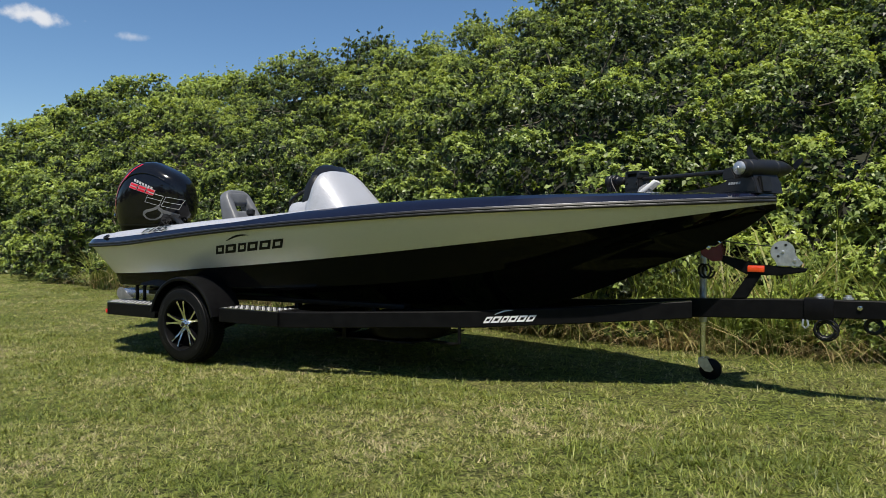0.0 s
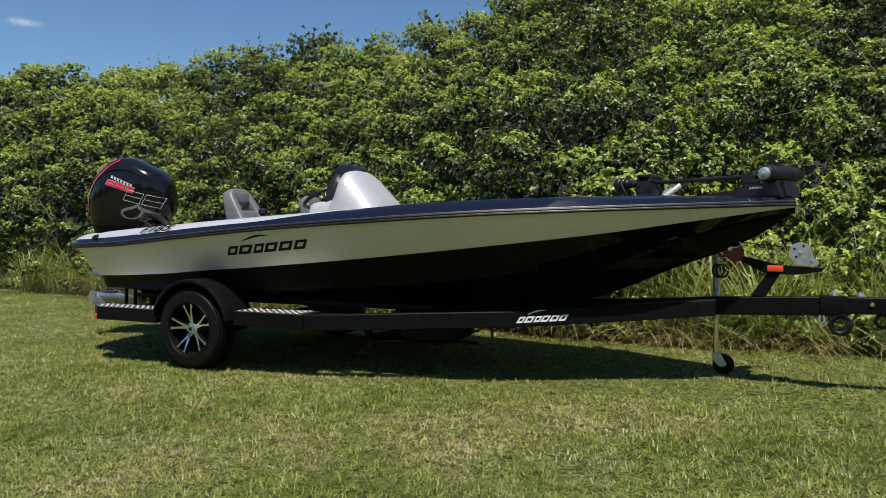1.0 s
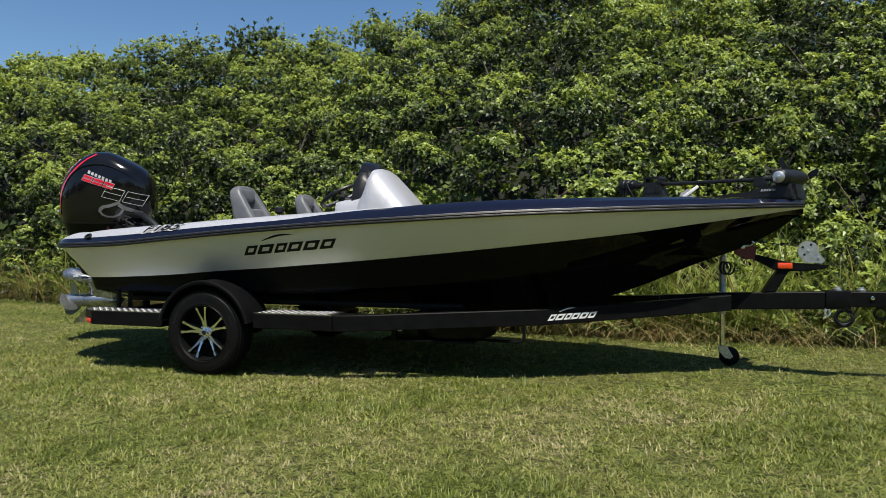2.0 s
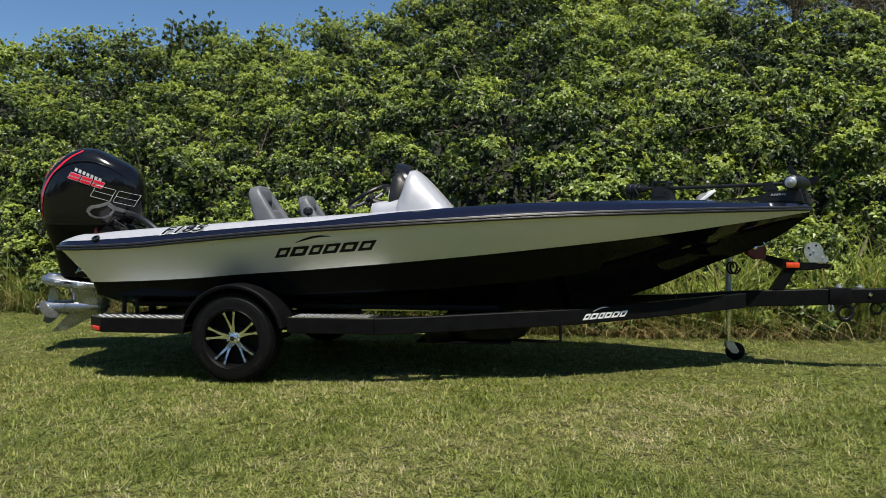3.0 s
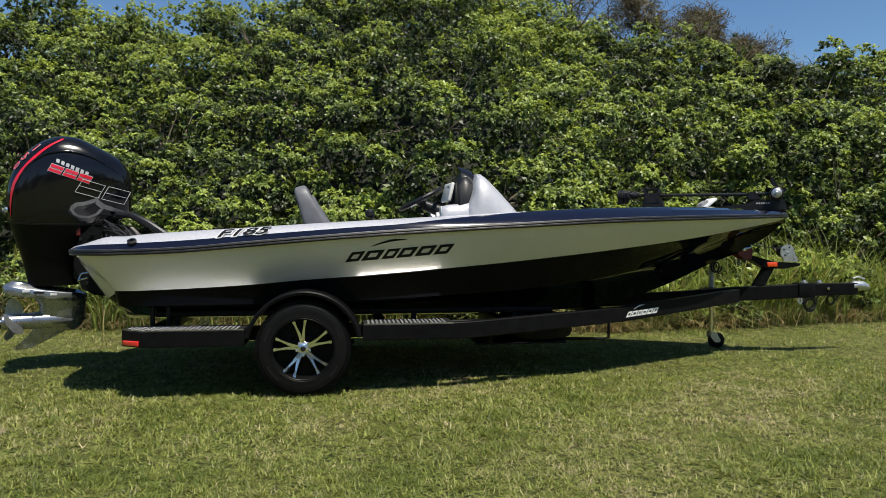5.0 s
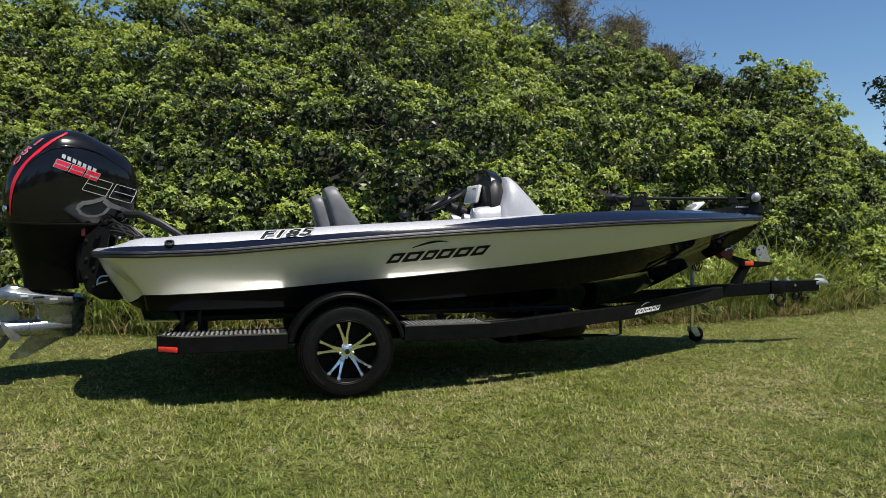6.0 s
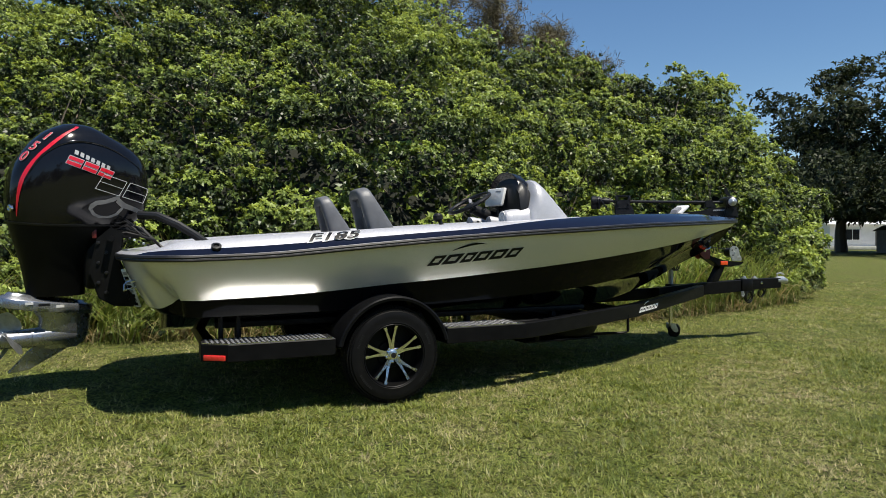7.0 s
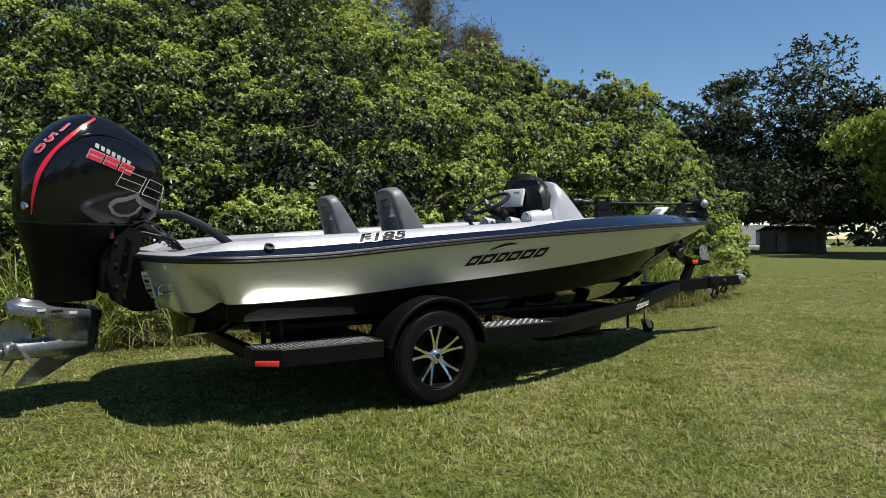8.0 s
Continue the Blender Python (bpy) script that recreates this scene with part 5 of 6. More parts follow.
def build_trailer():
    for s in (1, -1):
        # main rail: straight aft, bending in to the tongue
        bm = bmesh.new()
        beam(bm, [(0.98, -1.062 * s, 0.478), (1.12, -1.045 * s, 0.480), (1.32, -0.985 * s, 0.484), (2.5, -0.585 * s, 0.52), (3.4, -0.215 * s, 0.578), (3.85, -0.045 * s, 0.612)], 0.075, 0.118)
        part("frame_rail", bm, M_POWDER, TRAILER, "", 20)
        bm = bmesh.new()
        beam(bm, [(-1.18, -0.88 * s, 0.445), (0.4, -0.88 * s, 0.46), (1.30, -0.88 * s, 0.474)], 0.06, 0.10)
        part("frame_rail", bm, M_POWDER, TRAILER, "", 20)
        build_wheel(s)
        build_fender(s)
        st = build_step(-1.22, -0.40, 0.345, 0.455, s, True)
        bm = bmesh.new()
        d = Vector((0.15, -0.10 * s, 0)).normalized()
        n = Vector((-0.10, -0.15 * s, 0)).normalized()
        c = Vector((-1.142, -1.068 * s, 0.373)) + n * 0.006
        box(bm, -0.07, 0.07, -0.008, 0.008, -0.017, 0.017, 0.004, 2, Matrix.Translation(c) @ Matrix.Rotation(math.atan2(d.y, d.x), 4, "Z"))
        part("tail_light", bm, M_LENSRED, TRAILER, "red rear marker light")
        build_step(0.40, 1.04, 0.365, 0.478, s, False)
        # bunk board on posts
        bm = bmesh.new()
        box(bm, -1.10, 1.9, -0.62 * s - 0.045, -0.62 * s + 0.045, 0.50, 0.54, 0.006)
        bk = part("bunk_board", bm, M_RUBBER, TRAILER, "black carpeted bunk board")
        for x in (-0.95, -0.2, 0.8, 1.6):
            bm = bmesh.new()
            box(bm, x - 0.02, x + 0.02, -0.62 * s - 0.025, -0.62 * s + 0.025, 0.37, 0.50, 0.003)
            part("bunk_post", bm, M_POWDER, TRAILER)
        # hangers from the step to the rail
        for x in (-1.08, -0.97):
            bm = bmesh.new()
            cyl(bm, (x, -0.80 * s, 0.42), (x, -0.80 * s, 0.60), 0.016, None, 10)
            part("guide_post", bm, M_POWDER, TRAILER)
        # leaf spring
        bm = bmesh.new()
        tube(bm, [(-0.34, -0.90 * s, 0.335), (-0.15, -0.90 * s, 0.27), (0, -0.90 * s, 0.255), (0.15, -0.90 * s, 0.27), (0.34, -0.90 * s, 0.335)], 0.02, 8)
        part("leaf_spring", bm, M_POWDER, TRAILER)
    bm = bmesh.new()
    cyl(bm, (0, -0.99, 0.307), (0, 0.99, 0.307), 0.032)
    part("axle", bm, M_POWDER, TRAILER)
    for x, w, z in ((-1.14, 0.90, 0.445), (0.55, 0.90, 0.46), (1.5, 0.87, 0.475), (2.45, 0.58, 0.50)):
        bm = bmesh.new()
        box(bm, x - 0.035, x + 0.035, -w, w, z - 0.10, z - 0.02, 0.006)
        part("crossmember", bm, M_POWDER, TRAILER)
    # tongue with folding hinge and coupler, a little off the middle
    PLACE[0] = pose(0, 0.07, 0)
    bm = bmesh.new()
    beam(bm, [(3.35, 0, 0.59), (3.85, 0, 0.622), (4.60, 0, 0.648)], 0.085, 0.13)
    part("tongue", bm, M_POWDER, TRAILER, "", 20)
    bm = bmesh.new()
    beam(bm, [(4.66, 0, 0.648), (5.16, 0, 0.655)], 0.08, 0.115)
    part("swing_tongue", bm, M_POWDER, TRAILER, "", 20)
    bm = bmesh.new()
    box(bm, 4.53, 4.70, -0.058, 0.058, 0.515, 0.655, 0.008)
    part("hinge_bracket", bm, M_POWDER, TRAILER)
    for x, z in ((4.62, 0.655), (4.78, 0.652)):
        bm = bmesh.new()
        turned(bm, (x, 0, z), (0, 0, 1), [(0, 0.032), (0.012, 0.032), (0.014, 0.02), (0.028, 0.018), (0.03, 0.001)], 12)
        part("hinge_bolt", bm, M_GALV, TRAILER)
    bm = bmesh.new()
    turned(bm, (4.84, -0.041, 0.605), (0, -1, 0), [(0, 0.016), (0.01, 0.015), (0.012, 0.001)], 10)
    part("side_bolt", bm, M_CHROME, TRAILER)
    bm = bmesh.new()
    rings = []
    for x, w, z0, z1 in ((5.12, 0.045, 0.585, 0.66), (5.17, 0.047, 0.585, 0.672), (5.24, 0.042, 0.582, 0.67), (5.29, 0.035, 0.582, 0.645), (5.31, 0.015, 0.59, 0.62)):
        rings.append([(x, w * math.cos(a), (z0 + z1) / 2 + (z1 - z0) / 2 * math.sin(a)) for a in np.linspace(0, 2 * math.pi, 16, endpoint=False)])
    loft(bm, rings)
    cp = part("coupler", bm, M_GALV, TRAILER, "galvanised coupler", 50)
    bm = bmesh.new()
    tube(bm, [(5.15, 0, 0.665), (5.14, 0, 0.70), (5.20, 0, 0.71), (5.26, 0, 0.69)], 0.009, 8)
    part("coupler_lever", bm, M_GALV, cp)
    # safety cable coils under the tongue
    for x, y, z, r, n in ((4.66, -0.03, 0.455, 0.068, 6), (4.92, 0.02, 0.49, 0.052, 4)):
        bm = bmesh.new()
        rnd = random.Random(int(x * 100))
        pts = []
        for k in range(n * 14):
            a = 2 * math.pi * k / 14
            rr = r * (0.85 + 0.2 * math.sin(k * 0.37))
            pts.append((x + rr * math.cos(a), y + 0.05 * (k / (n * 14) - 0.5), z + rr * math.sin(a)))
        tube(bm, [(x - 0.02, y, 0.54)] + pts + [(x + 0.1, y, 0.55)], 0.0055, 6)
        part("safety_cable", bm, M_PLASTIC, TRAILER, "coiled black safety cable")
    bm = bmesh.new()
    tube(bm, [(4.53, -0.05, 0.52), (4.525, -0.055, 0.48), (4.54, -0.055, 0.46), (4.56, -0.055, 0.48), (4.55, -0.05, 0.52)], 0.007, 8)
    part("shackle", bm, M_GALV, TRAILER)
    PLACE[0] = Matrix()
    # side mark on the rail
    bm = bmesh.new()
    a, b = Vector((2.5, -0.585 - 0.036, 0.52)), Vector((3.4, -0.215 - 0.036, 0.578))
    dv = (b - a) / 0.9
    dep = lambda x, z: a.y + dv.y * (x - 2.5) - 0.008
    slanted_mark(bm, 2.535, 0.435, 0.335, 0.046, 0.020, 0.028, dep)
    part("rail_mark", bm, M_DECALWHITE, TRAILER, "white slanted maker's mark", 0)
    # winch stand, roller, winch
    PLACE[0] = pose(0.02, 0.07, 0)
    bm = bmesh.new()
    prism(bm, [(4.075, 0.632), (4.172, 0.638), (4.268, 0.81), (4.188, 0.81)], -0.045, 0.045, 0.006)
    ws = part("winch_post", bm, M_POWDER, TRAILER, "black winch post")
    bm = bmesh.new()
    prism(bm, [(3.965, 0.955), (3.985, 0.90), (4.17, 0.80), (4.36, 0.795), (4.52, 0.822), (4.535, 0.845), (4.25, 0.858), (4.03, 0.915)], -0.05, 0.05, 0.006)
    part("winch_arm", bm, M_POWDER, ws)
    bm = bmesh.new()
    box(bm, 4.178, 4.282, -0.064, -0.048, 0.815, 0.860, 0.006)
    part("orange_marker", bm, M_LENSORANGE, ws, "orange side marker light")
    for s in (1, -1):
        bm = bmesh.new()
        prism(bm, [(3.872, 0.99), (3.895, 1.035), (3.945, 1.047), (3.995, 1.030), (4.030, 0.965), (4.020, 0.89), (3.96, 0.882), (3.89, 0.925)], -0.062 * s, -0.05 * s, 0.003)
        part("roller_bracket", bm, M_DARKRED, ws, "dark red bow roller bracket")
    bm = bmesh.new()
    turned(bm, (3.935, -0.048, 0.978), (0, 1, 0), [(0, 0.045), (0.035, 0.03), (0.061, 0.03), (0.096, 0.045)], 18)
    part("bow_roller", bm, M_RUBBER, ws)
    bm = bmesh.new()
    turned(bm, (3.935, -0.062, 0.978), (0, -1, 0), [(0, 0.017), (0.012, 0.016), (0.016, 0.008), (0.017, 0.001)], 10)
    part("roller_bolt", bm, M_CHROME, ws)
    bm = bmesh.new()
    cc = (4.388, -0.05, 0.953)
    ring = [(cc[0] + 0.072 * math.cos(a), cc[2] + 0.072 * math.sin(a)) for a in np.linspace(math.radians(5), math.radians(232), 24)]
    prism(bm, ring + [(4.355, 0.862), (4.485, 0.857), (4.505, 0.88), (4.485, 0.905), (4.462, 0.93)], -0.056, -0.046, 0.002)
    wd = part("winch_plate", bm, M_GALV, ws, "galvanised winch side plate")
    for dx, dz in ((-0.038, 0.025), (0.018, 0.044), (-0.026, -0.030)):
        bm = bmesh.new()
        turned(bm, (cc[0] + dx, -0.0565, cc[2] + dz), (0, -1, 0), [(0, 0.009), (0.0015, 0.009), (0.002, 0.001)], 10)
        part("plate_hole", bm, M_PLASTIC, wd)
    bm = bmesh.new()
    turned(bm, (cc[0], -0.056, cc[2]), (0, -1, 0), [(0, 0.011), (0.006, 0.010), (0.008, 0.001)], 10)
    turned(bm, (cc[0] + 0.07, -0.056, cc[2] - 0.055), (0, -1, 0), [(0, 0.011), (0.006, 0.010), (0.008, 0.001)], 10)
    part("plate_bolt", bm, M_GALV, wd)
    bm = bmesh.new()
    turned(bm, (cc[0], -0.044, cc[2]), (0, 1, 0), [(0, 0.05), (0.09, 0.05)], 18)
    part("winch_drum", bm, M_PLASTIC, ws)
    bm = bmesh.new()
    tube(bm, [(4.36, 0, 0.985), (4.2, 0, 1.0), (4.03, 0, 1.02)], 0.012, 8, 0.3)
    part("winch_strap", bm, M_PLASTIC, ws)
    # jack on the far side of the tongue
    PLACE[0] = pose(-0.015, 0.04, 0)
    bm = bmesh.new()
    cyl(bm, (3.875, 0.36, 0.42), (3.875, 0.36, 0.90), 0.026)
    jk = part("jack", bm, M_GALV, TRAILER, "galvanised swivel tongue jack")
    bm = bmesh.new()
    cyl(bm, (3.875, 0.36, 0.12), (3.875, 0.36, 0.43), 0.020)
    part("jack_leg", bm, M_CHROME, jk)
    bm = bmesh.new()
    turned(bm, (3.93, 0.332, 0.072), (0, 1, 0), [(0, 0.02), (0.004, 0.065), (0.012, 0.078), (0.044, 0.078), (0.052, 0.065), (0.056, 0.02)], 24)
    part("jack_wheel", bm, M_RUBBER, jk)
    for y0, y1 in ((0.318, 0.326), (0.394, 0.402)):
        bm = bmesh.new()
        prism(bm, [(3.85, 0.16), (3.91, 0.155), (3.955, 0.075), (3.935, 0.055), (3.895, 0.06), (3.85, 0.11)], y0, y1)
        part("jack_fork", bm, M_GALV, jk)
    bm = bmesh.new()
    box(bm, 3.78, 3.91, 0.05, 0.345, 0.52, 0.60, 0.006)
    part("jack_clamp", bm, M_POWDER, jk)
    bm = bmesh.new()
    tube(bm, [(3.875, 0.36, 0.90), (3.875, 0.36, 0.94), (3.875, 0.28, 0.945), (3.875, 0.26, 0.90)], 0.008, 8)
    part("jack_crank", bm, M_GALV, jk)
    bm = bmesh.new()
    pts = [(3.87 + 0.035 * math.cos(a) + 0.002 * k, 0.32, 0.80 + 0.05 * math.sin(a)) for k, a in enumerate(np.linspace(0, 4 * math.pi, 29))]
    tube(bm, pts, 0.008, 7)
    part("cable_loop", bm, M_PLASTIC, jk, "black cable coiled on the jack")
    # guard rod below the rail and spare carrier
    PLACE[0] = Matrix()
    bm = bmesh.new()
    tube(bm, [(2.37, -0.66, 0.43), (2.37, -0.66, 0.285), (2.32, -0.66, 0.275), (1.90, -0.50, 0.262)], 0.012, 8)
    part("carrier_rod", bm, M_POWDER, TRAILER)
    bm = bmesh.new()
    box(bm, 1.36, 1.40, -0.74, -0.70, 0.26, 0.44, 0.003)
    box(bm, 1.28, 2.0, -0.72, 0.1, 0.255, 0.270, 0.003)
    part("carrier_bracket", bm, M_POWDER, TRAILER)
    sp = thing("spare_wheel", (1.80, -0.43, 0.25), "black spare tyre lying flat under the trailer frame", "spare tyre")
    bm = bmesh.new()
    prof = [(0.0, 0.20), (0.0, 0.26), (0.02, 0.305), (0.055, 0.325), (0.115, 0.325), (0.15, 0.305), (0.175, 0.26), (0.175, 0.20)]
    rings = [[(1.80 + r * math.cos(a), -0.43 + r * math.sin(a), 0.272 + d * 1.08) for d, r in prof] for a in np.linspace(0, 2 * math.pi, 49)[:-1]]
    loft(bm, rings + [rings[0]], cap=False)
    bmesh.ops.remove_doubles(bm, verts=bm.verts, dist=0.0005)
    part("spare_tyre", bm, M_RUBBER, sp, "", 35)
    bm = bmesh.new()
    turned(bm, (1.80, -0.43, 0.295), (0, 0, 1), [(0, 0.205), (0.08, 0.20), (0.082, 0.06), (0.09, 0.001)], 32)
    part("spare_rim", bm, M_MIDBLACK, sp)


build_trailer()


# ---- leaves in bulk ----
def leaf_shape(length, width, droop=0.25, fold=0.25):
    """Four corners of one leaf along +x, folded on its midrib and drooping at the tip."""
    return np.array([(0, 0, 0), (length * 0.56, width * 0.5, fold * width), (length, 0, -droop * length), (length * 0.56, -width * 0.5, fold * width)]), np.array([(0, 1, 2, 3)])


def whorl(rng, leaves, length, width, spread=(15, 70)):
    """A shoot tip: leaves set round an axis (+z), the inner ones steeper."""
    vs, qs, off = [], [], 0
    for k in range(leaves):
        v, q = leaf_shape(length * rng.uniform(0.7, 1.15), width * rng.uniform(0.8, 1.2), rng.uniform(0.1, 0.4), rng.uniform(0.1, 0.35))
        el = math.radians(rng.uniform(*spread))
        az = 2 * math.pi * (k * 0.382 + rng.uniform(-0.06, 0.06))
        m = np.array((pose(0, 0, 0, 0, 0, math.degrees(az)) @ pose(0, 0, 0, rng.uniform(-25, 25), -math.degrees(el), 0)).to_3x3())
        vs.append(v @ m.T + np.array((0, 0, -0.5 * length * k / leaves)))
        qs.append(q + off)
        off += len(v)
    return np.concatenate(vs), np.concatenate(qs)


def frames_for(axis, rng):
    """Turn matrices whose third column is each axis, with a random spin."""
    z = axis / np.linalg.norm(axis, axis=1, keepdims=True)
    r = rng.normal(size=z.shape)
    x = r - z * np.sum(r * z, axis=1, keepdims=True)
    x /= np.linalg.norm(x, axis=1, keepdims=True)
    y = np.cross(z, x)
    return np.stack([x, y, z], axis=2)


def scatter(protos, pos, axis, size, tone, rng, jitter=0.07, each=4):
    """Sets shapes at places: returns vertices, faces and tone per vertex."""
    kind = rng.integers(0, len(protos), len(pos))
    rot = frames_for(axis, rng)
    V, Q, T, off = [], [], [], 0
    for k, (v, q) in enumerate(protos):
        idx = np.where(kind == k)[0]
        if not len(idx):
            continue
        vv = np.einsum("nij,vj->nvi", rot[idx], v) * size[idx][:, None, None] + pos[idx][:, None, :]
        V.append(vv.reshape(-1, 3))
        Q.append((q[None] + (np.arange(len(idx)) * len(v))[:, None, None]).reshape(-1, 4) + off)
        # inner leaves of a shoot get a higher tone than the outer ones
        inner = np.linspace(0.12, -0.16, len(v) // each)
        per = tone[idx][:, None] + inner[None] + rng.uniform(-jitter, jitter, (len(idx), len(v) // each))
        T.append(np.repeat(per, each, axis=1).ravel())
        off += len(idx) * len(v)
    return np.concatenate(V), np.concatenate(Q), np.clip(np.concatenate(T), 0, 1)


# ---- hedge: a bank of tall shrubs ----
base_y = lerp_table([-44, -36, -30, -24, -20, -14, -11, -8, -5, -3, -1, 1.5, 3.7, 6.0, 8.8, 11.3, 14.0, 18.0], [12.5, 11.5, 10.5, 8.8, 7.6, 5.2, 4.2, 3.85, 3.45, 3.0, 2.62, 2.15, 1.87, 2.1, 2.9, 4.4, 6.6, 10.8])
deep_f = lerp_table([-44, -14, -9, -6, -3, -1, 1, 3, 6, 8, 10, 12, 14, 18], [0.8, 0.8, 0.82, 0.88, 0.95, 1.0, 1.0, 1.0, 0.98, 0.85, 0.58, 0.42, 0.40, 0.42])
shelf = lerp_table([-44, -14, -9, -6, -3, -1.2, 0.4, 1.8, 2.8, 4.0, 5.2, 6.2, 8, 10, 18], [0, 0, 0.15, 0.3, 0.7, 0.9, 0.45, 0.0, 0.2, 1.1, 1.25, 0.75, 0.3, 0, 0])
high_f = lerp_table([-44, -30, -22, -16, -11, -7.3, -5.8, -3, 0, 4, 7, 9, 11, 12.5, 14, 15.5, 17, 18], [1.0, 1.27, 1.234, 1.031, 0.962, 0.958, 0.963, 0.939, 1.10, 1.058, 0.91, 0.81, 0.775, 0.785, 0.80, 0.83, 0.78, 0.65])
prof_d = lerp_table([0, 1, 2, 3, 4, 5, 6, 7, 8, 9, 10], [0.0, 0.10, 0.25, 0.55, 1.25, 2.2, 3.4, 4.8, 6.4, 8.2, 11.0])
prof_z = lerp_table([0, 1, 2, 3, 4, 5, 6, 7, 8, 9, 10], [0.0, 0.75, 1.45, 2.1, 2.65, 3.2, 3.85, 4.65, 5.6, 6.3, 6.2])


def bank(x, u, inset=0.0):
    d, z = prof_d(u) * deep_f(x), prof_z(u) * high_f(x)
    d += shelf(x) * min(u / 1.6, 1.0) * max(0.0, min(1.0, (9.0 - u) / 4.0))
    return (x, base_y(x) + d + inset, max(z - inset * 0.8, -0.05))


# backing sheet added inside the leaves; its blackness paints the shade in the gaps
def build_hedge_backing():
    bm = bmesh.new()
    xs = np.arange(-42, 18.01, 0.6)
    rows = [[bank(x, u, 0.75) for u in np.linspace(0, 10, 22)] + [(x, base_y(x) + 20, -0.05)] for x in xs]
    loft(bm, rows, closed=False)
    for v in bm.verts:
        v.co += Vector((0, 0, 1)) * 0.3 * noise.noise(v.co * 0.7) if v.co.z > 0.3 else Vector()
    ob = part("bank", bm, M_HEDGESHADE, None, "", 60)
    tagged(ob, "near-black backing under the shrubs, standing in for the shade inside the hedge", "bank", kind="structure")


def build_hedge():
    rng = np.random.default_rng(7)
    pr = random.Random(11)
    protos = [whorl(pr, n, 0.058, 0.030, (0, 72)) for n in (9, 10, 11, 10, 9, 10)]
    inner = [whorl(pr, n, 0.068, 0.037, (-10, 70)) for n in (5, 6, 5)]
    # shrubs, staggered along the bank in three tiers
    shrubs = []
    for u0, step in ((1.6, 1.9), (4.4, 2.3), (7.2, 2.9)):
        x = -41.0 + pr.uniform(0, 1)
        while x < 17.5:
            shrubs.append(bank(x, u0 + pr.uniform(-0.4, 0.4)) + (pr.gauss(0, 0.10),))
            x += step * pr.uniform(0.8, 1.25) * (1.0 if -8 < x < 10 else 1.9)
    cen = np.array([c[:3] for c in shrubs])
    bias = np.array([c[3] for c in shrubs])
    # leafy mounds over the bank, each a boss of many shoots
    mounds = []
    x = -41.0
    while x < 17.8:
        far = max(1.0, min(2.4, 1.0 + (abs(x - 2.0) - 9.5) * 0.10))
        u = 0.15
        while u < 9.5:
            a, b = bank(x, u), bank(x, min(u + 0.1, 10))
            per_u = math.dist(a, b) / 0.1 + 1e-6
            xx = x + pr.uniform(-0.36, 0.36) * far
            p = np.array(bank(xx, min(max(u + pr.uniform(-0.34, 0.34) / per_u, 0.1), 9.6)))
            r = pr.uniform(0.17, 0.38) * far * (1.0 if u < 6 else 1.2)
            push = 0.55 * noise.noise(Vector(p) * 0.8) + 0.42 * noise.noise(Vector(p) * 1.9 + Vector((7, 3, 1))) + 0.5 * noise.noise(Vector((p[0] * 1.15, 3.0, p[2] * 0.3))) + pr.uniform(-0.36, 0.36)
            if noise.noise(Vector(p) * 1.1 + Vector((20, 0, 0))) > -0.42:
                mounds.append((p + np.array((0, -0.75, 0.55)) * push, r, far, u, pr.uniform(0.6, 1.15)))
            u += (0.37 if u < 4.5 else 0.42) * far * (1.0 if u < 6 else 1.25) / per_u
        x += 0.42 * far
    P, A, S, T = [], [], [], []
    for p, r, far, u, tall in mounds:
        n = int((84 - 14 * min(max((p[0] - 3.5) / 3.0, 0.0), 1.0)) * (r / 0.4 / far) ** 2 * (0.75 if u > 5 else 1.0))
        d = rng.normal(size=(n * 3, 3)) + np.array((0, -0.60 if u < 4.5 else -0.35, 0.50))
        d /= np.linalg.norm(d, axis=1, keepdims=True)
        d = d[(d[:, 1] < 0.55) & (d[:, 2] > (-0.5 if u < 4.5 else -0.25))][:n]
        rad = r * rng.uniform(0.62, 1.12, len(d))
        P.append(p + d * rad[:, None] * np.array((1.05, 0.9, 0.95 * tall)))
        A.append(d * 0.75 + np.array((0.03, -0.30, 0.62)) + rng.normal(0, 0.22, d.shape))
        S.append(np.full(len(d), far) * rng.uniform(0.75, 1.25, len(d)) * (1.0 + 0.22 * min(max((p[0] - 3.5) / 3.0, 0.0), 1.0)))
        # tone paints lit tops and shaded undersides on a mound; outer young leaves paler
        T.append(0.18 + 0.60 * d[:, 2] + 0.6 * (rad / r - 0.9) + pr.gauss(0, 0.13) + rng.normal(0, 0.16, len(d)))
        # upright leaders: whorls stacked on a young stem
        if far < 1.6 and pr.random() < 0.22:
            k = pr.randint(4, 8)
            top = p + np.array((pr.uniform(-0.1, 0.1), -0.45 * r, r * 0.75 * tall))
            lean = np.array((pr.uniform(-0.15, 0.15), pr.uniform(-0.22, 0.05), 1.0))
            hs = np.linspace(-0.10, pr.uniform(0.15, 0.42), k)
            P.append(top + hs[:, None] * lean + rng.normal(0, 0.025, (k, 3)))
            A.append(np.tile(lean, (k, 1)) + rng.normal(0, 0.25, (k, 3)))
            S.append(np.linspace(1.15, 0.75, k))
            T.append(np.linspace(0.45, 0.95, k) + pr.gauss(0, 0.14))
    outer = sum(len(a) for a in P)
    # filler foliage behind the mounds, toned dark to paint the shade in the hollows
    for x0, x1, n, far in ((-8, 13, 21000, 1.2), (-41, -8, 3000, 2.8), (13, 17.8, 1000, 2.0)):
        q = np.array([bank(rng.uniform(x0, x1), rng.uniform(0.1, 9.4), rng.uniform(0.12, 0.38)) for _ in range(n)])
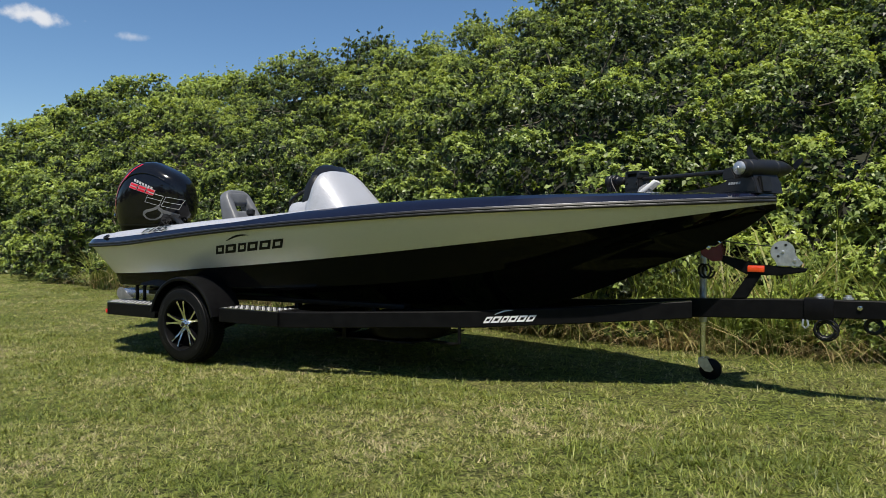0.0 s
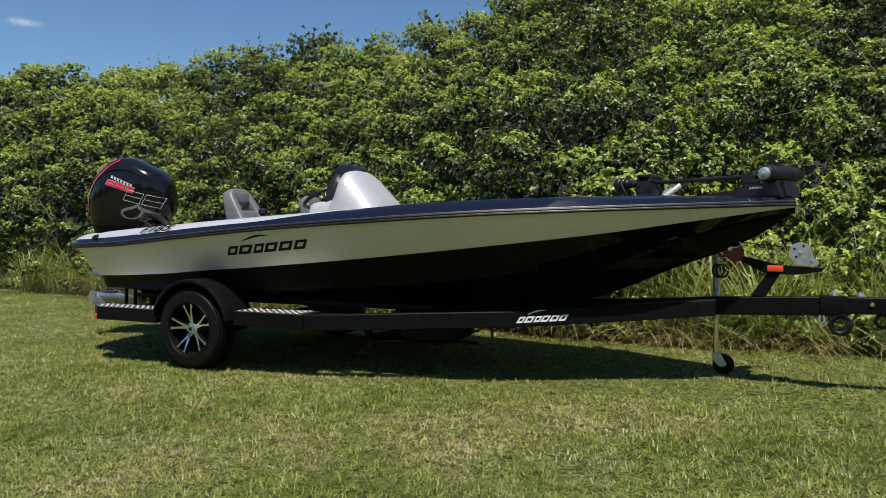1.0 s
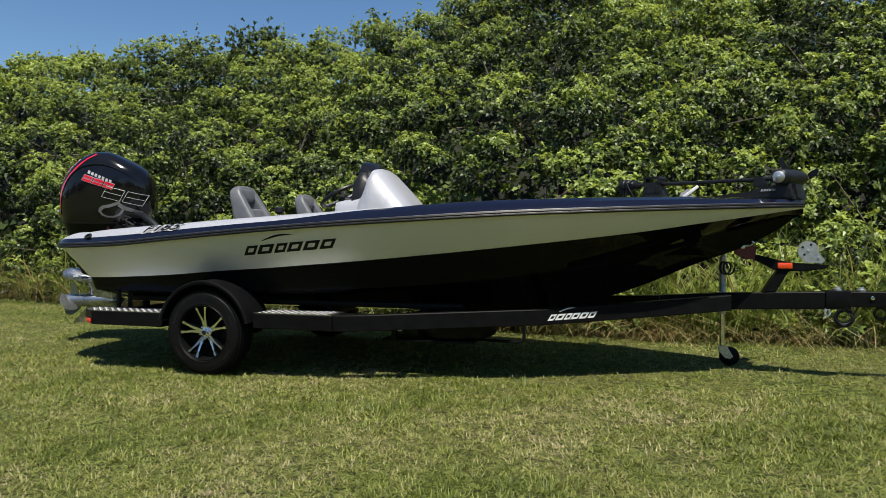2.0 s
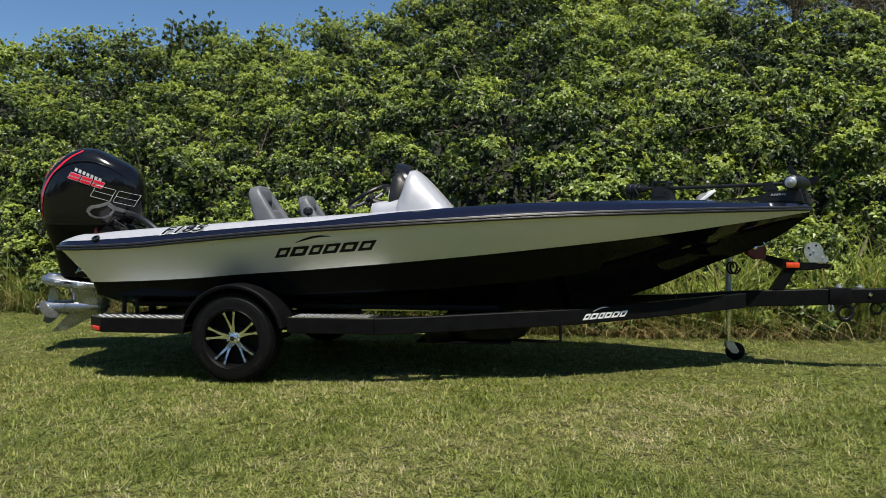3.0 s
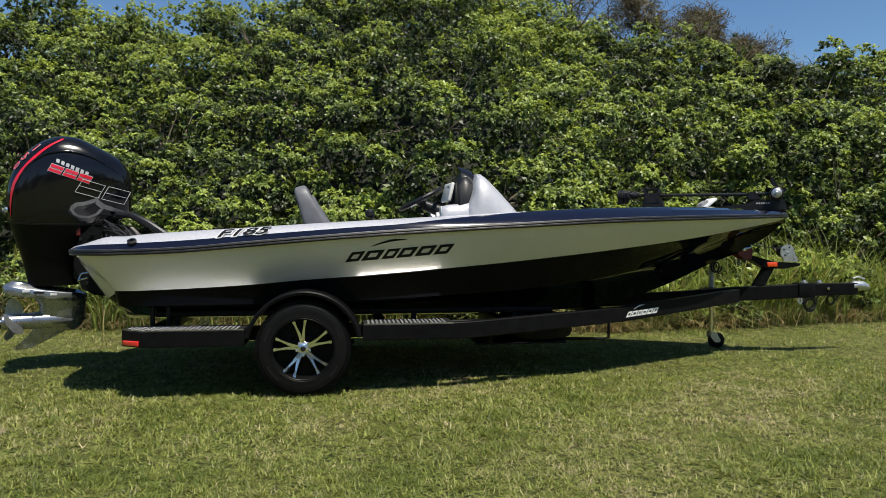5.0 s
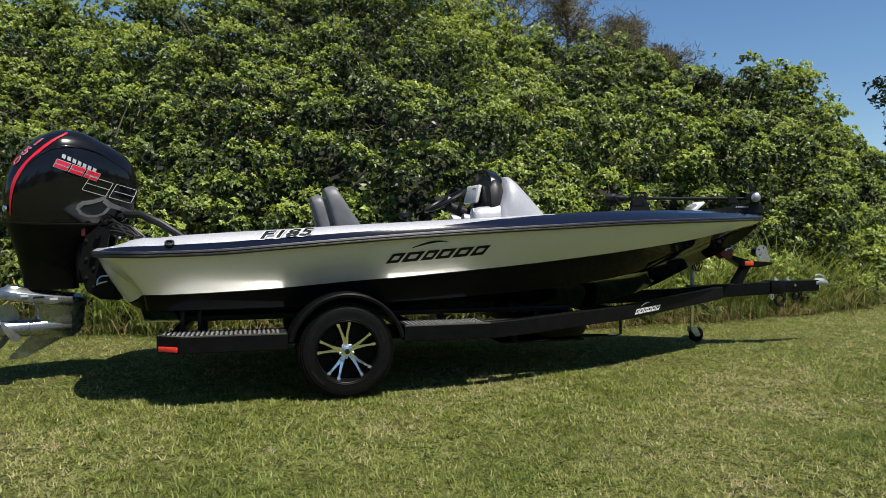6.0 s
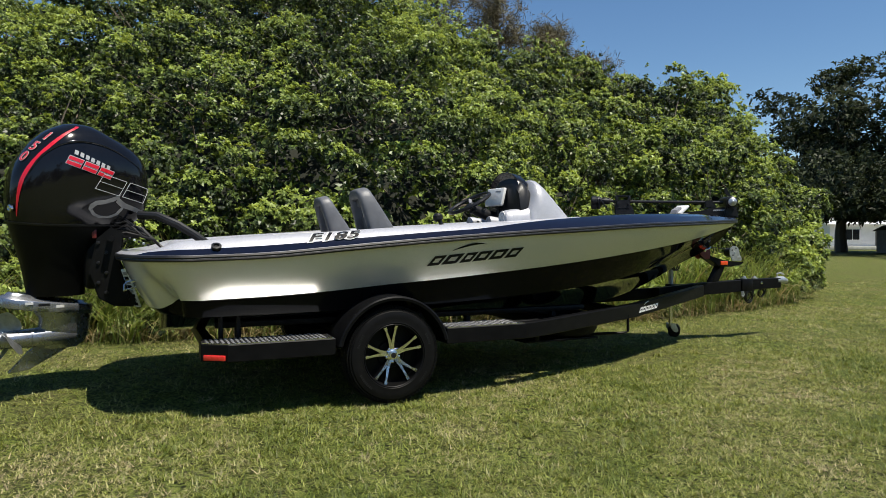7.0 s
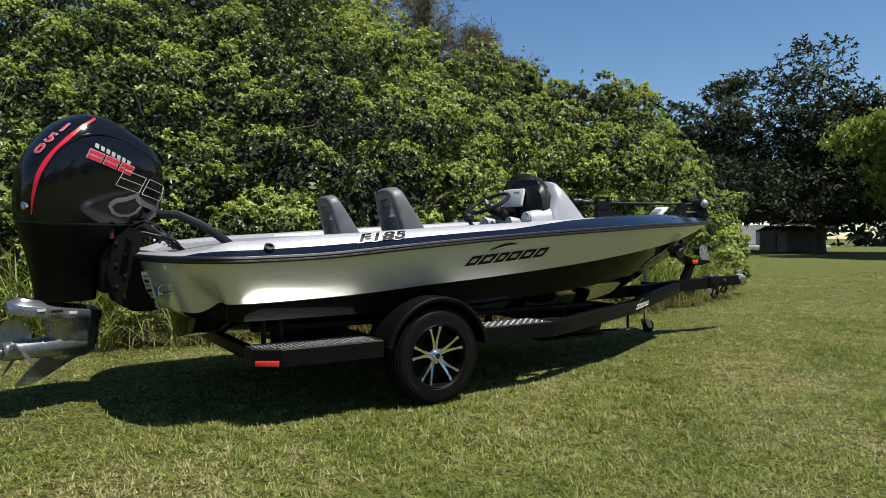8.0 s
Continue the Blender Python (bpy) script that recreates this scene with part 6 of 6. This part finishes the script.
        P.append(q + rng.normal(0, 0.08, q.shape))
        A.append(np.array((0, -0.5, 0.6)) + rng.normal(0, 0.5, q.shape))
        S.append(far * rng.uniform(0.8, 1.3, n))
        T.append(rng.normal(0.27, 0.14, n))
    # fuller foliage along the crest, toned dark like the filler behind the mounds
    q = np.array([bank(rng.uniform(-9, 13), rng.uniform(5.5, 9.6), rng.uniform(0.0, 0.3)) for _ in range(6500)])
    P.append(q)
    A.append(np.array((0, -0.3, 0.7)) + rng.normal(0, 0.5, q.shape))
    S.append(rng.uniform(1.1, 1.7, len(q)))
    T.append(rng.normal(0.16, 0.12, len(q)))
    P, A, S, T = np.concatenate(P), np.concatenate(A), np.concatenate(S), np.concatenate(T)
    P[:, 2] = np.maximum(P[:, 2], 0.10)
    near = np.concatenate([np.argmin(((c[:, None, :] - cen[None]) ** 2 * np.array((1, 0.5, 1.0))).sum(2), axis=1) for c in np.array_split(P, 20)])
    T = T + bias[near]
    # tone raised overall and most low down, lowered slightly high up at x < 3
    T += 0.09
    T += 0.15 * np.clip((2.4 - P[:, 2]) / 1.2, 0, 1) * np.clip((P[:, 0] + 1.5) / 2, 0, 1)
    T -= 0.03 * np.clip((P[:, 2] - 2.2) / 1.5, 0, 1) * (P[:, 0] < 3)
    for i in range(len(cen)):
        idx = np.where(near == i)[0]
        if len(idx) < 12:
            continue
        foot = Vector((cen[i][0], max(cen[i][1] + 0.5, base_y(cen[i][0]) + 0.35), max(0.0, cen[i][2] - 1.8)))
        small = cen[i][2] < 2.0
        th = thing("shrub", foot, "dense leafy green shrub in the overgrown hedge" if small else "tall leafy shrub rising in the overgrown hedge", "shrub", "hedge shrubs")
        made, off = [], 0
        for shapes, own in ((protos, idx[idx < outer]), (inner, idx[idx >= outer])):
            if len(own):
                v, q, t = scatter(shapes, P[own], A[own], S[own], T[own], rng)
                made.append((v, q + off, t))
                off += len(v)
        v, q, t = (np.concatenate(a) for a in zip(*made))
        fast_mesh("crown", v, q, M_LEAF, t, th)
        bm = bmesh.new()
        top = Vector(cen[i]) + Vector((0, 0.25, 0.0))
        tube(bm, [foot + Vector((0, 0, -0.1)), foot.lerp(top, 0.5) + Vector((pr.uniform(-0.1, 0.1), 0.05, 0)), top], [0.05, 0.035, 0.02], 7)
        for j in idx[:: max(1, len(idx) // 16)]:
            e = Vector(P[j])
            s0 = foot.lerp(top, pr.uniform(0.35, 0.95))
            tube(bm, [s0, s0.lerp(e, 0.5) + Vector((pr.uniform(-0.1, 0.1), 0.05, pr.uniform(-0.12, 0.05))), e], [0.018, 0.011, 0.005], 5)
        part("trunk", bm, M_BARK, th)


build_hedge_backing()
build_hedge()


def build_skyline_shoots():
    """Young upright stems that stand out of the hedge's top against the sky."""
    rng = np.random.default_rng(31)
    pr = random.Random(41)
    protos = [whorl(pr, n, 0.080, 0.040, (0, 60)) for n in (8, 9, 10)]
    for x, u, h in ((-6.7, 8.3, 1.0), (-5.6, 8.2, 1.2), (-4.6, 8.1, 0.6), (-9.2, 8.4, 0.4), (-2.6, 8.4, 0.7), (8.6, 8.2, 0.6), (10.5, 8.2, 0.5), (12.2, 8.0, 0.4), (13.4, 7.6, 0.3), (-14.5, 7.6, 0.5)):
        b = Vector(bank(x, u)) + Vector((0, 0, -0.3))
        th = thing("sapling", b, "slim upright leafy stem above the hedge", "sapling", "saplings in the hedge")
        stems = []
        bm = bmesh.new()
        for k in range(3):
            tip = b + Vector((pr.uniform(-0.4, 0.4), pr.uniform(-0.3, 0.3), h * pr.uniform(0.7, 1.1) + 0.3))
            mid = b.lerp(tip, 0.5) + Vector((pr.uniform(-0.1, 0.1), 0, 0))
            tube(bm, [b, mid, tip], [0.025, 0.016, 0.006], 6)
            for j in range(50):
                t = (j + 1) / 50
                stems.append(b.lerp(mid, min(t * 2, 1)) if t < 0.5 else mid.lerp(tip, t * 2 - 1))
        part("stem", bm, M_BARK, th)
        P = np.array([tuple(p) for p in stems]) + rng.normal(0, 0.13, (len(stems), 3))
        ax = rng.normal(0, 0.6, P.shape) + np.array((0, 0, 0.6))
        v, q, t = scatter(protos, P, ax, rng.uniform(0.7, 1.2, len(P)), rng.uniform(0.1, 0.6, len(P)), rng)
        fast_mesh("leaves", v, q, M_LEAF, t, th)


build_skyline_shoots()


# ---- tall grasses along the foot of the hedge ----
def blade_field(name, roots, length, width, bend, tone, material, rng, segs=3):
    n = len(roots)
    az = rng.uniform(0, 2 * math.pi, n)
    dirs = np.stack([np.cos(az), np.sin(az), np.zeros(n)], 1)
    side = np.stack([-np.sin(az), np.cos(az), np.zeros(n)], 1)
    V = np.zeros((n, (segs + 1) * 2, 3))
    for k in range(segs + 1):
        t = k / segs
        c = roots + dirs * (length * bend * t ** 1.8)[:, None] + np.array((0, 0, 1.0)) * (length * (t - 0.55 * bend * t ** 2.4))[:, None]
        w = (width * (1 - 0.92 * t ** 1.5) * 0.5)[:, None]
        V[:, 2 * k], V[:, 2 * k + 1] = c - side * w, c + side * w
    m = (segs + 1) * 2
    q = np.array([(2 * k, 2 * k + 1, 2 * k + 3, 2 * k + 2) for k in range(segs)])
    Q = (q[None] + (np.arange(n) * m)[:, None, None]).reshape(-1, 4)
    return fast_mesh(name, V.reshape(-1, 3), Q, material, np.repeat(np.clip(tone, 0, 1), m))


def build_tall_grass():
    rng = np.random.default_rng(3)
    roots, L, W, B, T = [], [], [], [], []
    clumps = []
    for _ in range(270):
        x = rng.uniform(-13, 12)
        clumps.append((x, base_y(x) + rng.uniform(-0.05, 0.45), rng.uniform(0.30, 0.75), rng.uniform()))
    for _ in range(180):
        x = rng.uniform(1.8, 9.2)
        clumps.append((x, base_y(x) + rng.uniform(-0.08, 0.35 + 0.8 * shelf(x)), rng.uniform(0.55, 1.35), rng.uniform(0.3, 1)))
    for _ in range(75):
        x = rng.uniform(-3.5, 7.0)
        clumps.append((x, base_y(x) + rng.uniform(-0.15, 0.25 + 0.6 * shelf(x)), rng.uniform(1.21, 1.65), 0.8))
    for _ in range(150):
        x = rng.uniform(-9.0, -0.6)
        clumps.append((x, base_y(x) + rng.uniform(-0.30, 0.25 + shelf(x)), rng.uniform(0.7, 1.5), rng.uniform(0.2, 1)))
    for _ in range(32):
        x = rng.uniform(4.3, 8.8)
        clumps.append((x, base_y(x) + rng.uniform(-0.10, 0.25 + 0.6 * shelf(x)), rng.uniform(1.21, 1.65), 0.75))
    # bleached straw lying at the foot
    for _ in range(170):
        x = rng.uniform(-8, 7.5)
        clumps.append((x, base_y(x) + rng.uniform(-0.16, 0.18), rng.uniform(0.22, 0.5), 0.1))
    for x, y, h, dry in clumps:
        n = int(rng.integers(14, 32))
        roots.append(np.stack([x + rng.normal(0, 0.07, n), y + rng.normal(0, 0.06, n), np.full(n, -0.02)], 1))
        L.append(h * rng.uniform(0.35, 1.15, n))
        W.append(rng.uniform(0.009, 0.021, n) * (1.4 if h > 1.2 else 1.0))
        B.append(rng.uniform(0.3, 0.95 if h > 1.2 else 1.45, n) if dry >= 0.4 else rng.uniform(0.8, 1.8, n))
        T.append(np.clip((0.15 if dry < 0.40 else 0.6) + rng.normal(0, 0.2, n), 0, 1))
    ob = blade_field("tall_grass", np.concatenate(roots), np.concatenate(L), np.concatenate(W), np.concatenate(B), np.concatenate(T), M_TALL, rng, 4)
    tagged(ob, "tall green and straw-dry grass along the foot of the hedge", "tall grass", kind="stuff")


def build_lawn():
    rng = np.random.default_rng(5)
    # stretches of lawn: corners, tufts, blades in a tuft, spread of a tuft, blade length and width
    fields = [(-4.8, 7.8, -3.75, -2.2, 19500, 12, 0.011, 0.037, 0.0062), (-4.8, 7.8, -2.2, -0.7, 13000, 11, 0.014, 0.043, 0.0082), (-6.5, 9.5, -0.7, 3.0, 10500, 9, 0.028, 0.046, 0.0085), (-16, -6, -1.5, 6.0, 5000, 8, 0.05, 0.05, 0.015), (7.5, 24, -5, 6.0, 6000, 8, 0.05, 0.05, 0.015)]
    for x0, x1, y0, y1, tufts, per, spread, h, w in fields:
        c = np.stack([rng.uniform(x0, x1, tufts), rng.uniform(y0, y1, tufts)], 1)
        kind = rng.normal(0, 0.20, tufts)
        tall = rng.uniform(0.65, 1.25, tufts)
        p = np.repeat(c, per, axis=0) + rng.normal(0, spread, (tufts * per, 2))
        kind, tall = np.repeat(kind, per), np.repeat(tall, per)
        keep = p[:, 1] < np.array([base_y(a) for a in p[:, 0]]) + 0.15
        p, kind, tall = p[keep], kind[keep], tall[keep]
        z = np.array([ground_z(a, b) for a, b in p])
        big = np.array([noise.noise(Vector((a * 0.8, b * 0.8, 5.0))) + 0.6 * noise.noise(Vector((a * 3.1, b * 3.1, 8.0))) for a, b in p])
        roots = np.column_stack([p, z - 0.004])
        n = len(p)
        ob = blade_field("lawn_grass", roots, h * rng.uniform(0.5, 1.3, n) * tall * (1 - 0.35 * big), w * rng.uniform(0.7, 1.3, n), rng.uniform(0.45, 1.5, n), 0.60 - 0.50 * big + kind + rng.normal(0, 0.12, n), M_BLADE, rng, 1)
        tagged(ob, "short mown lawn grass, green with dry straw blades", "lawn grass", kind="stuff")


build_tall_grass()
build_lawn()


# ---- distance ----
def build_tree(name, at, height, spread, material, label, category, seed, leaf, count, low=0.28, group="", floor=0.0, fresh=0.0):
    """A broad tree: tapered trunk, forking limbs, and a crown of many leaf sprays."""
    rng = np.random.default_rng(seed)
    pr = random.Random(seed)
    at = Vector(at)
    th = thing(name, at, label, category, group)
    bm = bmesh.new()
    tips = []
    fork = at + Vector((0, 0, height * low))
    tube(bm, [at + Vector((0, 0, -0.1)), at.lerp(fork, 0.5) + Vector((pr.uniform(-0.2, 0.2), 0, 0)), fork], [height * 0.035, height * 0.028, height * 0.024], 9)
    limbs = []
    for k in range(9):
        a = 2 * math.pi * k / 9 + pr.uniform(-0.3, 0.3)
        reach = spread * pr.uniform(0.45, 0.95)
        e = fork + Vector((math.cos(a) * reach, math.sin(a) * reach, height * pr.uniform(-0.02, 0.62)))
        m = fork.lerp(e, 0.5) + Vector((0, 0, height * 0.08))
        tube(bm, [fork, m, e], [height * 0.014, height * 0.009, height * 0.003], 7)
        limbs += [fork.lerp(m, 0.6), m, m.lerp(e, 0.5), e]
    e = fork + Vector((pr.uniform(-0.5, 0.5), 0, height * (0.97 - low)))
    tube(bm, [fork, fork.lerp(e, 0.5) + Vector((0.3, 0, 0)), e], [height * 0.016, height * 0.010, height * 0.003], 7)
    limbs += [fork.lerp(e, t) for t in (0.4, 0.6, 0.8, 1.0)]
    blobs = []
    for l in limbs:
        for _ in range(3):
            c = l + Vector((pr.gauss(0, 1), pr.gauss(0, 1), pr.gauss(0, 0.6))) * spread * 0.16
            blobs.append(c)
            tube(bm, [l, c], [height * 0.003, height * 0.001], 4)
    part("trunk", bm, M_BARK, th)
    per = count // len(blobs)
    P = np.concatenate([np.array(tuple(b)) + np.clip(rng.normal(0, 1, (per, 3)), -1.5, 1.5) * np.array((1, 1, 0.62)) * spread * 0.125 * pr.uniform(0.7, 1.25) for b in blobs])
    P = P[P[:, 2] > floor + 0.25 * np.sin(P[:, 0] * 1.3 + P[:, 1])]
    ctr = np.array(tuple(at + Vector((0, 0, height * 0.5))))
    ax = (P - ctr) / spread * 0.6 + np.array((0, 0, 0.5)) + rng.normal(0, 0.4, P.shape)
    protos = [whorl(pr, n, leaf, leaf * 0.42, (0, 60)) for n in (5, 6, 7)]
    # tone rises with height in the crown, with random spread
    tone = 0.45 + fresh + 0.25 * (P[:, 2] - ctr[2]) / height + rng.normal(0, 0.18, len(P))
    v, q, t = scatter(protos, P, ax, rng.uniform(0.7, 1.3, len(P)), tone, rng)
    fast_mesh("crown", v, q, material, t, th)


def build_pine(at, height, seed):
    """A feathery dry-looking needle tree behind the hedge."""
    rng = np.random.default_rng(seed)
    pr = random.Random(seed)
    at = Vector(at)
    th = thing("needle_tree", at, "tall feathery brownish needle tree behind the hedge", "tree", "needle trees")
    bm = bmesh.new()
    tube(bm, [at, at + Vector((0.1, 0, height * 0.5)), at + Vector((0, 0, height))], [0.16, 0.1, 0.02], 8)
    P, A = [], []
    for k in range(120):
        t = pr.uniform(0.2, 1.0)
        a = pr.uniform(0, 2 * math.pi)
        reach = (2.5 * (1 - t) ** 0.45 + 0.35) * pr.uniform(0.6, 1.2)
        s = at + Vector((0, 0, height * t))
        e = s + Vector((math.cos(a) * reach, math.sin(a) * reach, reach * pr.uniform(0.2, 0.7)))
        tube(bm, [s, s.lerp(e, 0.5) + Vector((0, 0, 0.1)), e], [0.03, 0.018, 0.006], 5)
        for j in range(29):
            q = s.lerp(e, pr.uniform(0.25, 1.05))
            P.append(tuple(q + Vector((pr.gauss(0, 0.12), pr.gauss(0, 0.12), pr.gauss(0, 0.12)))))
            A.append((math.cos(a) + pr.gauss(0, 0.6), math.sin(a) + pr.gauss(0, 0.6), 0.5 + pr.gauss(0, 0.6)))
    part("trunk", bm, M_BARK, th)
    protos = [whorl(pr, n, 0.30, 0.019, (0, 80)) for n in (5, 5, 6)]
    v, q, t = scatter(protos, np.array(P), np.array(A), rng.uniform(0.7, 1.3, len(P)), rng.uniform(0.1, 0.9, len(P)), rng)
    fast_mesh("needles", v, q, M_DRYLEAF, t, th)


for k, (x, y, h) in enumerate(((4.5, 13.5, 11.5), (7.0, 14.0, 10.8), (9.2, 14.0, 9.4), (11.5, 14.2, 8.2), (13.4, 14.8, 7.5), (15.2, 15.4, 6.6), (1.8, 13.5, 10.0))):
    build_pine((x, y, 0), h, 60 + k)

build_tree("oak_tree", (49.0, 22.0, 0), 12.9, 10.4, M_OAK, "large dark spreading oak beyond the lawn", "tree", 71, 0.42, 14000, 0.16, floor=2.5)
build_tree("oak_tree", (50.0, 30.3, 0), 14.6, 8.0, M_OAK, "dark oak over the far garden shed", "tree", 72, 0.38, 8500, 0.2, floor=3.1)
build_tree("broadleaf_tree", (42.3, 11.7, 0), 18.5, 5.6, M_LEAF, "tall light-green broadleaf tree beyond the lawn", "tree", 73, 0.32, 11000, 0.12, floor=1.2, fresh=0.35)


def build_far_woods():
    """One belt of distant woodland all round that closes the view."""
    rng = np.random.default_rng(77)
    pr = random.Random(78)
    protos = [whorl(pr, n, 1.3, 0.7, (0, 70)) for n in (5, 6)]
    n = 6500
    a = rng.uniform(0, 2 * math.pi, n)
    top = np.array([8.5 + 3.5 * noise.noise(Vector((math.cos(t) * 9, math.sin(t) * 9, 0))) + 2.0 * noise.noise(Vector((math.cos(t) * 31, math.sin(t) * 31, 4))) for t in a])
    r = rng.uniform(105, 112, n)
    P = np.stack([r * np.cos(a), r * np.sin(a), top * rng.uniform(0.0, 1.0, n) ** 0.8], 1)
    A = np.stack([-np.cos(a), -np.sin(a), np.full(n, 0.9)], 1) + rng.normal(0, 0.4, (n, 3))
    v, q, t = scatter(protos, P, A, rng.uniform(0.8, 1.5, n), rng.uniform(0.1, 0.8, n), rng)
    tagged(fast_mesh("far_woods", v, q, M_OAK, t), "distant belt of dark green woodland", "woods", kind="stuff")


build_far_woods()


def build_house():
    th = thing("house", (74, 38, 0), "low white house with a pale roof beyond the trees", "house")
    turn = Matrix.Translation((74.5, 38.5, 0)) @ pose(0, 0, 0, 0, 0, -30)
    bm = bmesh.new()
    box(bm, -11, -0.5, -4, 4, 0, 2.6, 0, 2, turn)
    part("wall", bm, M_WALLWHITE, th, "white painted wall")
    bm = bmesh.new()
    rows = [[(-11.6, -4.7, 2.55), (-11.6, 0, 3.7), (-11.6, 4.7, 2.55), (-11.6, 4.6, 2.45), (-11.6, 0, 3.55), (-11.6, -4.6, 2.45)]]
    rows.append([(0.1, y, z) for _, y, z in rows[0]])
    loft(bm, [[turn @ Vector(p) for p in r] for r in rows])
    part("roof", bm, M_ROOF, th, "pale low-pitched roof", 0)
    for x in (-9.6, -2.9):
        bm = bmesh.new()
        box(bm, x, x + 1.5, -4.06, -3.98, 0.9, 2.1, 0, 2, turn)
        w = part("window", bm, M_WALLWHITE, th)
        for k in range(2):
            bm = bmesh.new()
            box(bm, x + 0.08 + 0.71 * k, x + 0.71 + 0.71 * k, -4.09, -4.05, 0.98, 2.02, 0, 2, turn)
            part("pane", bm, M_GLASS, w)
    bm = bmesh.new()
    box(bm, -6.6, -5.6, -4.06, -3.98, 0.0, 2.05, 0, 2, turn)
    part("door", bm, M_SHED, th)
    bm = bmesh.new()
    box(bm, -13, 0, -7.0, -4.0, -0.02, 0.35, 0.02, 2, turn)
    sl = part("patio_slab", bm, M_CONCRETE, th)
    sh = thing("garden_shed", (50, 25, 0), "weathered dark garden shed with a shallow roof", "shed")
    t2 = Matrix.Translation((50.6, 25.4, 0)) @ pose(0, 0, 0, 0, 0, -30)
    bm = bmesh.new()
    box(bm, -1.75, 1.75, -1.2, 1.2, 0, 1.75, 0, 2, t2)
    part("shed_wall", bm, M_SHED, sh)
    bm = bmesh.new()
    rows = [[(-1.9, -1.45, 1.7), (-1.9, 0, 2.1), (-1.9, 1.45, 1.7), (-1.9, 1.45, 1.65), (-1.9, 0, 2.03), (-1.9, -1.45, 1.65)]]
    rows.append([(1.9, y, z) for _, y, z in rows[0]])
    loft(bm, [[t2 @ Vector(p) for p in r] for r in rows])
    part("shed_roof", bm, M_SHED, sh, "", 0)
    bm = bmesh.new()
    box(bm, -1.6, -0.85, -1.26, -1.18, 0.02, 1.6, 0, 2, t2)
    part("shed_door", bm, M_GREYPLASTIC, sh)


build_house()

# unseen trees added to close the place on the camera's side and darken reflections
for k, (x, y, h) in enumerate(((-46, -30, 9), (-30, -38, 11), (-12, -36, 10), (5, -39, 12), (22, -36, 10), (39, -37, 11), (56, -29, 9))):
    build_tree("unseen_tree", (x, y, 0), h, 8.0, M_OAK, "unseen dark leafy tree added across the lawn behind the viewpoint", "tree", 90 + k, 0.95, 1000, 0.1, "trees across the lawn")
